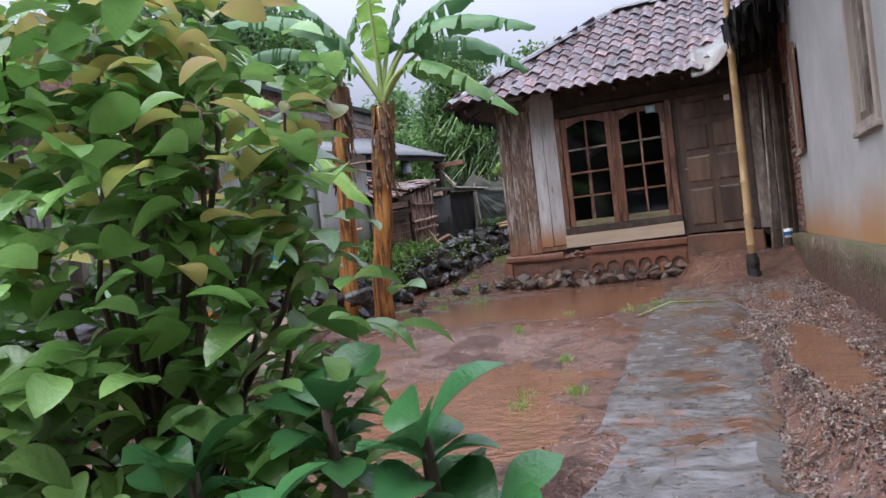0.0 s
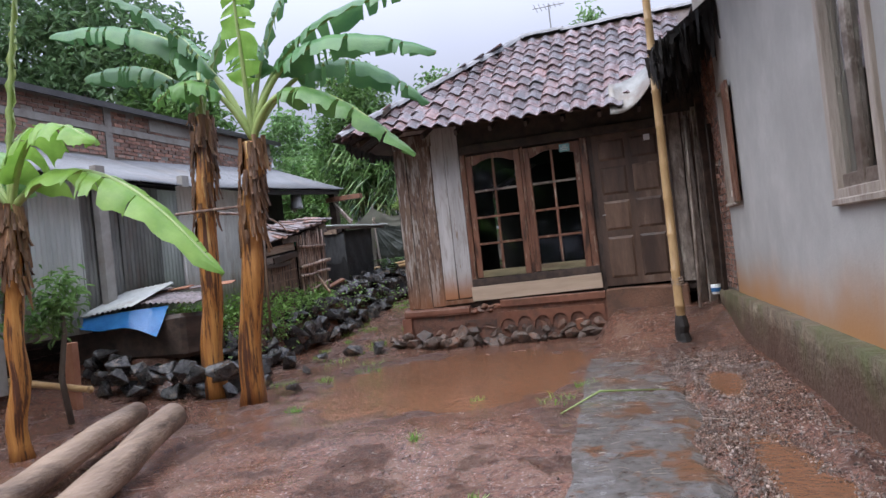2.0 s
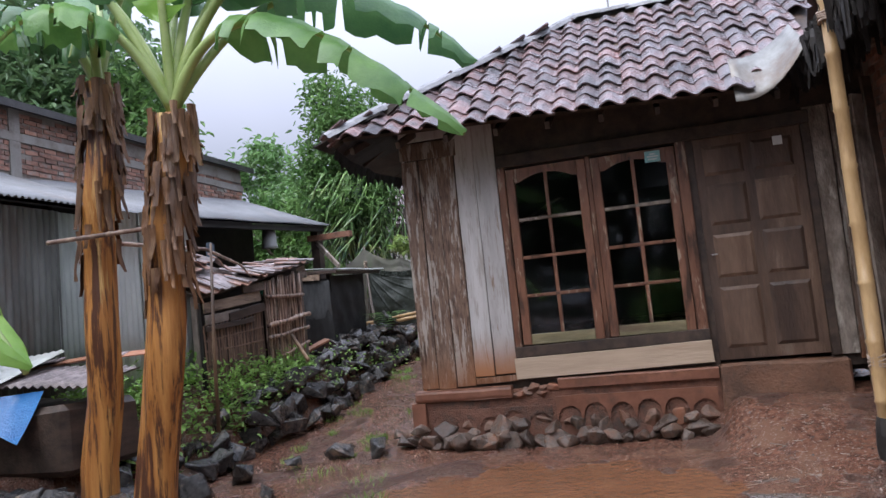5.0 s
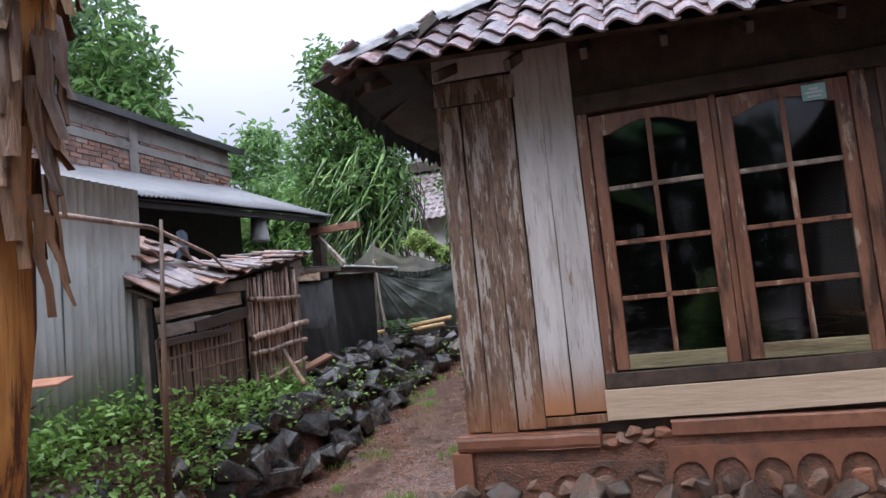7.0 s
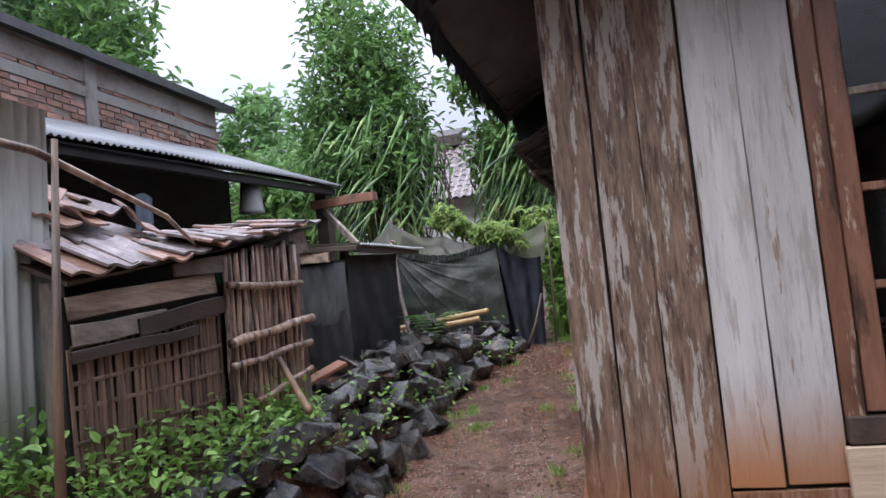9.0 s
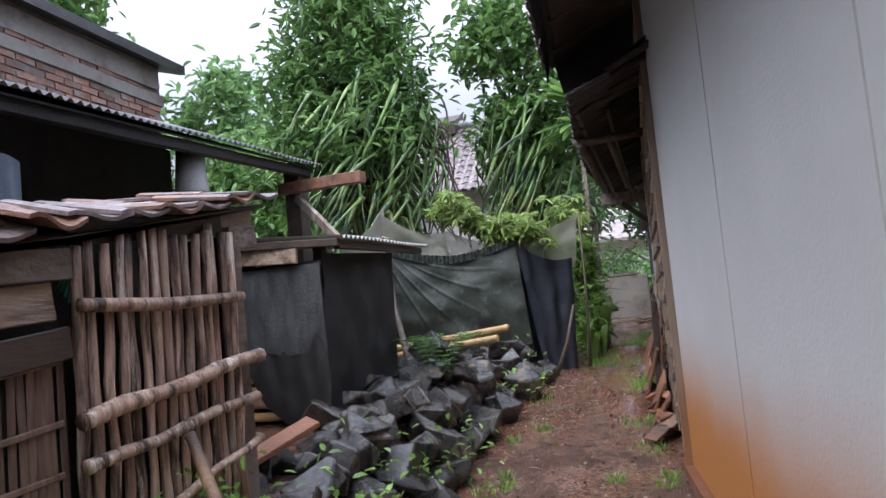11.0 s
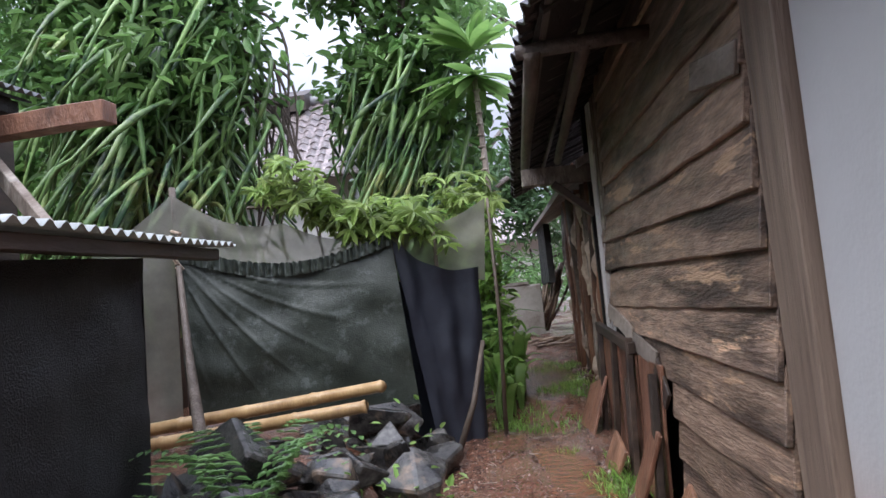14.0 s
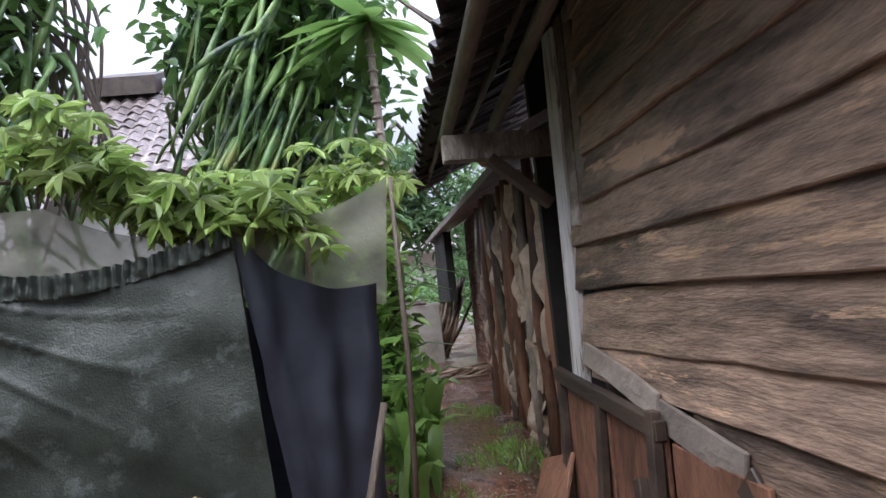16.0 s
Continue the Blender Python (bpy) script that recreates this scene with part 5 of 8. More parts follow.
# zinc sheets of the front wall; two pale ones stand forward beside the pen
for i in range(2):
    vs, fs = corrugated(1.74, 0.78)
    place_raw("zinc_sheet", vs, fs, axes((-6.64 - 0.02 * i, 11.21 - 0.72 * i, 1.56), (0, -1, 0), (0.012 - 0.02 * i, 0, 1)), ZINC, lb)
y = 11.6
i = 0
while y > 3.6:
    vs, fs = corrugated(1.88, 0.78)
    place_raw("zinc_sheet", vs, fs, axes((-7.37 - 0.02 * (i % 2), y, 1.50), (0, -1, 0), (0.01 * (i % 3 - 1), 0, 1)), ZINC if i % 3 == 1 else ZINCDARK, lb)
    y -= 0.72
    i += 1
for yy in (5.5, 7.3, 9.0, 10.7):
    board("wall_post", (-7.3, yy, 1.0), (-7.3, yy, 3.6), 0.16, 0.1, RENDERBAND, lb, (0, 1, 0), 0.004, 3)
board("open_post", (-7.78, 12.1, 1.5), (-7.78, 12.1, 3.52), 0.14, 0.12, WOODGREY, lb, (0, 1, 0), 0.006, 5)
board("open_post", (-7.89, 16.96, 1.6), (-7.89, 16.96, 3.86), 0.20, 0.16, WOODDARK, lb, (0, 1, 0), 0.008, 6)
board("tie_beam", (-8.0, 16.84, 3.595), (-7.07, 16.71, 3.585), 0.105, 0.11, PANELWOOD, lb, (0, 0, 1), 0.006, 7)
board("eave_beam", (-7.80, 11.7, 3.47), (-7.80, 17.05, 3.77), 0.08, 0.08, NEARBLACK, lb, (0, 0, 1), 0.008, 8)
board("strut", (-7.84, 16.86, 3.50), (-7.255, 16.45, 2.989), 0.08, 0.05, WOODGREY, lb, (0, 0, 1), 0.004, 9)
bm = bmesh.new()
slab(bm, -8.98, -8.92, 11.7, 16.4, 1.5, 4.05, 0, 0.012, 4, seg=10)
adopt(part("inner_wall", bm, NEARBLACK, None, "near-black inner wall with the interior's shade in its colour"), lb)
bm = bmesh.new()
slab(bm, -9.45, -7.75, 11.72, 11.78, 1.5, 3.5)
adopt(part("inner_wall", bm, NEARBLACK), lb)


# ---- stones ----
ROCKS = [mesh_of("stone", hull_rock(1.0, f, 300 + i, 10), ROCK) for i, f in enumerate((0.7, 0.85, 0.6, 0.75, 0.9, 0.65, 0.8, 0.7, 0.55, 0.75, 0.68, 0.82))]


def stone(name, x, y, z, s, rnd, parent=None, tilt=25, kinds=ROCKS):
    ob = new(name, kinds[rnd.randrange(len(kinds))])
    ob.parent = parent
    ob.matrix_basis = Matrix.LocRotScale((x, y, z), Euler((radians(rnd.uniform(-tilt, tilt)), radians(rnd.uniform(-tilt, tilt)), rnd.uniform(0, 6.28))), (s * rnd.uniform(0.85, 1.25), s * rnd.uniform(0.8, 1.1), s * rnd.uniform(0.8, 1.1)))
    if parent is not None:
        ob.matrix_parent_inverse = Matrix.Translation(parent.location).inverted()
    return ob


rnd = random.Random(5)
swall = thing("stone_wall", -6.0, 13, 1.0, "dry-stacked wall of wet black basalt stones along the alley", "wall", kind="structure")
for i in range(225):
    y = 9.2 + 9.3 * (i + rnd.random()) / 225
    lay = i % 5
    edge = -5.88 + 0.12 * math.sin(y * 1.1)
    top = 0.52 - 0.10 * ease(12, 9.5, y) - 0.26 * ease(16.4, 17.4, y)
    s = rnd.uniform(0.24, 0.46) * (1.15 if lay < 2 else 0.98)
    x = edge - 0.05 - 0.16 * lay + rnd.uniform(-0.1, 0.1)
    zz = gz(edge + 0.3, y) + (0.10, 0.30, top, top + 0.02, top - 0.02)[lay] + rnd.uniform(-0.05, 0.06)
    stone("stone", x, y, zz, s, rnd, swall)
for i in range(34):
    x = -7.3 + 2.3 * (i + rnd.random()) / 34
    stone("stone", x, 8.45 + rnd.uniform(-0.2, 0.25), gz(x, 8.2) + (0.08, 0.26, 0.34)[i % 3], rnd.uniform(0.24, 0.44), rnd, swall)
for i in range(16):
    y = 16.2 + rnd.random() * 2.0
    stone("stone", -6.35 - rnd.random() * 0.5, y, gz(-6.8, y) - 0.12 + 0.1 * rnd.random(), rnd.uniform(0.26, 0.45), rnd, swall)
stone("stone", -6.42, 16.3, 1.92, 0.55, rnd, swall)
ROUNDS = [mesh_of("stone", hull_rock(1.0, f, 700 + i, 15), FOOTSTONE) for i, f in enumerate((0.75, 0.65, 0.8, 0.7, 0.6))]
fst = thing("foundation_stones", -2.8, 11.2, 0.7, "row of rounded stones along the foot of the foundation", "stones", kind="structure")
for i in range(36):
    x = -4.45 + 3.02 * (i + 0.5 * rnd.random()) / 36
    stone("stone", x, 11.24 + (0.06 if i % 3 == 0 else 0) + rnd.uniform(-0.09, 0.04), gz(x, 11.0) + (0.14 if i % 3 == 0 else 0.05) + rnd.uniform(-0.02, 0.05), rnd.uniform(0.18, 0.31), rnd, fst, 18, ROUNDS)
for i, (x, y, s) in enumerate(((-4.55, 11.05, 0.34), (-4.95, 11.0, 0.38), (-5.25, 10.6, 0.3), (-5.5, 10.1, 0.42), (-5.6, 9.6, 0.4), (-5.2, 9.0, 0.26), (-4.45, 8.4, 0.24), (-5.0, 9.7, 0.2))):
    tagged(stone("stone", x, y, gz(x, y) + s * 0.2, s, rnd), "wet dark loose stone lying on the mud", "stone", "loose stones")
# broken tiles heaped at the wall's foot
for i in range(16):
    bm = bmesh.new()
    slab(bm, -0.09, 0.09, -0.06, 0.06, -0.008, 0.008, 0.003, 0.02, i)
    ob = part("broken_tile", bm, TERRACOTTA if i % 3 == 0 else ROCKRED)
    x, y = -4.60 + rnd.uniform(-0.12, 0.08), 15.75 + rnd.random() * 1.2
    ob.matrix_basis = pose(x, y, gz(x, y) + 0.04 + 0.012 * (i % 7), rnd.uniform(-35, 35), rnd.uniform(-35, 35), rnd.uniform(0, 360))
    tagged(ob, "broken clay tile shard in a wet heap", "tile shard", "tile shards")

# gravel and grit
gvv, gff = [], []
GR = [m for m in (hull_rock(1.0, 0.6, 900 + k, 8) for k in range(4))]
GRM = []
for b in GR:
    bmesh.ops.dissolve_limit(b, angle_limit=0.5, verts=b.verts, edges=b.edges)
    bmesh.ops.triangulate(b, faces=b.faces)
    b.verts.index_update()
    GRM.append(([v.co.copy() for v in b.verts], [tuple(v.index for v in f.verts) for f in b.faces]))
    b.free()
for i in range(34000):
    k = rnd.random()
    if k < 0.70:
        y = 1.2 + 9.0 * rnd.random()
        lo, hi = 0.12 - 0.088 * y, xr(y) - 0.12
        if y > 8.6 and rnd.random() < (y - 8.6) * 0.8:
            continue
        x = hi - (hi - lo) * rnd.random() ** 0.7
    elif k < 0.85:
        x, y = rnd.uniform(-7.5, -0.4), rnd.uniform(2.0, 11.2)
        if -4.2 < x < -1.4 and 6.6 < y < 10.9:
            continue
    else:
        y = rnd.uniform(10.5, 24)
        x = rnd.uniform(-5.75, -4.5)
    s = rnd.uniform(0.007, 0.026) * (1.5 if k > 0.97 else 1)
    co, fa = GRM[i % 4]
    m = Matrix.LocRotScale((x, y, gz_rough(x, y) + s * 0.1), Euler((rnd.random() * 3, rnd.random() * 3, rnd.random() * 6)), (s, s, s))
    o = len(gvv)
    gvv += [m @ c for c in co]
    gff += [tuple(o + q for q in f) for f in fa]
tagged(raw("gravel", gvv, gff, GRAVEL), "scattered wet gravel and grit on the mud", "gravel", kind="stuff")


# ---- leaves ----
def leaf_verts(p, d, up, L, W, fold=0.12):
    d = d.normalized()
    s = d.cross(up)
    if s.length < 1e-3:
        s = d.cross(Vector((1, 0, 0)))
    s.normalize()
    n = s.cross(d)
    a, b = d * L * 0.28 + n * L * fold * 0.7, d * L * 0.68 + n * L * fold * 0.5
    return [p, p + a + s * W * 0.46, p + b + s * W * 0.40, p + d * L - n * L * 0.12, p + b - s * W * 0.40, p + a - s * W * 0.46]


def foliage(name, material, parent, places, L, W, rnd, droop=0.35, per=5, spread=0.12):
    """Clusters of folded leaves at the given places, as one crown."""
    vs, fs = [], []
    for p in places:
        for _ in range(per):
            q = p + Vector((rnd.gauss(0, 1), rnd.gauss(0, 1), rnd.gauss(0, 1))) * spread
            d = Vector((rnd.gauss(0, 1), rnd.gauss(0, 1), rnd.gauss(0, 0.6) - droop))
            k = rnd.uniform(0.7, 1.25)
            up = Vector((rnd.gauss(0, 0.5), rnd.gauss(0, 0.5), 1))
            o = len(vs)
            vs += leaf_verts(q, d, up, L * k, W * k)
            fs += [(o, o + 1, o + 2, o + 3), (o, o + 3, o + 4, o + 5)]
    ob = raw(name, vs, fs, material, None)
    return adopt(ob, parent) if parent is not None else ob


def crown_places(blobs, n, rnd):
    """Points in the outer shells of several uneven blobs (x, y, z, rx, ry, rz)."""
    out = []
    wts = [b[3] * b[5] for b in blobs]
    while len(out) < n:
        b = rnd.choices(blobs, wts)[0]
        v = Vector((rnd.gauss(0, 1), rnd.gauss(0, 1), rnd.gauss(0, 1))).normalized()
        r = rnd.random() ** 0.4
        k = 1 + 0.45 * noise.noise(v * 2.1 + Vector((b[0], b[1], b[2])))
        q = Vector((b[0] + v.x * b[3] * r * k, b[1] + v.y * b[4] * r * k, b[2] + v.z * b[5] * r * k))
        if noise.noise(q * 1.3) > -0.28:
            out.append(q)
    return out


def tree(name, x, y, z, h, r, label, blobs, n, material, L, W, seed, limbs=5, per=5, spread=0.14, droop=0.35):
    rnd = random.Random(seed)
    t = thing(name, x, y, z, label, "tree")
    bm = bmesh.new()
    tube(bm, [(x, y, z - 0.1), (x + 0.06 * rnd.uniform(-1, 1), y, z + h * 0.35), (x + 0.12 * rnd.uniform(-1, 1), y + 0.05, z + h * 0.7), (x + 0.2 * rnd.uniform(-1, 1), y, z + h)], [r, r * 0.85, r * 0.65, r * 0.3], 9)
    for i in range(limbs):
        b = blobs[i % len(blobs)]
        a = Vector((x, y, z + h * rnd.uniform(0.4, 0.8)))
        e = Vector((b[0] + rnd.uniform(-0.6, 0.6) * b[3], b[1] + rnd.uniform(-0.5, 0.5) * b[4], b[2] + rnd.uniform(-0.2, 0.5) * b[5]))
        m = a.lerp(e, 0.5) + Vector((0, 0, 0.15 * (e - a).length))
        tube(bm, [a, m, e], [r * 0.45, r * 0.3, r * 0.08], 6)
    adopt(part("trunk", bm, BARK, None, "", True), t)
    foliage("crown", material, t, crown_places(blobs, n, rnd), L, W, rnd, droop, per, spread)
    return t


# big trees beyond the brick building
tree("tree", -19, 22, 1.8, 7.5, 0.3, "tall dark-leaved tree beyond the brick building", [(-20.5, 22, 11.5, 3.4, 3, 2.6), (-17.5, 22, 10.2, 2.6, 2.4, 2.0), (-18.8, 21.5, 8.2, 3.2, 2.4, 1.8), (-23, 22, 9.5, 2.6, 2.4, 2.6), (-26, 21, 10, 3, 2.4, 3)], 3600, LEAFDARK, 0.34, 0.13, 1)
tree("tree", -14.8, 21.5, 1.8, 5.5, 0.22, "leafy green tree beyond the brick building", [(-15.4, 21.5, 8.3, 1.4, 1.3, 1.8), (-14.5, 21.3, 7.2, 1.1, 1.1, 1.1), (-16.2, 21.5, 7.4, 1.3, 1.2, 1.4), (-15, 21.5, 6.2, 1.6, 1.3, 1.0)], 1500, LEAFTREE, 0.30, 0.11, 2)
tree("tree", -11.5, 22.5, 1.9, 3.6, 0.12, "slender pale-green tree behind the lean-to", [(-11.6, 22.5, 5.6, 0.9, 0.8, 0.8), (-10.9, 22.3, 4.7, 1.0, 0.8, 0.8), (-12.2, 22.5, 4.8, 0.7, 0.7, 0.8), (-10.4, 21.8, 5.2, 0.7, 0.7, 0.6), (-11.4, 22.2, 3.8, 1.3, 0.8, 0.7), (-11.87, 22.4, 6.71, 0.75, 0.6, 0.55), (-12.70, 22.4, 6.41, 0.5, 0.5, 0.5)], 1050, LEAFPALE, 0.24, 0.09, 3)
tree("tree", -2.6, 27, 1.9, 4, 0.12, "far pale tree top beyond the tile roof", [(-2.5, 27, 9.4, 0.5, 0.5, 0.6), (-5.5, 26.5, 7.7, 0.9, 0.8, 0.8) ], 200, LEAFPALE, 0.24, 0.09, 4)
tree("tree", -5.6, 25.5, 1.8, 3.5, 0.14, "dense dark trees closing the alley", [(-6.0, 25.5, 4.6, 0.9, 0.8, 1.1), (-6.7, 25.0, 5.4, 0.8, 0.8, 0.8), (-6.3, 25.2, 3.4, 0.7, 0.8, 0.9), (-2.4, 33, 4.2, 1.3, 1.0, 1.5), (-4.4, 31.0, 5.3, 1.3, 0.9, 0.9), (-5.9, 30.0, 5.2, 0.9, 0.8, 1.2), (-4.2, 30.6, 4.2, 0.8, 0.7, 0.6)], 1800, LEAFDARK, 0.26, 0.08, 5)
tree("tree", -4.4, 31, 1.9, 1.6, 0.08, "low pale shrubs at the end of the alley", [(-4.6, 29.0, 2.6, 0.7, 0.8, 0.6), (-5.4, 30.5, 2.8, 0.9, 0.8, 0.9), (-3.2, 31.5, 3.0, 0.9, 0.8, 0.8), (-5.5, 27, 2.3, 0.5, 0.7, 0.5)], 520, LEAFPALE, 0.2, 0.06, 6)
tree("tree", -10.3, 20.6, 1.8, 2.0, 0.1, "leafy green bush tree behind the shed", [(-10.2, 20.6, 4.1, 0.7, 0.5, 0.8), (-10.9, 20.8, 4.6, 0.7, 0.5, 0.8), (-9.7, 20.4, 3.4, 0.5, 0.5, 0.7), (-11.4, 20.8, 3.6, 0.8, 0.5, 0.9), (-12.4, 21, 4.8, 0.8, 0.5, 0.9), (-12.6, 21, 3.5, 0.8, 0.5, 0.9), (-13.6, 21, 4.4, 0.8, 0.5, 0.9)], 1100, LEAFTREE, 0.2, 0.08, 11)
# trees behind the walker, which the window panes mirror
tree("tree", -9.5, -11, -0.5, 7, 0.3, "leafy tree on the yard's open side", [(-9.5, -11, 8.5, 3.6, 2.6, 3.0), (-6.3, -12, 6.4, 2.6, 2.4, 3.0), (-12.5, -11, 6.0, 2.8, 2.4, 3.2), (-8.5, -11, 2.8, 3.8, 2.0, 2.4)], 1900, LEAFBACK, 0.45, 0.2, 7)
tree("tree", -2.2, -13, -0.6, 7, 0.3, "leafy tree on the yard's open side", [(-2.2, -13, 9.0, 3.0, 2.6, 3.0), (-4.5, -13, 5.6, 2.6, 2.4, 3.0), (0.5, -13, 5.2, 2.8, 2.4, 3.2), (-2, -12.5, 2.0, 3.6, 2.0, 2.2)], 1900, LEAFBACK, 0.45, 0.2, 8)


# ---- trees overgrown with dragon fruit ----
def dragon_tree(x, y, z, label, blobs, n, seed, hang, wide, z_hi, z_lo, material, L, W):
    rnd = random.Random(seed)
    t = tree("tree", x, y, z, z_hi - z, 0.13, label, blobs, n, material, L, W, seed, 6)
    vsall, fsall = [], []
    bm = bmesh.new()
    for i in range(hang):
        a = rnd.uniform(0, 6.28)
        r0 = wide * rnd.uniform(0.05, 0.65)
        p = Vector((x + r0 * math.cos(a), y + r0 * 0.8 * math.sin(a), rnd.uniform(z_lo + 0.55, z_hi)))
        out = Vector((math.cos(a), 0.8 * math.sin(a), 0)) * rnd.uniform(0.15, 0.8) * wide * 0.6
        drop = rnd.uniform(0.35, 1.2)
        pts = []
        sw, arch = rnd.uniform(-0.30, 0.30), rnd.uniform(0.1, 0.6)
        for k in range(11):
            u = k / 10
            pts.append(p + out * math.sin(min(1, u * 1.25) * math.pi / 2) + Vector((sw * math.sin(u * 4.2), sw * (math.cos(u * 3.6) - 1), arch * 0.7 * math.sin(min(1, u * 1.3) * math.pi) - drop * u ** 1.8)))
        w = rnd.uniform(0.024, 0.046)
        tube(bm, pts, [w * (0.7 + 0.3 * math.sin(k * 1.7 + i)) * (1 - 0.6 * (k / 10) ** 4) for k in range(11)], 4)
    adopt(part("cactus_curtain", bm, CACTUS, None, "long hanging green cactus stems", True), t)["kind"] = "stuff"
    return t


dragon_tree(-8.15, 19.6, 1.8, "tree overgrown with hanging dragon fruit cactus stems", [(-8.2, 19.6, 6.3, 0.95, 0.8, 1.2), (-8.9, 19.5, 5.3, 0.8, 0.7, 0.8), (-7.75, 19.5, 5.4, 0.6, 0.7, 0.8), (-8.2, 19.3, 4.6, 1.1, 0.7, 0.6), (-8.6, 19.7, 7.2, 0.5, 0.5, 0.6)], 1750, 31, 320, 1.05, 5.3, 2.9, LEAFTREE, 0.165, 0.058)
dragon_tree(-6.15, 20.9, 1.7, "slim tree hung with dragon fruit cactus stems", [(-6.3, 20.9, 6.4, 0.7, 0.7, 0.8), (-6.8, 20.8, 6.0, 0.45, 0.5, 0.35), (-5.8, 20.9, 5.6, 0.55, 0.6, 0.7), (-6.2, 20.8, 4.9, 0.7, 0.6, 0.5), (-5.6, 20.9, 4.3, 0.5, 0.5, 0.5)], 640, 32, 200, 0.68, 5.2, 2.8, LEAFTREE, 0.165, 0.085)
# bare arching vine stems between them
bm = bmesh.new()
rnd = random.Random(9)
for i in range(14):
    a = Vector((-7.6 + rnd.uniform(-0.3, 0.5), 19.6, rnd.uniform(4.2, 5.4)))
    e = Vector((-7.1 + rnd.uniform(-0.3, 0.4), 19.6, rnd.uniform(2.9, 3.5)))
    c = a.lerp(e, 0.35) + Vector((0.5 + 0.35 * rnd.random(), 0, 0.55))
    tube(bm, [a * (1 - u) ** 2 + c * 2 * u * (1 - u) + e * u * u for u in np.linspace(0, 1, 12)], [0.017 - 0.0008 * k for k in range(12)], 5)
tagged(part("vine", bm, BARK, None, "", True), "bare arching brown vine stems", "vine", kind="stuff")


# ---- banana plants ----
def bez(a, b, c, t):
    return a * (1 - t) ** 2 + b * 2 * t * (1 - t) + c * t * t


def banana_leaf(parent, start, ctrl, tip, width, material, seed, droop=0.5, stalk=0.16, tears=6):
    rnd = random.Random(seed)
    a, b, c = Vector(start), Vector(ctrl), Vector(tip)
    n = 30
    P = [bez(a, b, c, i / n) for i in range(n + 1)]
    bm = bmesh.new()
    tube(bm, P, [0.032 * (1 - 0.8 * i / n) + 0.003 for i in range(n + 1)], 6)
    rib = adopt(part("leaf_rib", bm, BRIB, None, "", True), parent)
    vs, fs = [], []
    i0 = int(stalk * n)
    for sgn in (-1, 1):
        cuts = sorted(rnd.sample(range(i0 + 2, n - 1), tears))
        seg_start = i0
        for cut in cuts + [n]:
            dr = droop + rnd.uniform(-0.12, 0.3)
            prev = None
            for i in range(seg_start, cut + 1):
                u = (i - i0) / (n - i0)
                w = width * (min(1, u / 0.12) ** 0.6) * (max(0, 1 - u) ** 0.42 if u > 0.55 else 1) * (1 if u <= 0.55 else 1.36) * 0.5
                w = min(w, width * 0.5) * 1.22
                shrink = 0.0
                if i == cut and cut != n:
                    shrink = 0.06
                d = (P[min(i + 1, n)] - P[max(i - 1, 0)]).normalized()
                s = d.cross(Vector((0, 0, 1)))
                if s.length < 0.3:
                    s = d.cross(Vector((0.3, 1, 0)))
                s.normalize()
                s *= sgn
                up = s.cross(d) * sgn
                row = []
                wav = 0.02 * math.sin(i * 1.9 + seed)
                for k in range(4):
                    q = k / 3
                    ang = dr * q
                    pos = P[i] + (s * math.cos(ang) - Vector((0, 0, 1)) * math.sin(ang)) * w * q + up * (0.05 * math.sin(q * 3.0) * (1 - q) + wav * q) - d * (shrink * q) + d * 0.04 * q * w
                    row.append(len(vs))
                    vs.append(pos)
                if prev:
                    for k in range(3):
                        f = (prev[k], prev[k + 1], row[k + 1], row[k])
                        fs.append(f if sgn < 0 else f[::-1])
                prev = row
            seg_start = cut
    ob = raw("leaf_blade", vs, fs, material, None, True)
    adopt(ob, parent)
    return ob


def banana_stem(t, base, top, r0, r1, dead_from, seed):
    rnd = random.Random(seed)
    a, b = Vector(base), Vector(top)
    bm = bmesh.new()
    n = 16
    rings = tube(bm, [a.lerp(b, i / n) + Vector((0.02 * math.sin(i * 0.9 + seed), 0.015 * math.cos(i * 1.3), 0)) for i in range(n + 1)], [r0 + (r1 - r0) * (i / n) ** 0.8 + (0.015 if i == 0 else 0.0) for i in range(n + 1)], 16)
    for i, rg in enumerate(rings):
        for k, v in enumerate(rg):
            c = a.lerp(b, i / n)
            d = Vector((v.co.x - c.x, v.co.y - c.y, 0))
            v.co += d * 0.10 * math.sin(k * 2.3 + seed + i * 0.18)
    adopt(part("stem", bm, BSTEM, None, "orange-brown fibrous stem", True), t)
    H = (b - a).length
    vs, fs = [], []
    for i in range(95):
        z = dead_from + (1.02 - dead_from) * rnd.random() ** 0.6
        ang = rnd.uniform(0, 6.28)
        p = a.lerp(b, z)
        L = rnd.uniform(0.12, 0.34)
        w = rnd.uniform(0.014, 0.042)
        o = len(vs)
        d = Vector((math.cos(ang), math.sin(ang), 0))
        s = Vector((-math.sin(ang), math.cos(ang), 0))
        r = (r0 + (r1 - r0) * z) * 1.03
        fl = rnd.uniform(0.0, 0.045)
        for k in range(5):
            u = k / 4
            q = p + d * (r + 0.018 + fl * u * u + 0.015 * rnd.random()) - Vector((0, 0, L * u))
            ww = w * (1 - 0.5 * u)
            vs += [q - s * ww + d * (-0.012 + 0.03 * rnd.random() * u), q + d * 0.016, q + s * ww + d * (-0.012 + 0.03 * rnd.random() * u)]
        for k in range(4):
            for m in range(2):
                f = o + k * 3 + m
                fs.append((f, f + 1, f + 4, f + 3))
    ob = raw("dead_sheath_fringe", vs, fs, BDEAD, None, True)
    adopt(ob, t)["kind"] = "stuff"


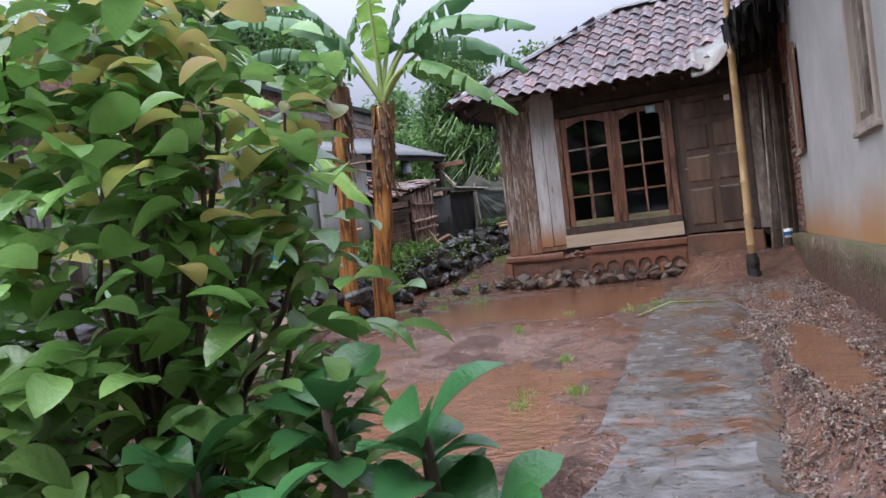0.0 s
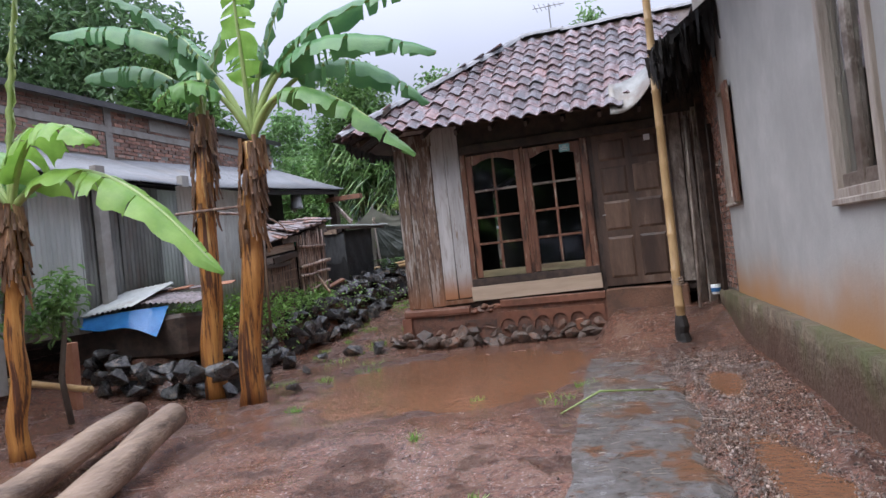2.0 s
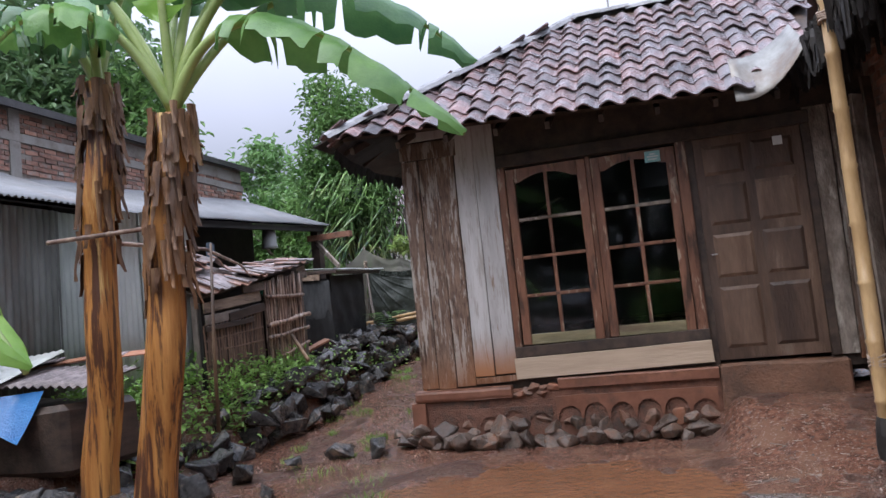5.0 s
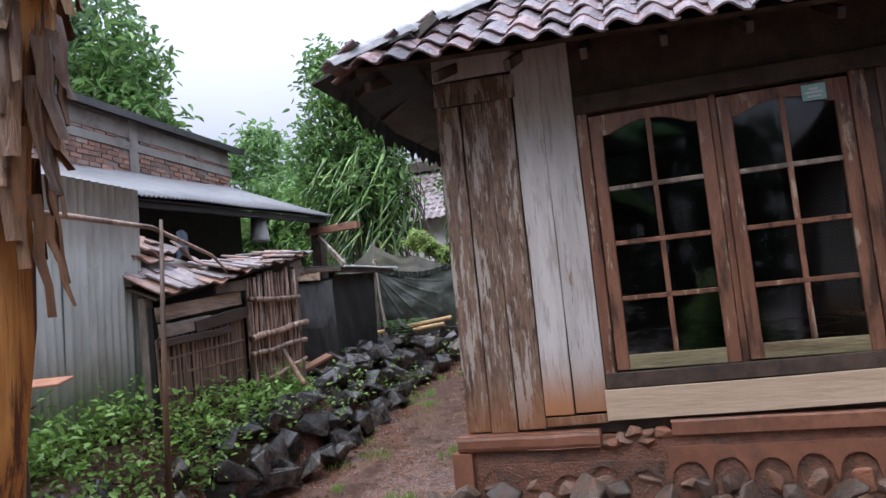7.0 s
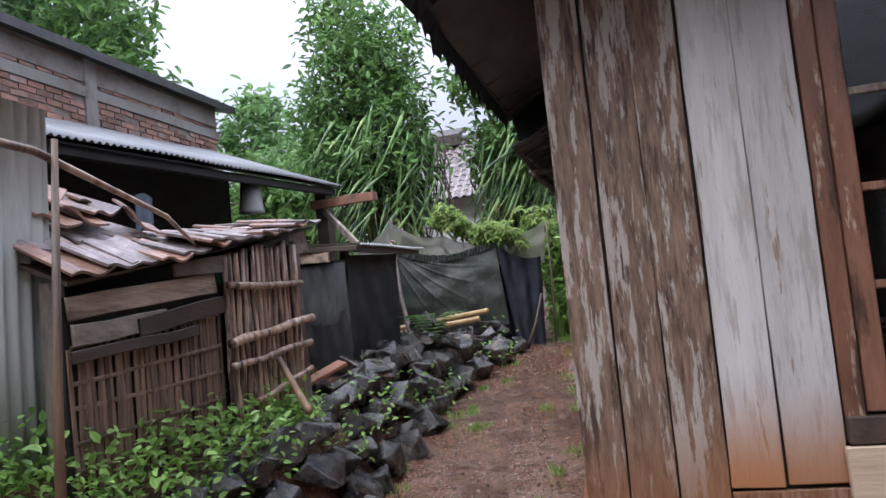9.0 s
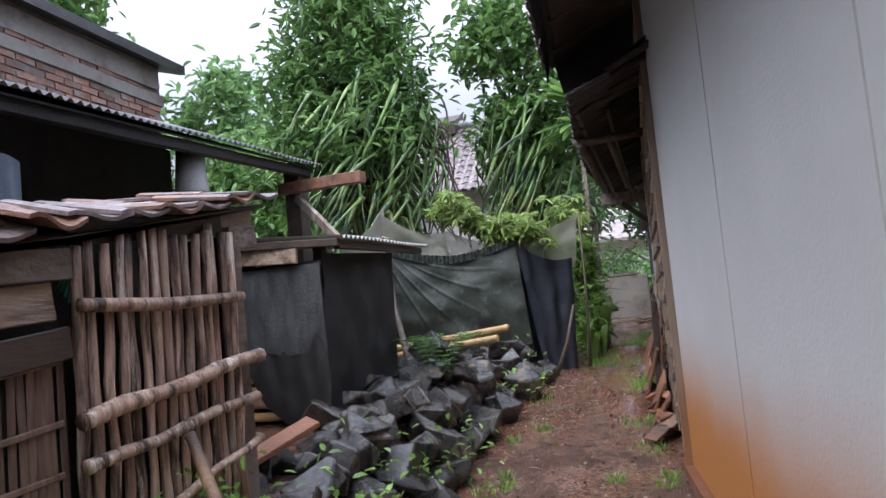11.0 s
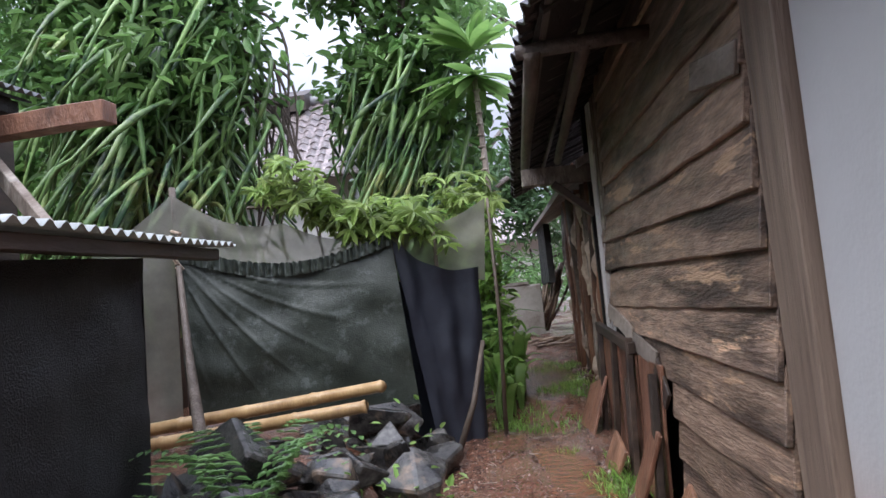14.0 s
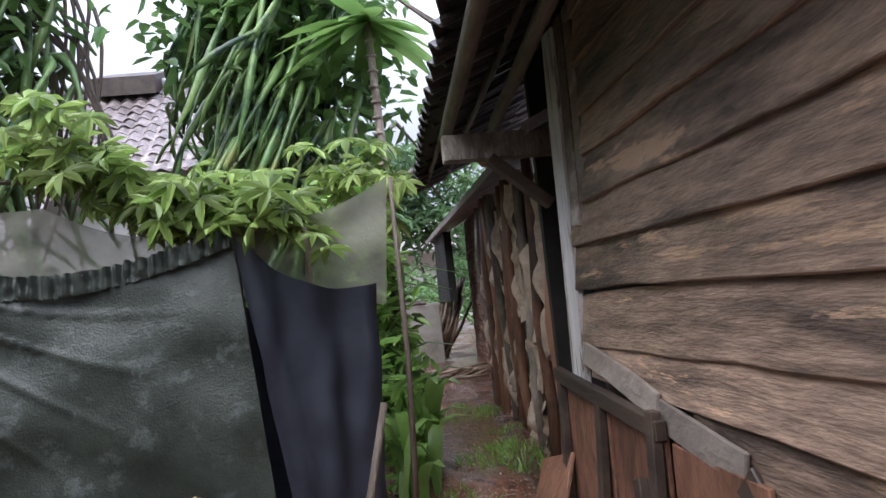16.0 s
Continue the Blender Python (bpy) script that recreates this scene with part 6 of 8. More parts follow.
bB = thing("banana_plant", -4.7, 7.95, 0.68, "tall banana plant with torn green leaves and shaggy stem", "banana plant", "banana plants")
banana_stem(bB, (-4.70, 7.95, 0.66), (-4.40, 8.0, 3.34), 0.118, 0.095, 0.64, 1)
cB = (-4.39, 8.0, 3.36)
for i, (ct, tp, w, mt, dr) in enumerate((
        ((-3.9, 7.9, 4.35), (-2.64, 7.95, 2.92), 0.46, BLEAF, 0.6),
        ((-3.9, 8.0, 4.75), (-2.34, 8.0, 3.86), 0.40, BLEAFDK, 0.7),
        ((-3.8, 8.6, 4.8), (-2.75, 8.9, 3.60), 0.42, BLEAFDK, 0.8),
        ((-4.1, 8.1, 4.6), (-2.66, 8.3, 4.62), 0.40, BLEAFDK, 0.5),
        ((-4.38, 7.95, 4.2), (-4.36, 7.85, 5.15), 0.42, BLEAFLT, 0.05),
        ((-4.3, 8.1, 4.5), (-3.75, 8.4, 5.3), 0.45, BLEAFDK, 0.3),
        ((-4.9, 8.0, 4.95), (-6.75, 7.9, 4.85), 0.44, BLEAFDK, 0.7),
        ((-4.8, 7.8, 4.6), (-5.55, 7.5, 4.9), 0.42, BLEAFDK, 0.5),
        ((-4.7, 7.7, 4.3), (-5.15, 7.5, 3.75), 0.34, BLEAF, 0.8),
        ((-4.5, 8.3, 4.7), (-5.0, 9.0, 4.7), 0.42, BLEAFDK, 0.5))):
    banana_leaf(bB, cB, ct, tp, w, mt, 60 + i, dr, 0.30, 6)
bA = thing("banana_plant", -5.45, 8.4, 0.7, "banana plant with shaggy brown stem and drooping leaves", "banana plant", "banana plants")
banana_stem(bA, (-5.44, 8.4, 0.66), (-5.25, 8.4, 3.8), 0.118, 0.092, 0.60, 2)
cA = (-5.25, 8.4, 3.75)
for i, (ct, tp, w, mt, dr) in enumerate((
        ((-5.6, 8.4, 4.7), (-6.7, 8.3, 4.45), 0.42, BLEAFDK, 0.7),
        ((-5.1, 8.2, 4.5), (-5.02, 7.9, 3.75), 0.30, BLEAFDK, 0.9),
        ((-5.4, 8.2, 4.5), (-5.55, 8.0, 3.95), 0.34, BLEAFDK, 0.9),
        ((-5.3, 8.6, 4.6), (-5.9, 9.1, 5.0), 0.42, BLEAFDK, 0.5),
        ((-5.1, 8.5, 4.8), (-4.6, 8.8, 5.2), 0.42, BLEAF, 0.4))):
    banana_leaf(bA, cA, ct, tp, w, mt, 80 + i, dr, 0.25, 6)
bC = thing("banana_plant", -5.83, 6.2, 0.65, "young banana plant with a long arched light-green leaf", "banana plant", "banana plants")
banana_stem(bC, (-5.83, 6.2, 0.62), (-5.66, 6.2, 2.78), 0.09, 0.06, 0.7, 3)
cC = (-5.66, 6.2, 2.72)
for i, (ct, tp, w, mt, dr) in enumerate((
        ((-4.75, 6.15, 3.45), (-3.64, 6.15, 1.98), 0.48, BLEAFLT, 0.5),
        ((-5.3, 6.1, 3.7), (-4.55, 6.0, 3.10), 0.44, BLEAFLT, 0.5),
        ((-5.6, 6.2, 3.6), (-5.36, 6.2, 4.7), 0.11, BRIB, 0.1),
        ((-6.0, 6.2, 3.5), (-6.7, 6.1, 3.55), 0.40, BLEAF, 0.6),
        ((-5.9, 6.0, 3.3), (-6.3, 5.8, 2.7), 0.36, BLEAF, 0.9),
        ((-5.8, 6.4, 3.4), (-6.2, 6.7, 3.3), 0.40, BLEAF, 0.7))):
    banana_leaf(bC, cC, ct, tp, w, mt, 90 + i, dr, 0.15, 5)
# cane tied between the banana stems
ob = cane("bamboo_cane", (-5.6, 8.25, 2.74), (-4.45, 8.05, 2.70), 0.016, BAMBOOOLD, None, 0.4, "", 3)
tagged(ob, "thin cane tied across the banana stems", "cane")

# ---- foreground shrub ----
def oval_leaf(name, L, W, material, seed, curl=0.15, wide_at=0.85):
    bm = bmesh.new()
    n = 7
    rows = []
    for i in range(n + 1):
        u = i / n
        w = W * 0.5 * math.sin(math.pi * u ** wide_at) ** 0.65 if 0 < u < 1 else 0.002
        y = L * u
        z = curl * L * (0.3 * math.sin(u * 3) - 0.7 * u * u)
        rows.append([bm.verts.new((-w, y, z + w * 0.35)), bm.verts.new((0, y, z)), bm.verts.new((w, y, z + w * 0.35))])
    for i in range(n):
        for k in range(2):
            bm.faces.new((rows[i][k], rows[i][k + 1], rows[i + 1][k + 1], rows[i + 1][k]))
    return mesh_of(name, bm, material, True)


shrub = thing("shrub", -1.7, 1.75, 0.4, "dense glossy green shrub with reddish young leaves, wet with rain", "shrub")
SL = [oval_leaf("leaf", 0.125, 0.085, LEAF, 1, 0.25), oval_leaf("leaf", 0.10, 0.07, LEAF, 2, 0.45), oval_leaf("leaf", 0.09, 0.05, LEAFNEW, 3, 0.1)]


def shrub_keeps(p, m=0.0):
    """Whether p lies left of the camera's left view edge at 1.5 s."""
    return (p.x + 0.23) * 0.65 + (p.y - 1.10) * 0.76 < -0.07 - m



rnd = random.Random(44)
tips = []
for i in range(62):
    a = rnd.uniform(0, 6.28)
    r = rnd.uniform(0.1, 0.66)
    z1 = rnd.uniform(0.8, 2.75) - 1.0 * r
    b = Vector((-1.64 + 0.12 * math.cos(a), 1.5 + 0.1 * math.sin(a), 0.30))
    if i > 11:
        b = Vector((-1.66 + 0.3 * r * math.cos(a), 1.5 + 0.3 * r * math.sin(a), rnd.uniform(0.7, 1.2)))
        z1 = max(z1, b.z + 0.15)
    e = Vector((-1.66 + r * math.cos(a), 1.5 + r * 0.95 * math.sin(a), z1))
    m = b.lerp(e, 0.55) + Vector((0.1 * math.cos(a), 0.1 * math.sin(a), 0.1))
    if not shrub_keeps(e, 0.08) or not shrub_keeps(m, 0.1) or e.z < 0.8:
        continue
    bm = bmesh.new()
    tube(bm, [b, m, e], [0.014, 0.009, 0.004], 5)
    adopt(part("branch", bm, BARK, None, "", True), shrub)
    tips.append((m, e))


def leaf_pose(p, d, rnd):
    d = d.normalized()
    s = d.cross(Vector((rnd.gauss(0, 0.35), rnd.gauss(0, 0.35), 1))).normalized()
    return axes(p, s, d)


cnt = 0
for m, e in tips:
    for k in range(7):
        u = rnd.uniform(0.25, 1.05)
        p = m.lerp(e, u)
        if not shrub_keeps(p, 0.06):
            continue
        a = rnd.uniform(0, 6.28)
        d = Vector((math.cos(a), math.sin(a), rnd.uniform(-0.55, 0.35)))
        young = e.z > 1.6 and u > 0.85
        ob = new("leaf", SL[2] if young and rnd.random() < 0.6 else SL[rnd.randrange(2)])
        ob.parent = shrub
        ob.matrix_parent_inverse = Matrix.Translation(shrub.location).inverted()
        sc = rnd.uniform(0.75, 1.25)
        ob.matrix_basis = leaf_pose(p, d, rnd) @ Matrix.Diagonal((sc, sc, sc, 1))
        cnt += 1
pl = []
while len(pl) < 1050:
    v = Vector((rnd.gauss(0, 1), rnd.gauss(0, 1), rnd.gauss(0, 1))).normalized()
    k = rnd.uniform(0.6, 1.05) * (1 + 0.2 * noise.noise(v * 2.5))
    q = Vector((-1.66 + v.x * 0.74 * k, 1.5 + v.y * 0.70 * k, 1.28 + v.z * 1.1 * k))
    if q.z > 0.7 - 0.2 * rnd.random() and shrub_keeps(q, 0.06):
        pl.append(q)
vs, fs, yv, yf = [], [], [], []
me = SL[0]
for q in pl:
    for _ in range(2):
        a = rnd.uniform(0, 6.28)
        m = leaf_pose(q + Vector((rnd.gauss(0, 0.05), rnd.gauss(0, 0.05), rnd.gauss(0, 0.05))), Vector((math.cos(a), math.sin(a), rnd.uniform(-0.6, 0.3))), rnd) @ Matrix.Scale(rnd.uniform(0.7, 1.15), 4)
        tv, tf = (yv, yf) if q.z > 1.55 and rnd.random() < 0.22 * (q.z - 0.9) else (vs, fs)
        o = len(tv)
        tv += [m @ v.co for v in me.vertices]
        tf += [tuple(o + k for k in f.vertices) for f in me.polygons]
adopt(raw("inner_leaves", vs, fs, LEAF, None, True), shrub)["kind"] = "stuff"
adopt(raw("young_leaves", yv, yf, LEAFNEW, None, True), shrub)["kind"] = "stuff"

# broad-leaved potted-out plants at its foot
BL = [oval_leaf("leaf", 0.175, 0.112, LEAFBIG, 4, 0.2, 1.6), oval_leaf("leaf", 0.145, 0.10, LEAFBIG, 5, 0.35, 1.5)]
for i, (x, y, z) in enumerate(((-0.62, 1.15, 1.17), (-0.92, 1.28, 1.20), (-0.80, 0.90, 1.08), (-0.50, 1.16, 1.02), (-1.08, 1.05, 1.12))):
    t = thing("broadleaf_plant", x, y, gz(x, y), "low broad-leaved dark green plant beaded with rain", "plant", "broadleaf plants")
    bm = bmesh.new()
    tube(bm, [(x - 0.03, y, gz(x, y) - 0.02), (x + 0.02, y, (z + 0.4) / 2 + 0.1), (x, y, z)], [0.022, 0.018, 0.012], 7)
    adopt(part("stem", bm, BARK, None, "", True), t)
    for k in range(15):
        a = k * 2.4 + rnd.random()
        up = 0.9 - 0.085 * k
        ob = new("leaf", BL[k % 2])
        ob.parent = t
        ob.matrix_parent_inverse = Matrix.Translation(t.location).inverted()
        ob.matrix_basis = leaf_pose(Vector((x, y, z - 0.012 * k)), Vector((math.cos(a), math.sin(a), up)), rnd) @ Matrix.Scale(rnd.uniform(0.8, 1.15), 4)

# ---- logs, little trees, covered heap ----
def log(a, b, r, seed, label):
    a, b = Vector(a), Vector(b)
    rnd = random.Random(seed)
    bm = bmesh.new()
    n = 14
    rings = tube(bm, [a.lerp(b, i / n) + Vector((0, 0, 0.03 * math.sin(i * 0.5 + seed))) for i in range(n + 1)], [r * (1 - 0.12 * i / n) for i in range(n + 1)], 14)
    for rg in rings:
        for v in rg:
            v.co += noise.noise_vector(v.co * 3.5) * r * 0.14
    return tagged(part("log", bm, LOGWOOD, None, "", True), label, "log", "felled logs")


log((-3.35, 3.2, 0.62), (-4.45, 6.45, 0.86), 0.125, 1, "peeled wet brown log lying on the mud")
log((-3.9, 3.0, 0.62), (-5.2, 6.9, 0.83), 0.115, 2, "peeled wet brown log lying on the mud")
ob = cane("bamboo_cane", (-8.2, 7.6, 1.2), (-6.2, 7.4, 1.0), 0.04, BAMBOO, None, 0.35, "", 8)
tagged(ob, "pale bamboo cane lying on the ground", "cane")


def small_tree(x, y, h, seed, label):
    rnd = random.Random(seed)
    z = gz(x, y)
    t = thing("small_tree", x, y, z, label, "tree", "small garden trees")
    bm = bmesh.new()
    tube(bm, [(x, y, z - 0.05), (x - 0.08, y, z + h * 0.35), (x + 0.02, y, z + h * 0.7), (x, y, z + h)], [0.035, 0.03, 0.025, 0.01], 7)
    adopt(part("trunk", bm, BARK, None, "", True), t)
    foliage("crown", LEAFTREE, t, crown_places([(x, y, z + h, 0.24, 0.24, 0.25), (x - 0.1, y, z + h - 0.25, 0.22, 0.22, 0.2)], 130, rnd), 0.10, 0.03, rnd, 0.3, 5, 0.05)


small_tree(-6.42, 7.35, 1.35, 1, "small slender garden tree with fine leaves")
small_tree(-7.3, 7.2, 1.3, 2, "small dark garden tree with fine leaves")
small_tree(-6.6, 6.4, 1.2, 3, "small dark garden tree with fine leaves")
for i, (x, y) in enumerate(((-6.75, 7.75), (-7.9, 7.5))):
    bm = bmesh.new()
    slab(bm, x - 0.06, x + 0.06, y - 0.05, y + 0.05, gz(x, y) - 0.05, gz(x, y) + 0.72, 0.01, 0.012, i, seg=5)
    tagged(part("clay_post", bm, TERRACOTTA), "short red clay post in the garden", "post", "clay posts")

heap = thing("covered_heap", -7.0, 9.0, 1.2, "low covered coop roofed with zinc, tiles and blue tarp", "coop")
bm = bmesh.new()
slab(bm, -7.85, -6.05, 8.75, 9.6, 1.1, 1.62, 0.05, 0.05, 3, seg=8)
adopt(part("body", bm, WOODDARK, None, "dark earthen body"), heap)
for i, (x, w, zz) in enumerate(((-8.0, 0.8, 1.66), (-7.35, 0.75, 1.72))):
    vs, fs = corrugated(0.9, w)
    place_raw("zinc_sheet", vs, fs, axes((x, 8.55, zz - 0.02), (1, 0.02, 0.10), (0.05, 1, 0.30)), ZINC, heap)
vs, fs = corrugated(0.7, 0.85)
place_raw("zinc_sheet", vs, fs, axes((-6.75, 8.75, 1.80), (1, 0.1, -0.08), (0.0, 1, 0.12)), TILEOLD, heap)
for i in range(6):
    board("roof_board", (-7.9 + 0.28 * i, 9.25 + 0.06 * i, 1.86 + 0.012 * i), (-7.3 + 0.28 * i, 9.35 + 0.06 * i, 1.94), 0.16, 0.015, TERRACOTTA if i % 2 else TILEOLD, heap, (0, 1, 0.2), 0.01, i)
vs, fs = [], []
for j in range(9):
    for i in range(21):
        u, v = i / 20, j / 8
        x = -8.0 + 1.72 * u
        dz = -0.16 * v - 0.03 * math.sin(u * 14) * v
        if u > 0.62:
            dz -= 0.16 * v * (u - 0.62) / 0.38
        vs.append((x, 8.60 - 0.05 * v + 0.02 * math.sin(u * 19 + v * 3) * v + 0.22 * (u > 0.8) * (1 - v), 1.66 + 0.08 * u + dz))
for j in range(8):
    for i in range(20):
        a = j * 21 + i
        fs.append((a, a + 1, a + 22, a + 21))
adopt(raw("tarp", vs, fs, BLUETARP, None, True), heap)

# ---- animal pen with a slatted gate ----
pen = thing("animal_pen", -6.6, 12.2, 1.5, "ramshackle pen of bamboo mat and planks with tile roof", "pen")
rnd = random.Random(15)
PX = -6.42


def pen_top(y):
    """Height of the pen's sagging eave."""
    return float(np.interp(y, [11.0, 11.64, 12.26, 13.5], [2.46, 2.53, 2.67, 2.915]))


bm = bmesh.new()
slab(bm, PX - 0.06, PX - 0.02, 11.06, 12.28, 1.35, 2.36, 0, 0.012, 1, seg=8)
pwall = adopt(part("mat_wall", bm, NEARBLACK, None, "dark woven mat wall"), pen)
for i in range(38):
    y = 11.09 + 1.17 * i / 37
    board("slat", (PX - 0.008 * (i % 2), y + rnd.uniform(-0.008, 0.008), 1.38), (PX - 0.008 * ((i + 1) % 2), y + rnd.uniform(-0.015, 0.015), 2.10 + 0.16 * (y - 11.06) + rnd.uniform(-0.05, 0.03)), 0.030, 0.008, MATTING, pwall, (0, 1, 0), 0.006, i)
for i in range(5):
    z = 1.55 + 0.14 * i
    board("weft", (PX + 0.003, 11.08, z + rnd.uniform(-0.02, 0.02)), (PX + 0.003, 12.26, z + 0.03 * i + rnd.uniform(-0.02, 0.02)), 0.022, 0.008, MATTING, pwall, (0, 0, 1), 0.01, 200 + i)
for i, (ya, yb, za, zb, w, mt) in enumerate(((11.06, 12.22, 2.30, 2.42, 0.115, PALEPLANK), (11.07, 11.75, 2.17, 2.23, 0.10, WOODGREY), (11.5, 12.27, 2.19, 2.29, 0.10, WOODDARK), (11.06, 12.0, 2.08, 2.15, 0.06, WOODDARK), (11.8, 12.28, 2.50, 2.54, 0.10, WOODGREY))):
    board("plank", (PX + 0.02 + 0.006 * i, ya, za), (PX + 0.02 + 0.006 * i, yb, zb), w, 0.02, mt, pen, (0, 0, 1), 0.014, 31 + i)
for y in (11.10, 12.27, 13.42):
    board("post", (PX - 0.1, y, 1.2), (PX - 0.1, y, pen_top(y) - 0.04), 0.09, 0.07, WOODGREY, pen, (0, 1, 0), 0.008, int(y * 3))
board("head_plank", (PX + 0.0, 13.06, 2.775), (PX, 13.46, 2.80), 0.10, 0.025, WOODGREY, pen, (0, 0, 1), 0.008, 37)
board("head_plank", (PX + 0.012, 13.24, 2.69), (PX + 0.012, 13.47, 2.71), 0.10, 0.03, WOODGREY, pen, (0, 0, 1), 0.006, 38)
board("head_plank", (PX + 0.006, 12.3, 2.64), (PX + 0.006, 13.2, 2.75), 0.09, 0.02, WOODDARK, pen, (0, 0, 1), 0.008, 36)
board("jamb", (PX + 0.012, 13.30, 1.45), (PX + 0.012, 13.26, 2.66), 0.115, 0.03, WOODGREY, pen, (0, 1, 0), 0.01, 39)
# near-black back boards carry the pen's inner shade in their colour
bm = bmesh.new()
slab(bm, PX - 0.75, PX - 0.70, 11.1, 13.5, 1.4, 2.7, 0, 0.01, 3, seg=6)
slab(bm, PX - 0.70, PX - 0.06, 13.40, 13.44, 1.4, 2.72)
adopt(part("back_boards", bm, NEARBLACK, None, "near-black back boards that stand for the pen's inner shade"), pen)
bm = bmesh.new()
tube(bm, [(-6.345, 12.27, 2.405), (-6.34, 12.7, 2.40), (-6.345, 13.22, 2.425)], [0.024, 0.026, 0.022], 7)
gate = adopt(part("gate", bm, GATEWOOD, None, "gate of upright split bamboo slats and crossbars", True), pen)
for i in range(15):
    y = 12.30 + 0.90 * i / 14
    zt = 2.62 + 0.13 * (y - 12.3) + rnd.uniform(-0.03, 0.035)
    bm = bmesh.new()
    r, yt = rnd.uniform(0.0155, 0.021), y + rnd.uniform(-0.02, 0.02)
    n = 9
    tube(bm, [(-6.385 + 0.004 * math.sin(k * 1.9 + i), y + (yt - y) * k / n + 0.004 * math.sin(k * 1.4 + i * 2), 1.56 + (zt - 1.56) * k / n) for k in range(n + 1)], [r * (1 + 0.1 * math.sin(k * 2.3 + i)) for k in range(n + 1)], 7)
    adopt(part("slat", bm, GATEWOOD, None, "", True), gate)
for i, (za, zb, r, ya, yb) in enumerate(((2.045, 2.165, 0.030, 12.25, 13.33), (1.90, 1.99, 0.023, 12.26, 13.28), (1.66, 1.80, 0.018, 12.5, 13.27))):
    bm = bmesh.new()
    tube(bm, [(-6.338, ya + (yb - ya) * k / 6, za + (zb - za) * k / 6 + 0.008 * math.sin(k * 1.7 + i)) for k in range(7)], [r * (1 + 0.12 * math.sin(k * 2.2 + i)) for k in range(7)], 8)
    adopt(part("crossbar", bm, GATEWOOD, None, "", True), gate)
ob = cane("prop_pole", (-5.93, 12.40, 1.60), (-6.30, 12.73, 1.91), 0.024, STAKEWOOD, None, 0.4, "", 6)
tagged(ob, "short pole propping the pen's gate", "pole")
bm = bmesh.new()
prism(bm, [(-6.36, 11.02, 2.42), (-6.36, 12.26, 2.62), (-6.36, 13.5, 2.87), (-7.1, 13.5, 2.90), (-7.1, 12.26, 2.72), (-7.1, 11.02, 2.72)], 0.02)
proof = adopt(part("roof", bm, WOODDARK, None, "sagging roof of old clay tiles"), pen)
tile_rust = tile_mesh(0.24, 0.30, "tile", TILERUST, 0.02)
tile_old = tile_mesh(0.24, 0.27, "tile", TILEOLD, 0.013)
for r in range(3):
    for c in range(12):
        y = 11.12 + 0.205 * c
        up = float(np.interp(y, [11.0, 11.8, 12.5], [0.52, 0.32, 0.06]))
        ob = new("tile", tile_rust if (c * 7 + r * 3) % 5 < 2 else tile_old)
        ob.parent = proof
        ob.matrix_basis = axes((-6.30 - 0.24 * r + rnd.uniform(-0.02, 0.02), y, pen_top(y) + 0.24 * r * up + rnd.uniform(-0.004, 0.022)), (0, -1, -0.17), (-1, 0, up)) @ pose(0, 0, 0, rnd.uniform(-4, 5), rnd.uniform(-5, 7), rnd.uniform(-7, 7))
for i, (x, y, zz, a) in enumerate(((-6.62, 11.45, 2.80, 20), (-6.7, 11.7, 2.86, -15), (-6.68, 11.95, 2.83, 40), (-6.6, 11.25, 2.76, 5), (-6.85, 11.5, 2.93, -30), (-6.86, 11.82, 2.92, 12))):
    ob = new("tile", tile_rust)
    ob.parent = proof
    ob.matrix_basis = axes((x, y, zz), (0, -1, 0), (-1, 0, 0.5)) @ pose(0, 0, 0, 8, a * 0.5, a)

# bent cane and stick in front
bm = bmesh.new()
tube(bm, [(-5.45, 8.35, 2.74), (-5.62, 9.2, 2.78), (-5.88, 10.4, 2.84), (-6.25, 11.6, 2.76), (-6.48, 12.3, 2.58)], [0.02, 0.018, 0.016, 0.013, 0.009], 7)
tagged(part("bent_cane", bm, BAMBOOOLD, None, "", True), "thin bent cane stretched to the pen", "cane")
bm = bmesh.new()
for k in range(5):
    tube(bm, [(-6.48, 12.31, 2.60), (-6.45 + 0.008 * k, 12.33, 2.55 - 0.012 * k), (-6.47 + 0.014 * (k - 2), 12.33, 2.50 - 0.02 * k)], 0.005, 5)
tagged(part("string", bm, GREENROPE), "knot of green plastic string on the cane", "string")
bm = bmesh.new()
tube(bm, [(-5.95, 10.5, 1.1), (-5.93, 10.5, 1.9), (-5.88, 10.5, 2.90)], [0.021, 0.019, 0.012], 7)
tagged(part("stake", bm, STAKEWOOD, None, "", True), "upright wooden stake in the stone wall", "stake")

# ---- black shed ----
shed = thing("shed", -7.2, 15.4, 1.6, "small shed hung with black shade net under a zinc roof", "shed")


def cloth(name, material, parent, p00, p10, p11, p01, nu, nv, fold, label=""):
    """A hung cloth over four corners (low left, low right, top right, top left); fold(u, v) pushes it out and sags it."""
    a, b, c, d = (Vector(p) for p in (p00, p10, p11, p01))
    nrm = (b - a).cross(d - a).normalized()
    vs, fs = [], []
    for j in range(nv + 1):
        for i in range(nu + 1):
            u, v = i / nu, j / nv
            p = (a * (1 - u) + b * u) * (1 - v) + (d * (1 - u) + c * u) * v
            o, s = fold(u, v)
            vs.append(p + nrm * o + Vector((0, 0, s)))
    for j in range(nv):
        for i in range(nu):
            q = j * (nu + 1) + i
            fs.append((q, q + 1, q + nu + 2, q + nu + 1))
    ob = raw(name, vs, fs, material, None, True)
    if parent is not None:
        adopt(ob, parent)
    if label:
        ob["label"] = label
    return ob


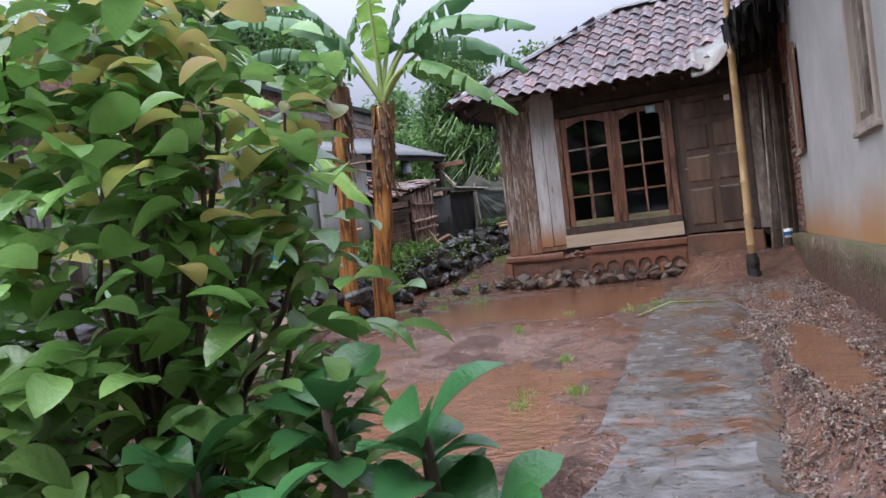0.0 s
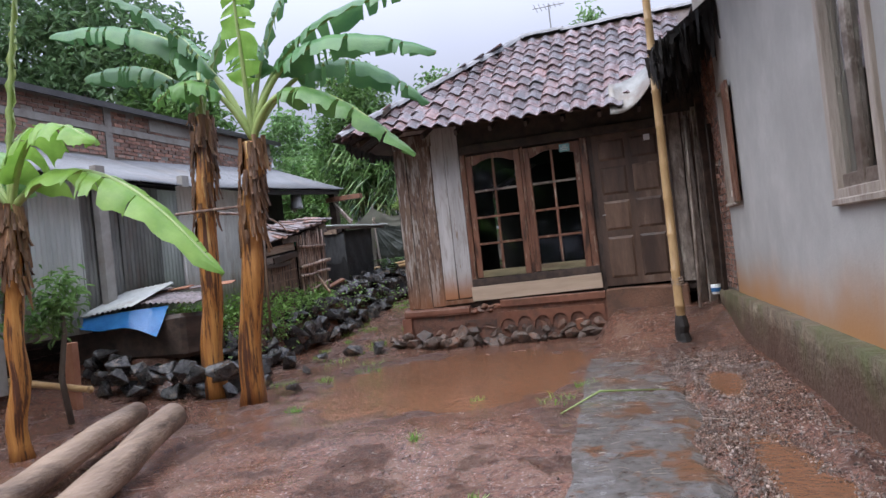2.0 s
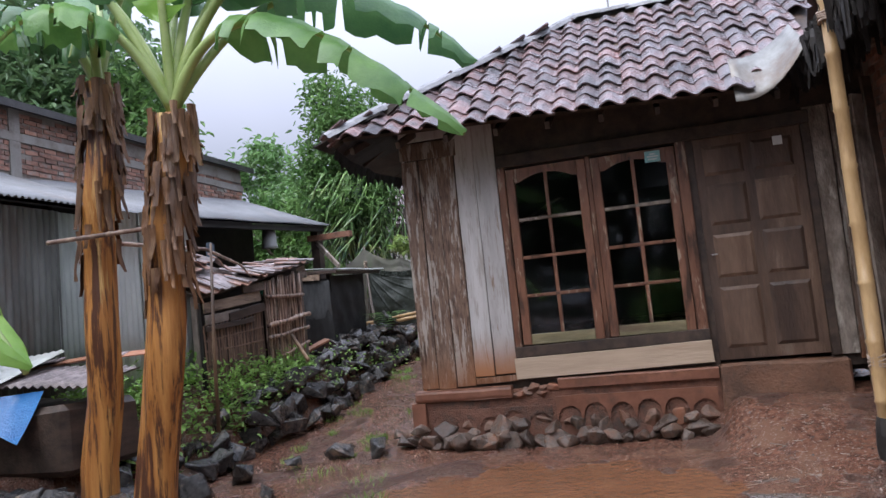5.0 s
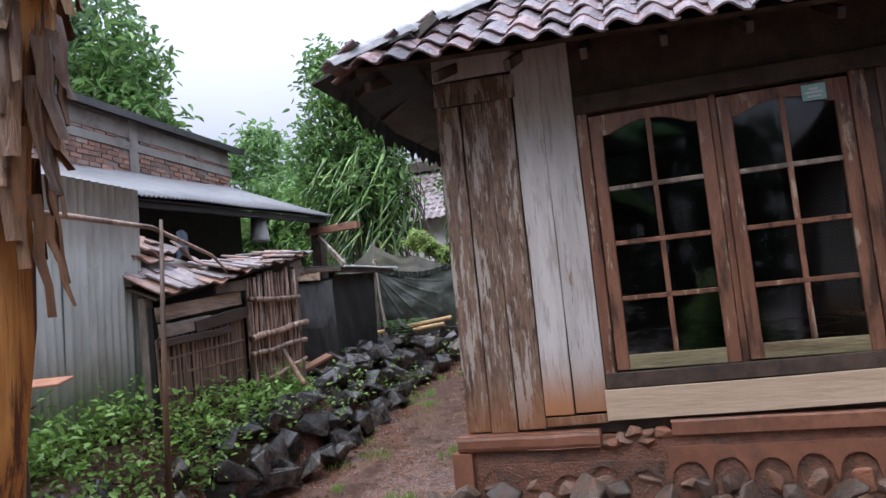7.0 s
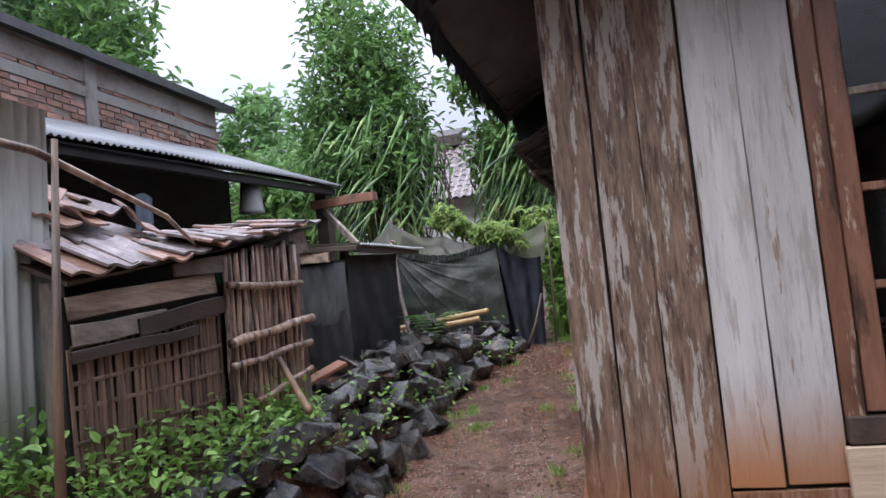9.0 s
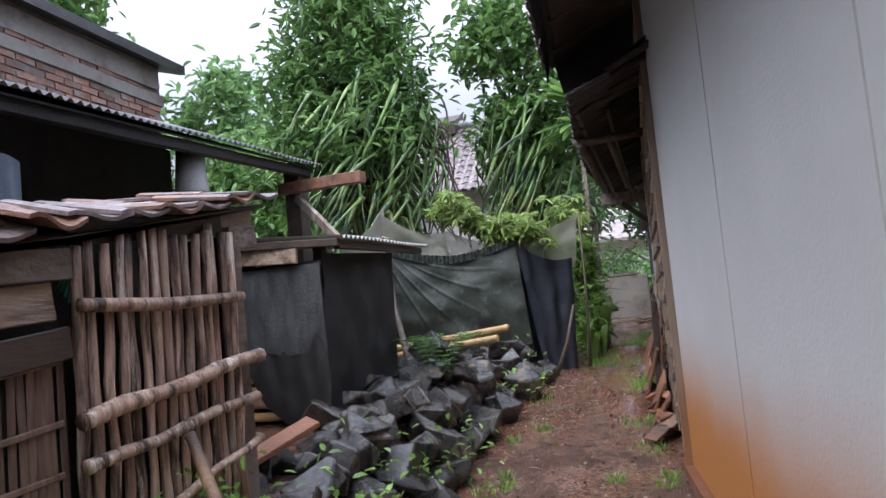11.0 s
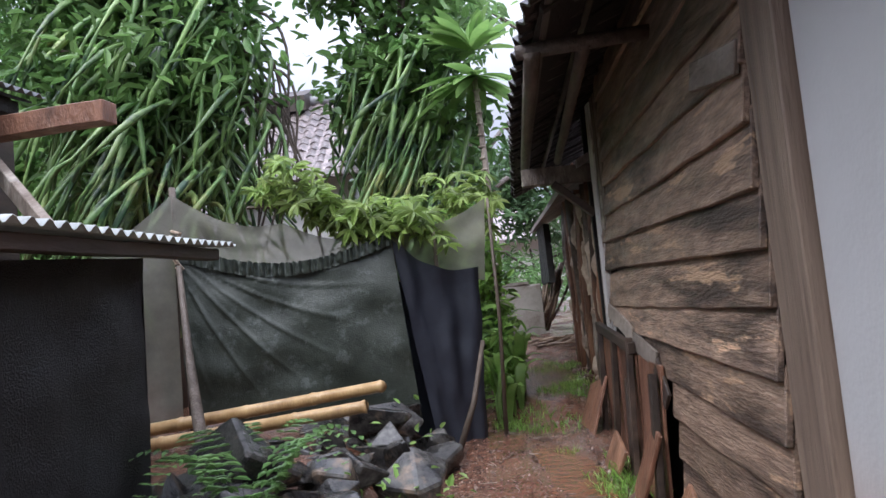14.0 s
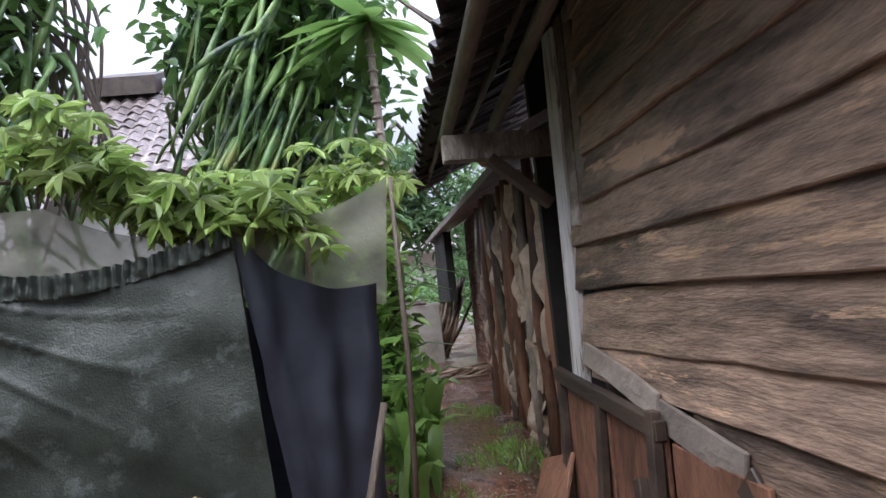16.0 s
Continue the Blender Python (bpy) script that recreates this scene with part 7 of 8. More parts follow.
def net_left(z):
    """The front net narrows to its foot."""
    return float(np.interp(z, [1.50, 1.62, 1.78, 2.0, 2.4, 2.7], [-6.90, -7.08, -7.24, -7.33, -7.42, -7.56]))


def front_net(name, material, z_of, out, seed, label):
    nu, nv = 44, 36
    vs, fs = [], []
    for j in range(nv + 1):
        for i in range(nu + 1):
            u, v = i / nu, j / nv
            z = z_of(u, v)
            xl = net_left(z) + 0.012 * noise.noise((z * 9, seed, 0))
            x = xl + (-6.665 - xl) * u
            y = 14.86 - 0.11 * u - out + 0.012 * noise.noise((x * 7, z * 4, seed)) + 0.006 * math.sin(x * 42 + 5 * z + seed) * (0.4 + 0.6 * abs(noise.noise((x * 3, z * 2, seed)))) + 0.03 * (1 - v) ** 2
            vs.append((x, y, z))
    for j in range(nv):
        for i in range(nu):
            q = j * (nu + 1) + i
            fs.append((q, q + 1, q + nu + 2, q + nu + 1))
    ob = adopt(raw(name, vs, fs, material, None, True), shed)
    ob["label"] = label
    return ob


front_net("net_sheet", BLACKNET, lambda u, v: (1.50 + 0.11 * u ** 2) * (1 - v) + 2.68 * v, 0.0, 1, "wrinkled black shade net")
front_net("net_patch", NETPATCH, lambda u, v: (2.10 - 0.03 * u + 0.012 * math.sin(u * 9)) * (1 - v) + 2.66 * v, 0.022, 3, "second layer of worn grey net")
cloth("net_sheet", BLACKNET, shed, (-6.665, 14.75, 1.60), (-6.62, 15.94, 1.76), (-6.60, 15.97, 2.78), (-6.655, 14.74, 2.72), 40, 30,
      lambda u, v: (0.008 * math.sin(u * 17 + 9 * v) + 0.02 * noise.noise((u * 5, v * 5, 6)), 0.02 * noise.noise((u * 9, 0, 4)) * (1 - v)), "taut black net side")
cloth("net_sheet", BLACKNET, shed, (-6.62, 15.94, 1.6), (-7.9, 16.2, 1.6), (-7.9, 16.2, 2.78), (-6.60, 15.97, 2.78), 12, 8, lambda u, v: (0.02 * math.sin(u * 9), 0), "black net back")
for x, y in ((-6.74, 14.90), (-6.72, 15.86), (-7.45, 15.2), (-7.45, 16.15)):
    board("post", (x, y, 1.3), (x, y, 2.78), 0.07, 0.07, WOODDARK, shed, (1, 0, 0), 0.004, int(abs(x * 7 + y)))
vs, fs = corrugated(1.2, 1.95)
place_raw("roof", vs, fs, axes((-6.47, 16.63, 2.865), (0, -1, -0.03), (-1, 0, 0.09)), ZINC, shed)
board("fascia", (-7.62, 14.80, 2.765), (-6.80, 14.70, 2.715), 0.105, 0.03, PALEPLANK, shed, (0, 0, 1), 0.014, 3, "pale split plank")
board("fascia", (-7.62, 14.74, 2.845), (-6.50, 14.69, 2.775), 0.05, 0.05, WOODDARK, shed, (0, 0, 1), 0.004, 14)
board("fascia", (-6.53, 14.72, 2.76), (-6.53, 16.5, 2.815), 0.05, 0.05, WOODDARK, shed, (0, 0, 1), 0.006, 4)
for i in range(13):
    cane("cane", (-8.6, 15.1 + 0.01 * (i % 2), 1.45 + 0.092 * i), (-6.9, 15.12, 1.45 + 0.092 * i), 0.036, BAMBOO if i % 3 else BAMBOOOLD, shed, 0.4, "", i)
# added panel; its near-black stands for shade between the canes
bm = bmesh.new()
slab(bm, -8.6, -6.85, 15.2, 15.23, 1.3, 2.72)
adopt(part("back_panel", bm, NEARBLACK, None, "added near-black panel that stands for shade between the canes"), shed)
board("inner_post", (-7.62, 14.9, 1.3), (-7.62, 14.9, 2.75), 0.08, 0.06, PALEWOOD, shed, (1, 0, 0), 0.004, 9)
bm = bmesh.new()
slab(bm, -7.80, -7.75, 13.8, 14.6, 1.4, 2.7, 0.004)
tagged(part("old_door", bm, DOORWOOD), "old brown wooden door standing open in the shed", "door")
bm = bmesh.new()
tube(bm, [(-8.2, 14.4, 1.55), (-7.6, 14.35, 1.6), (-7.0, 14.4, 1.52)], [0.14, 0.15, 0.12], 10)
tagged(part("log", bm, LOGWOOD, None, "", True), "thick dark log lying at the shed's foot", "log", "felled logs")
ob = board("clay_gutter", (-6.62, 13.55, 1.62), (-6.36, 13.86, 1.78), 0.15, 0.03, TERRACOTTA, None, (0, 1, 0.4), 0.01, 3)
tagged(ob, "orange broken clay gutter piece by the pen", "gutter piece")

# bucket and cloth hanging under the zinc roof
bm = bmesh.new()
tube(bm, [(-7.94, 15.27, 3.34), (-7.94, 15.27, 3.36), (-7.94, 15.27, 3.38), (-7.94, 15.27, 3.69)], [0.135, 0.138, 0.128, 0.105], 16)
bk = tagged(part("bucket", bm, BUCKET, None, "", True), "dull grey bucket hanging upside down under the roof", "bucket")
bm = bmesh.new()
tube(bm, [(-7.94, 15.27, 3.69), (-7.94, 15.27, 3.83)], 0.006, 5)
part("hanging_wire", bm, WOODDARK, bk)
ob = cloth("hanging_shirt", SHIRT, None, (-7.9, 13.38, 3.00), (-7.9, 13.63, 3.04), (-7.9, 13.61, 3.31), (-7.9, 13.40, 3.31), 14, 12, lambda u, v: (0.03 * math.sin(u * 12) * (1 - v), 0.03 * math.sin(u * 3.1)))
tagged(ob, "blue-grey cloth hung up to dry", "cloth")

# ---- cloth and net enclosure ----
enc = thing("cloth_fence", -6.4, 18.3, 1.8, "fence of old olive and navy cloth with netting above", "fence")


def fan(cx, cy, k, amp):
    def f(u, v):
        a = math.atan2(v - cy, u - cx + 1e-6)
        r = math.hypot(u - cx, v - cy)
        return amp * ((1 - abs(math.sin(a * k * 0.5))) ** 7 - 0.1) * min(1, r * 2.5) * max(0, 1.0 - r) + 0.03 * noise.noise((u * 5, v * 5, k))
    return f


f1 = fan(-0.05, 1.02, 27, 0.04)
cloth("olive_cloth", TARP, enc, (-7.40, 18.12, 1.86), (-5.88, 18.34, 1.68), (-5.98, 18.30, 2.98), (-7.42, 18.10, 3.02), 120, 70,
      lambda u, v: (f1(u, v) + 0.005 * math.sin(9 * u + 16 * v + 4 * noise.noise((u * 3, v * 3, 2))) * v + 0.10 * math.sin(math.pi * v) * 0.5 + 0.012 * math.sin(u * 23) * (1 - v) ** 2, -0.16 * math.sin(math.pi * u) * v), "olive-grey cloth gathered in folds")
f2 = fan(0.1, 1.1, 14, 0.02)
# added dark sheet where there is only shade between the cloths
cloth("inner_cloth", NAVY, enc, (-6.2, 18.55, 1.4), (-5.5, 18.8, 1.4), (-5.5, 18.75, 2.6), (-6.2, 18.5, 2.7), 8, 8, lambda u, v: (0.02 * math.sin(u * 7), 0), "added dark sheet for the shade in the gap between cloths")
cloth("navy_cloth", NAVY, enc, (-5.78, 18.42, 1.42), (-5.46, 18.62, 1.48), (-5.40, 18.56, 2.72), (-5.98, 18.31, 2.96), 30, 36,
      lambda u, v: (f2(u, v) + 0.015 * math.sin(u * 16), -0.10 * math.sin(math.pi * u) * v), "plain navy cloth")
cloth("netting", NETTING, enc, (-7.45, 18.11, 2.86), (-5.36, 18.60, 2.62), (-5.30, 18.62, 3.22), (-7.42, 18.10, 3.40), 60, 16,
      lambda u, v: (0.03 * noise.noise((u * 9, v * 3, 2)) - 0.03, -0.22 * math.sin(math.pi * u) * v - 0.08 * abs(math.sin(math.pi * u * 3)) * v), "sagging olive netting")
cloth("netting", NETTING, enc, (-8.5, 17.7, 2.2), (-7.45, 18.1, 1.8), (-7.42, 18.10, 3.40), (-8.5, 17.6, 2.85), 24, 16,
      lambda u, v: (0.05 * noise.noise((u * 5, v * 3, 5)), -0.16 * math.sin(math.pi * u) * v), "slack olive netting")
cloth("gathered_hem", TARP, enc, (-7.42, 18.07, 2.95), (-5.98, 18.27, 2.92), (-5.98, 18.27, 3.0), (-7.42, 18.07, 3.05), 180, 5,
      lambda u, v: (0.02 * math.sin(u * 210 + 5 * noise.noise((u * 20, 0, 0))) * (0.4 + v) + 0.015 * noise.noise((u * 40, v * 3, 1)), -0.16 * math.sin(math.pi * u) + 0.015 * noise.noise((u * 60, v, 2))), "gathered ruffled hem")
for i, (a, b, r) in enumerate((((-7.40, 18.16, 1.7), (-7.44, 18.16, 3.46), 0.035), ((-5.33, 18.66, 1.45), (-5.29, 18.68, 3.22), 0.016), ((-5.72, 18.62, 1.5), (-5.70, 18.52, 3.0), 0.02), ((-6.0, 18.5, 1.6), (-6.0, 18.42, 3.05), 0.022))):
    bm = bmesh.new()
    tube(bm, [a, Vector(a).lerp(Vector(b), 0.5) + Vector((0.02, 0, 0)), b], [r, r * 0.9, r * 0.7], 7)
    adopt(part("stake", bm, BARK, None, "crooked wooden stake", True), enc)
bm = bmesh.new()
for k in range(7):
    tube(bm, [(-7.42, 18.1, 2.9 + 0.03 * k), (-7.34 - 0.03 * (k % 3), 18.02, 2.88 + 0.04 * k), (-7.46, 18.12, 2.98 + 0.03 * k)], 0.012, 5)
adopt(part("knots", bm, PAPER, None, "grey rag knots", True), enc)
bm = bmesh.new()
tube(bm, [(-5.66, 18.22, 1.46), (-5.52, 18.3, 1.8), (-5.42, 18.4, 2.2)], [0.024, 0.02, 0.016], 7)
tagged(part("leaning_stick", bm, BARK, None, "", True), "dark wet stick leaning on the cloth fence", "stick")
for i, (a, b) in enumerate((((-7.75, 17.82, 1.86), (-6.02, 17.62, 2.04), ), ((-7.8, 17.66, 1.78), (-6.1, 17.48, 1.95)))):
    tagged(cane("bamboo_cane", a, b, 0.042, BAMBOO, None, 0.42, "", 20 + i), "yellow bamboo cane lying on the stones", "cane", "laid bamboo canes")
bm = bmesh.new()
tube(bm, [(-6.85, 17.0, 1.70), (-7.05, 17.4, 2.0), (-7.25, 17.8, 2.35), (-7.36, 18.0, 2.9)], [0.04, 0.034, 0.026, 0.018], 8)
tagged(part("driftwood", bm, BARK, None, "", True), "split dark branch leaning on the fence", "branch")
# vine over the netting
rnd = random.Random(71)
vine = thing("vine_hedge", -6.2, 18.6, 3.0, "lime-green leafy vine spilling over the netting", "vine")
pl = []
for i in range(105):
    u = rnd.random()
    x = -6.85 + 1.15 * u
    zz = 3.36 - 0.36 * u ** 1.2 + rnd.gauss(0, 0.055) + 0.07 * math.sin(u * 9)
    pl.append(Vector((x, 18.30 + 0.25 * u + rnd.gauss(0, 0.12), zz)))
for i in range(28):
    pl.append(Vector((-5.5 + rnd.gauss(0, 0.14), 18.9 + rnd.gauss(0, 0.15), 3.2 + rnd.gauss(0, 0.12))))
vs, fs = [], []
for q in pl:
    for _ in range(2):
        c = q + Vector((rnd.gauss(0, 0.06), rnd.gauss(0, 0.06), rnd.gauss(0, 0.05)))
        ax = Vector((rnd.gauss(0, 0.5), rnd.gauss(-0.5, 0.4), 1)).normalized()
        e1 = ax.cross(Vector((1, 0.2, 0))).normalized()
        e2 = ax.cross(e1)
        k0, size = rnd.uniform(0, 6.28), rnd.uniform(0.75, 1.2)
        for k in range(7):
            a = k0 + k * 0.8
            o = len(vs)
            vs += leaf_verts(c, e1 * math.cos(a) + e2 * math.sin(a) - ax * 0.25, ax, 0.125 * size * (1.1 - 0.08 * abs(k - 3)), 0.038 * size)
            fs += [(o, o + 1, o + 2, o + 3), (o, o + 3, o + 4, o + 5)]
adopt(raw("vine_leaves", vs, fs, LEAFLIME), vine)
bm = bmesh.new()
tube(bm, [(-7.0, 18.4, 3.3), (-6.3, 18.5, 3.25), (-5.6, 18.6, 2.95)], [0.012, 0.012, 0.006], 5)
adopt(part("vine_stem", bm, BARK), vine)

# ---- plants along the alley ----
def strap_plant(name, x, y, z, n, L, W, label, seed, material, lean=0.6, category="plant", group=""):
    rnd = random.Random(seed)
    t = thing(name, x, y, z, label, category, group)
    vs, fs = [], []
    for i in range(n):
        a = rnd.uniform(0, 6.28)
        base = Vector((x + rnd.gauss(0, 0.05), y + rnd.gauss(0, 0.07), z))
        up = rnd.uniform(0.55, 1.1) * L
        out = Vector((math.cos(a), math.sin(a), 0)) * L * rnd.uniform(0.25, lean)
        s = Vector((-math.sin(a), math.cos(a), 0))
        o = len(vs)
        for k in range(6):
            u = k / 5
            p = base + out * u * u + Vector((0, 0, up * math.sin(u * 1.9) / 0.95))
            w = W * math.sin(0.25 + u * 2.7) * 0.5
            vs += [p - s * w + Vector((0, 0, w * 0.3)), p, p + s * w + Vector((0, 0, w * 0.3))]
        for k in range(5):
            for m in range(2):
                f = o + k * 3 + m
                fs.append((f, f + 1, f + 4, f + 3))
    adopt(raw("leaves", vs, fs, material, None, True), t)
    return t


dr = thing("dracaena", -5.28, 20.2, 1.55, "tall slim dracaena with a rosette of sword leaves", "plant")
bm = bmesh.new()
tube(bm, [(-5.28, 20.2, 1.5), (-5.31, 20.2, 2.6), (-5.27, 20.2, 3.6), (-5.29, 20.2, 4.6)], [0.035, 0.03, 0.03, 0.025], 8)
for zz in np.arange(1.7, 4.5, 0.11):
    tube(bm, [(-5.285, 20.2, zz), (-5.285, 20.2, zz + 0.02)], 0.037, 8)
adopt(part("stem", bm, WOODGREY, None, "ringed pale stem", True), dr)
vs, fs = [], []
rnd = random.Random(73)
for i in range(64):
    a = rnd.uniform(0, 6.28)
    e = rnd.uniform(-0.6, 1.4)
    L = rnd.uniform(0.45, 0.75)
    d = Vector((math.cos(a) * math.cos(e), math.sin(a) * math.cos(e), math.sin(e)))
    s = Vector((-math.sin(a), math.cos(a), 0))
    o = len(vs)
    for k in range(5):
        u = k / 4
        p = Vector((-5.29, 20.2, 4.60 + 0.25 * (e > 0.3))) + d * L * u - Vector((0, 0, 0.25 * L * u * u))
        w = 0.075 * math.sin(0.35 + u * 2.7)
        vs += [p - s * w, p + s * w]
    for k in range(4):
        f = o + 2 * k
        fs.append((f, f + 1, f + 3, f + 2))
adopt(raw("leaves", vs, fs, DRACAENA, None, True), dr)
for i, (x, y, n, L, mt) in enumerate(((-5.22, 19.5, 16, 0.55, WEED), (-5.25, 20.0, 18, 0.7, LEAFPALE), (-5.45, 20.6, 18, 0.7, WEED), (-5.42, 21.2, 16, 0.55, WEED), (-5.3, 19.1, 12, 0.45, WEED), (-5.6, 22.0, 14, 0.7, LEAFTREE), (-5.5, 20.1, 10, 1.2, LEAFTREE))):
    strap_plant("ginger_plant", x, y, gz(x, y), n, L, 0.085, "fresh green broad-bladed plant at the alley's edge", 200 + i, mt, 0.6, "plant", "alley edge plants")
rnd = random.Random(75)
hedge = thing("hedge", -5.3, 20.0, 1.5, "fresh green leafy undergrowth beside the alley", "hedge")
pl = crown_places([(-5.32, 19.4, 1.9, 0.14, 0.3, 0.4), (-5.34, 20.1, 2.2, 0.15, 0.4, 0.6), (-5.42, 21.0, 2.1, 0.17, 0.5, 0.5), (-5.5, 20.0, 3.0, 0.2, 0.4, 0.5)], 220, rnd)
foliage("undergrowth", WEED, hedge, pl, 0.14, 0.05, rnd, 0.1, 6, 0.07)

# weeds on the terrace and grass in the mud
def tufts(name, label, spots, n, h, seed):
    rnd = random.Random(seed)
    vs, fs = [], []
    for x, y, r in spots:
        for _ in range(n):
            a, q = rnd.uniform(0, 6.28), r * math.sqrt(rnd.random())
            p = Vector((x + q * math.cos(a), y + q * math.sin(a), 0))
            p.z = gz_rough(p.x, p.y) - 0.01
            d = Vector((rnd.gauss(0, 0.5), rnd.gauss(0, 0.5), 1)).normalized()
            s = Vector((rnd.gauss(0, 1), rnd.gauss(0, 1), 0)).normalized() * 0.004
            L = h * rnd.uniform(0.5, 1.2)
            o = len(vs)
            e = p + d * L + Vector((d.x, d.y, -0.25)) * L * 0.35
            vs += [p - s, p + s, p + d * L * 0.6 + s * 0.7, p + d * L * 0.6 - s * 0.7, e]
            fs += [(o, o + 1, o + 2, o + 3), (o + 3, o + 2, o + 4)]
    return tagged(raw(name, vs, fs, GRASS), label, "grass", kind="stuff")


rnd = random.Random(81)
spots = [(-1.5, 3.95, 0.07), (-1.55, 4.25, 0.08), (-1.25, 4.3, 0.08), (-1.6, 5.3, 0.05), (-2.3, 6.3, 0.05), (-4.3, 10.1, 0.22), (-4.9, 10.4, 0.25), (-4.4, 9.0, 0.12), (-4.1, 9.6, 0.15), (-2.2, 7.6, 0.07), (-1.45, 7.3, 0.18), (-1.3, 8.0, 0.1), (-4.9, 8.9, 0.18), (-3.9, 7.4, 0.07)]
for i in range(60):
    y = rnd.uniform(10.8, 23)
    x = rnd.choice((-5.65, -4.75)) + rnd.gauss(0, 0.14)
    spots.append((x, y, rnd.uniform(0.05, 0.16)))
tufts("grass", "small wet grass tufts in the mud", spots, 46, 0.08, 82)
spots = [(-4.75, 19.6, 0.3), (-5.2, 18.9, 0.22), (-4.7, 17.3, 0.2), (-4.75, 21.3, 0.3), (-4.6, 16.2, 0.15)]
tufts("grass", "fresh grass patches along the alley", spots, 320, 0.09, 83)
weeds = thing("weeds", -6.6, 11.3, 1.4, "bright green weeds between stones and pen", "weeds", kind="stuff")
pl = []
for i in range(460):
    y = rnd.uniform(9.4, 13.0)
    x = rnd.uniform(-7.0, -6.2) if y < 11.0 else rnd.uniform(-6.38, -6.15)
    if y > 11.2 and rnd.random() < 0.6:
        continue
    pl.append(Vector((x, y, gz(x, y) + 0.05 + 0.28 * rnd.random() * ease(12.8, 10.5, y))))
for i in range(22):
    y = rnd.uniform(12, 18.4)
    x = -6.0 + rnd.gauss(0, 0.15)
    pl.append(Vector((x, y, gz(-6.3, y) + rnd.uniform(-0.25, 0.1))))
foliage("weed_leaves", WEED, weeds, pl, 0.058, 0.033, rnd, -0.2, 16, 0.085)
fern = thing("fern", -6.28, 16.0, 1.7, "dark green fern among the stones", "fern")
vs, fs = [], []
for i in range(14):
    a = rnd.uniform(0, 6.28)
    for k in range(16):
        u = (k + 1) / 16
        p = Vector((-6.28 + 0.46 * u * math.cos(a), 16.0 + 0.46 * u * math.sin(a), 1.74 + 0.34 * math.sin(u * 2.3)))
        for sg in (-1, 1):
            d = Vector((-math.sin(a) * sg + 0.4 * math.cos(a), math.cos(a) * sg + 0.4 * math.sin(a), 0.05))
            o = len(vs)
            vs += leaf_verts(p, d, Vector((0, 0, 1)), 0.10 * (1.1 - 0.9 * u), 0.022)
            fs += [(o, o + 1, o + 2, o + 3), (o, o + 3, o + 4, o + 5)]
adopt(raw("fronds", vs, fs, LEAFTREE, None), fern)

# straw, twigs and leaf litter trodden into the wet ground
rnd = random.Random(87)
vs, fs = [], []
for i in range(900):
    y = rnd.uniform(1.5, 10.8) if i % 5 else rnd.uniform(11, 23)
    if y > 10.9:
        x = rnd.uniform(-5.7, -4.7)
    elif rnd.random() < 0.6:
        x = min(xr(y) - 0.15, -0.55 - 0.085 * y + abs(rnd.gauss(0, 0.75)))
    else:
        x = rnd.uniform(-6.5, -0.7)
        if -4.3 < x < -1.2 and 6.6 < y < 10.9:
            continue
    on_slab = -0.62 - 0.085 * y < x < 0.22 - 0.088 * y and y < 9.5
    z = (gz(x, y) + 0.052 - 0.035 * ease(7.0, 9.0, y)) if on_slab else gz_rough(x, y) + 0.006
    a, L, w = rnd.uniform(0, 6.28), rnd.uniform(0.02, 0.13), rnd.uniform(0.0015, 0.004)
    d, s = Vector((math.cos(a), math.sin(a), rnd.uniform(-0.05, 0.15))) * L, Vector((-math.sin(a), math.cos(a), 0)) * w
    bend = s * rnd.uniform(-4, 4)
    o = len(vs)
    p = Vector((x, y, z))
    up = Vector((0, 0, w * 1.4))
    vs += [p - s, p + up, p + s, p + d * 0.5 + bend - s, p + d * 0.5 + bend + up, p + d * 0.5 + bend + s, p + d - s * 0.4, p + d + up, p + d + s * 0.4]
    for k in (0, 3):
        fs += [(o + k, o + k + 1, o + k + 4, o + k + 3), (o + k + 1, o + k + 2, o + k + 5, o + k + 4)]
tagged(raw("litter", vs, fs, WOODGREY), "wet straw and twigs trodden into the mud", "litter", kind="stuff")


# ---- far end of the alley ----
bm = bmesh.new()
slab(bm, -6.6, -4.59, 25.0, 25.18, 1.70, 2.60, 0.015, 0.012, 6, seg=6)
for i in range(3):
    slab(bm, -6.6 + 0.62 * i, -6.02 + 0.62 * i, 24.985, 25.195, 2.601, 2.65, 0.012, 0.01, 7 + i, seg=2)
tagged(part("block_wall", bm, RENDERBAND), "low grey cement block wall by the wet path", "wall")
fh = thing("brick_hut", -3.6, 23, 1.7, "far red brick hut with patched sack and plank front", "hut")
bm = bmesh.new()
slab(bm, -4.08, -3.95, 22.4, 25.6, 1.5, 3.7)
slab(bm, -3.95, -0.5, 25.5, 25.6, 1.5, 3.7)
fwall = adopt(part("wall", bm, MORTAR, None, "orange-red brick wall"), fh)
bm = bmesh.new()
slab(bm, -4.09, -4.04, 24.3, 24.75, 2.5, 3.3, 0.004)
adopt(part("shutter", bm, WOODGREY), fh)
bm = bmesh.new()
slab(bm, -4.14, -3.95, 19.1, 22.4, 1.5, 3.5)
swl = adopt(part("sack_wall", bm, WOODDARK, None, "dark wall behind sacks"), fh)
rnd = random.Random(91)
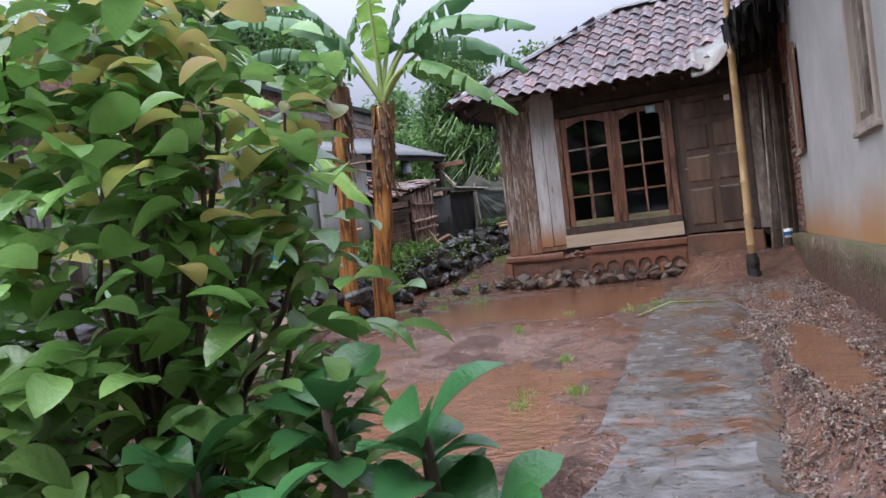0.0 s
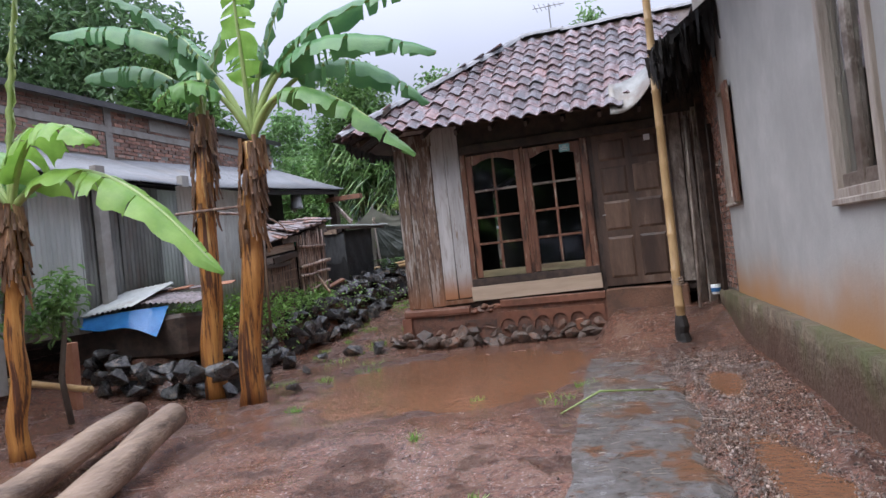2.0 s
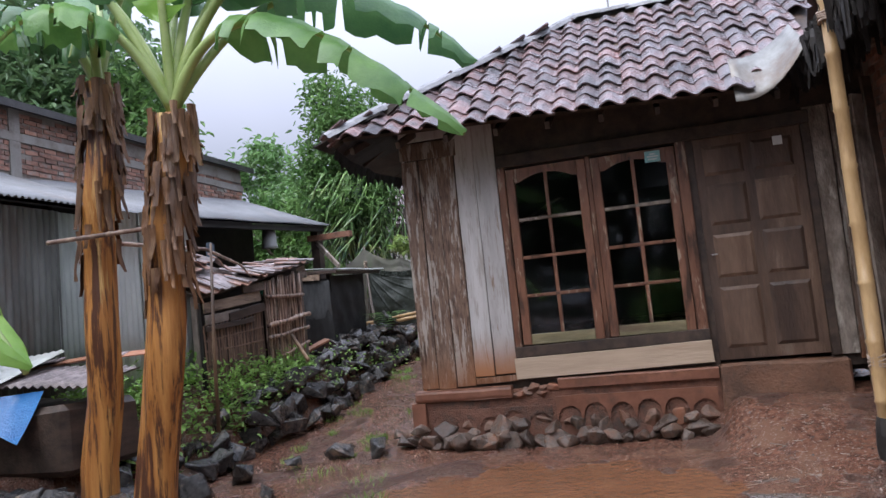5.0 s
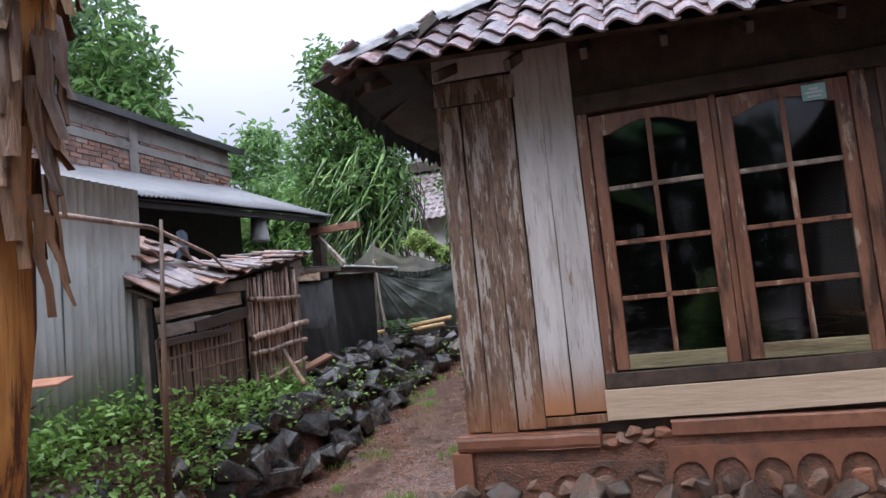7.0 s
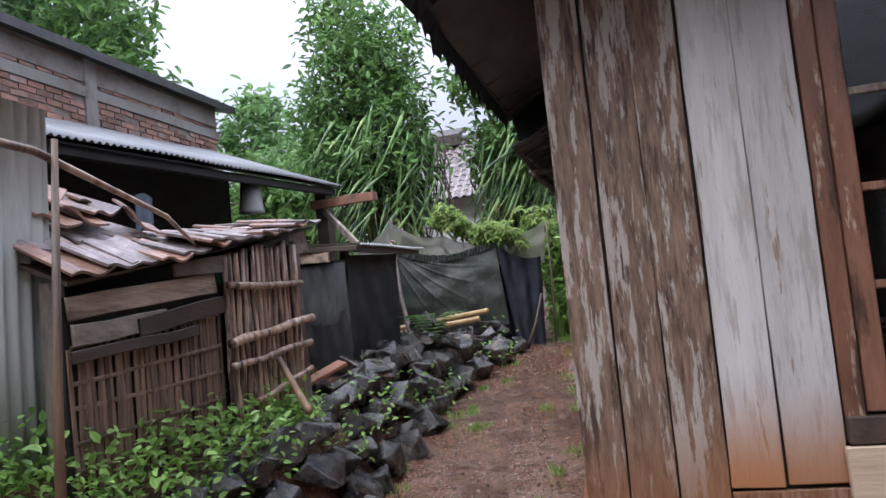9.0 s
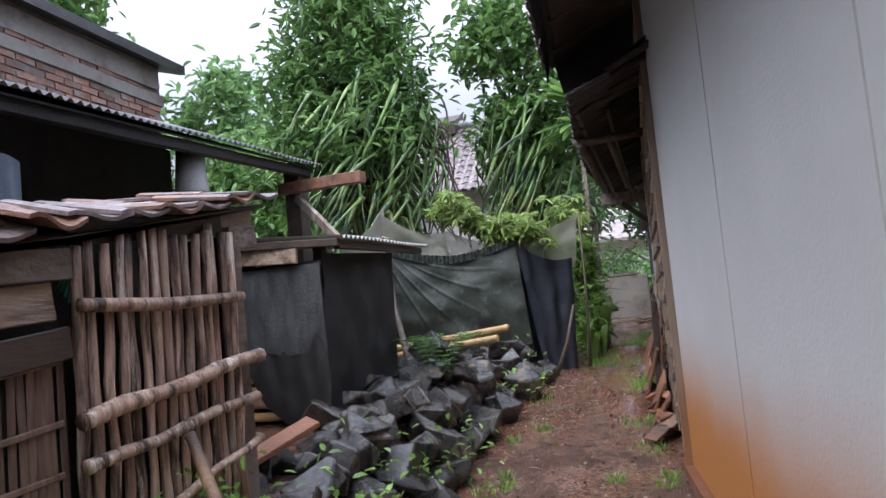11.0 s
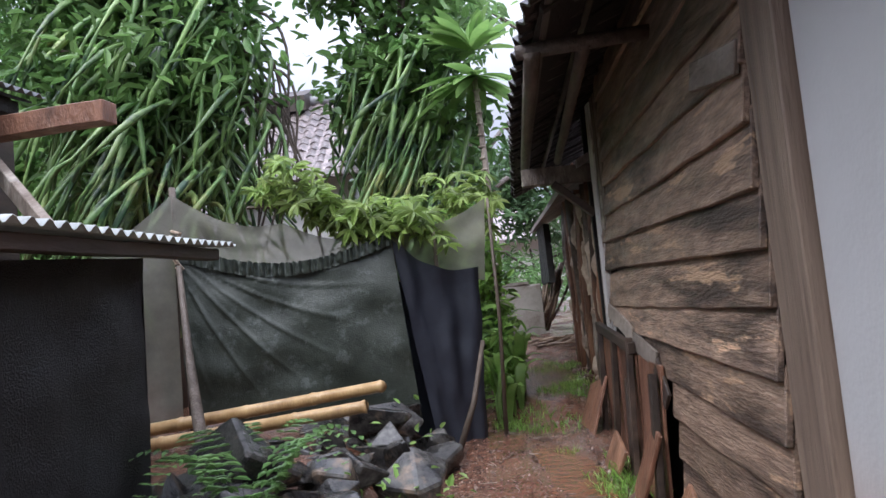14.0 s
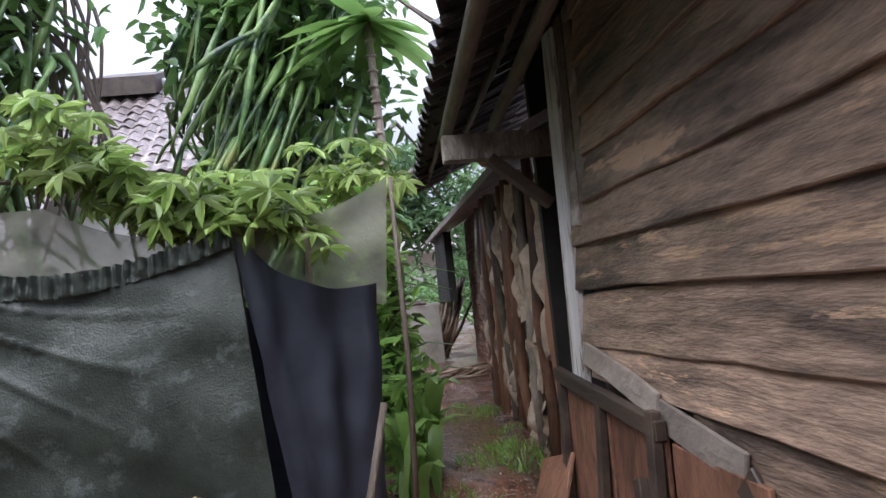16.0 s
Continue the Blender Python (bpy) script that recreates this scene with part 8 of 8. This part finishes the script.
for i in range(9):
    y = 19.25 + 0.32 * i
    bm = bmesh.new()
    yt = y + rnd.uniform(-0.12, 0.12)
    tube(bm, [(-4.44 + rnd.uniform(-0.03, 0.02), y + (yt - y) * k / 4, 1.45 + 0.49 * k) for k in range(5)], [rnd.uniform(0.03, 0.05) for _ in range(5)], 7)
    adopt(part("pole", bm, (ORANGEWOOD, PANELWOOD, WOODGREY)[i % 3], None, "", True), swl)
for i in range(7):
    y = 19.4 + 0.42 * i
    board("plank", (-4.40, y, 1.45), (-4.37, y + rnd.uniform(-0.1, 0.1), rnd.uniform(2.3, 3.2)), rnd.uniform(0.09, 0.2), 0.03, (PANELWOOD, WOOD, ORANGEWOOD, WOODGREY)[i % 4], swl, (0, 1, 0), 0.015, i)
for i, (y, z0, z1, w) in enumerate(((19.45, 2.25, 3.25, 0.30), (19.85, 2.0, 2.9, 0.32), (20.2, 2.45, 3.35, 0.36), (20.6, 1.9, 2.7, 0.36), (21.0, 2.5, 3.3, 0.4), (21.5, 2.0, 3.1, 0.44), (20.0, 1.5, 2.05, 0.34), (21.0, 1.5, 2.2, 0.4))):
    cloth("sack", PAPER, swl, (-4.43, y + w / 2, z0), (-4.43, y - w / 2, z0), (-4.42, y - w / 2, z1), (-4.42, y + w / 2, z1), 18, 22, lambda u, v: (0.09 * noise.noise((u * 4 + i, v * 5, i)) + 0.03 * math.sin(u * 13 + i * 2 + 4 * v), 0.10 * noise.noise((u * 3, v * 2, i))), "torn pale sacking")
bm = bmesh.new()
prism(bm, [(-4.62, 18.6, 3.42), (-4.62, 25.9, 3.52), (-2.6, 25.9, 4.5), (-2.6, 18.6, 4.4)], 0.06)
adopt(part("roof", bm, TILEOLD, None, "dark old tile roof"), fh)
bm = bmesh.new()
slab(bm, -4.5, -4.4, 24.6, 25.9, 2.6, 3.5, 0.0, 0.05, 4, seg=8)
ob = adopt(part("eave_hanging", bm, BLACKNET, None, "dark hanging eave cloth"), fh)
for i in range(2):
    bm = bmesh.new()
    slab(bm, -0.1, 0.1, -0.07, 0.07, -0.01, 0.01, 0.003, 0.02, i)
    ob = part("broken_tile", bm, TERRACOTTA)
    ob.matrix_basis = pose(-4.40 - 0.14 * i, 20.2 + 0.3 * i, 3.60 + 0.02 * i, 20, 35, 40 * i)
    adopt(ob, fh)
for i in range(26):
    y = 25.2 + rnd.random() * 1.4
    z = gz(-4.3, y)
    bm = bmesh.new()
    a = Vector((-4.62 + rnd.uniform(-0.15, 0.1), y, z + 0.02))
    e = a + Vector((0.38 + rnd.uniform(-0.1, 0.1), rnd.uniform(-0.15, 0.15), rnd.uniform(0.7, 1.1)))
    tube(bm, [a, a.lerp(e, 0.5) + Vector((0.03, 0, 0)), e], [0.03, 0.026, 0.02], 6)
    tagged(part("firewood", bm, LOGWOOD, None, "", True), "split firewood stick leaning on the hut", "firewood", "leaning firewood")
for i in range(22):
    x, y = -4.5 + rnd.uniform(-0.35, 0.2), 23.0 + rnd.random() * 0.9
    z = gz(x, y)
    bm = bmesh.new()
    a = rnd.uniform(-0.7, 0.7)
    d = Vector((math.cos(a), math.sin(a), rnd.uniform(0.0, 0.2))) * rnd.uniform(0.2, 0.4)
    p = Vector((x, y, z + 0.03 + 0.01 * (i % 5)))
    tube(bm, [p - d * 0.5, p + d * 0.5], [0.02, 0.014], 6)
    tagged(part("firewood", bm, LOGWOOD, None, "", True), "wet firewood stick lying in a heap", "firewood", "heaped firewood")

# far tile-roofed house behind the cactus trees
far = thing("far_house", -9, 26.5, 2, "far house with grey weathered tile roof among trees", "house")
bm = bmesh.new()
slab(bm, -10.6, -7.5, 25.4, 29.6, 1.6, 4.75)
adopt(part("wall", bm, WHITEPAINT, None, "pale wall"), far)
bm = bmesh.new()
prism(bm, [(-11.2, 24.9, 4.62), (-7.25, 24.9, 4.72), (-7.5, 27.5, 6.62), (-11.0, 27.5, 6.62)], 0.06)
prism(bm, [(-11.0, 27.5, 6.62), (-7.5, 27.5, 6.62), (-7.25, 30.0, 4.7), (-11.2, 30.0, 4.7)], 0.06)
fr = adopt(part("roof", bm, TILEOLD, None, "weathered grey tile roof"), far)
tmo = tile_mesh(0.21, 0.26, "far_tiles", TILEOLD)
vs, fs = [], []
for r in range(12):
    for c in range(19):
        x = -11.1 + 0.207 * c
        s = r / 12.0
        p = Vector((x, 24.87 + 2.6 * s, 4.66 + 1.95 * s))
        m = axes(p, (1, 0, 0), (0, 2.6, 1.93)) @ pose(0, 0, 0, rnd.uniform(-3, 3), rnd.uniform(-4, 4), rnd.uniform(-4, 4))
        o = len(vs)
        vs += [m @ v.co for v in tmo.vertices]
        fs += [tuple(o + k for k in f.vertices) for f in tmo.polygons]
adopt(raw("tiles", vs, fs, TILEOLD), fr)["kind"] = "stuff"
bm = bmesh.new()
tube(bm, [(-11.0, 27.5, 6.66), (-9, 27.5, 6.72), (-7.45, 27.5, 6.66)], 0.1, 8)
adopt(part("ridge", bm, RIDGE, None, "", True), fr)
bm = bmesh.new()
prism(bm, [(-9.6, 27.0, 6.7), (-8.6, 27.0, 6.7), (-8.6, 28, 7.1), (-9.6, 28, 7.1)], 0.3)
adopt(part("roof_vent", bm, WOODDARK), fr)
board("bargeboard", (-7.22, 24.85, 4.62), (-7.46, 27.5, 6.55), 0.2, 0.03, WHITEPAINT, fr, (0, 0, 1), 0.004, 3)
low = thing("low_house", -11.5, 21, 2, "low tile-roofed house seen under the lean-to", "house")
bm = bmesh.new()
slab(bm, -14.5, -9.6, 23.2, 26, 1.7, 3.6)
adopt(part("wall", bm, MORTAR), low)
bm = bmesh.new()
prism(bm, [(-14.8, 22.6, 3.2), (-9.2, 22.6, 3.2), (-9.2, 24.6, 4.5), (-14.8, 24.6, 4.5)], 0.06)
lr = adopt(part("roof", bm, TILEOLD, None, "old clay tile roof"), low)
vs, fs = [], []
for r in range(9):
    for c in range(27):
        p = Vector((-14.8 + 0.207 * c, 22.58 + 0.218 * r, 3.23 + 0.142 * r))
        m = axes(p, (1, 0, 0), (0, 2.0, 1.3)) @ pose(0, 0, 0, rnd.uniform(-3, 3), rnd.uniform(-5, 5), rnd.uniform(-4, 4))
        o = len(vs)
        vs += [m @ v.co for v in tmo.vertices]
        fs += [tuple(o + k for k in f.vertices) for f in tmo.polygons]
adopt(raw("tiles", vs, fs, TILEOLD), lr)["kind"] = "stuff"
end = thing("end_house", -4.5, 38, 2, "pale far house closing the alley behind shrubs", "house")
bm = bmesh.new()
slab(bm, -8.5, -1.0, 36, 40, 1.8, 4.2)
adopt(part("wall", bm, WHITEPAINT), end)
bm = bmesh.new()
prism(bm, [(-9, 35.4, 4.1), (-0.5, 35.4, 4.1), (-0.5, 38, 5.4), (-9, 38, 5.4)], 0.1)
adopt(part("roof", bm, TILEOLD), end)

# antenna on the ridge, water cup by the corner
ant = thing("antenna", -1.95, 13.6, 5.3, "thin rooftop television antenna", "antenna")
bm = bmesh.new()
tube(bm, [(-1.98, 13.6, 5.2), (-1.98, 13.6, 5.95)], 0.012, 6)
adopt(part("mast", bm, TIN), ant)
for k in range(6):
    bm = bmesh.new()
    w = 0.20 - 0.02 * k
    tube(bm, [(-2.2 + 0.08 * k, 13.6 - w, 5.92), (-2.2 + 0.08 * k, 13.6 + w, 5.92)], 0.005, 5)
    adopt(part("element", bm, TIN), ant)
bm = bmesh.new()
tube(bm, [(-2.25, 13.6, 5.92), (-1.72, 13.6, 5.92)], 0.008, 5)
adopt(part("boom", bm, TIN), ant)
cup = bmesh.new()
tube(cup, [(0.0, 10.95, 1.14), (0.0, 10.95, 1.145), (0.0, 10.95, 1.26)], [0.05, 0.052, 0.06], 14)
cup = tagged(part("plastic_cup", cup, WHITE, None, "", True), "white plastic cup with a blue print by the corner", "cup")
bm = bmesh.new()
tube(bm, [(0.0, 10.95, 1.17), (0.0, 10.95, 1.22)], [0.057, 0.060], 14, False)
part("print_band", bm, BLUETARP, cup)
# stray twigs and a stalk on the wet ground
bm = bmesh.new()
tube(bm, [(-1.35, 6.9, gz(-1.35, 6.9) + 0.02), (-1.1, 7.35, gz(-1.1, 7.35) + 0.08), (-0.6, 7.5, gz(-0.6, 7.5) + 0.04)], [0.006, 0.01, 0.004], 5)
tagged(part("stalk", bm, BRIB, None, "", True), "pale green plant stalk lying on the concrete", "stalk")
# wet twigs under the eave


# ---- pieces of roofs and walls ----
scatter_tiles()
brick_mes = []
for i in range(5):
    bm = bmesh.new()
    slab(bm, -0.02, 0.03, -0.098, 0.098, -0.027, 0.027)
    for v in bm.verts:
        v.co += noise.noise_vector(v.co * 30 + Vector((i * 9, 0, 0))) * 0.007
    brick_mes.append(mesh_of("brick", bm, BRICK))


def brick_field(parent, place, y0, y1, z0, z1, singles, seed, facing=-1, skip=0.0, name="bricks"):
    """Courses of uneven bricks on a wall that runs along y; the first ones are single parts, the rest one joined mesh."""
    rnd = random.Random(seed)
    spots = []
    r = 0
    z = z0 + 0.03
    while z < z1 - 0.02:
        y = y0 + 0.1 + (0.105 if r % 2 else 0)
        while y < y1 - 0.06:
            if rnd.random() >= skip:
                spots.append((y + rnd.uniform(-0.006, 0.006), z + rnd.uniform(-0.004, 0.004)))
            y += 0.212
        z += 0.069
        r += 1
    spots.sort(key=lambda s: -s[0] if seed == 1 else s[0])
    vs, fs = [], []
    for k, (y, z) in enumerate(spots):
        m = Matrix.Translation((place(y) + rnd.uniform(-0.006, 0.006), y, z)) @ pose(0, 0, 0, rnd.uniform(-2, 2), 0, rnd.uniform(-2, 2))
        if facing > 0:
            m = m @ pose(0, 0, 0, 0, 0, 180)
        me = brick_mes[k % 5]
        if k < singles:
            ob = new("brick", me)
            ob.parent = parent
            ob.matrix_basis = m
        else:
            o = len(vs)
            vs += [m @ v.co for v in me.vertices]
            fs += [tuple(o + q for q in f.vertices) for f in me.polygons]
    if vs:
        raw(name, vs, fs, BRICK, parent)["kind"] = "stuff"


brick_field(lwall, lambda y: -9.505, 3.0, 17.1, 4.33, 4.74, 200, 1, 1, 0.04)
brick_field(lwall, lambda y: -9.505, 3.0, 17.1, 4.87, 5.17, 100, 1, 1, 0.06)
brick_field(bwall, lambda y: xr(y) + 0.02, 10.22, 11.4, 1.22, 4.2, 300, 2, -1, 0.02)
brick_field(fwall, lambda y: -4.085, 22.4, 25.5, 1.7, 3.55, 300, 3, -1, 0.02)
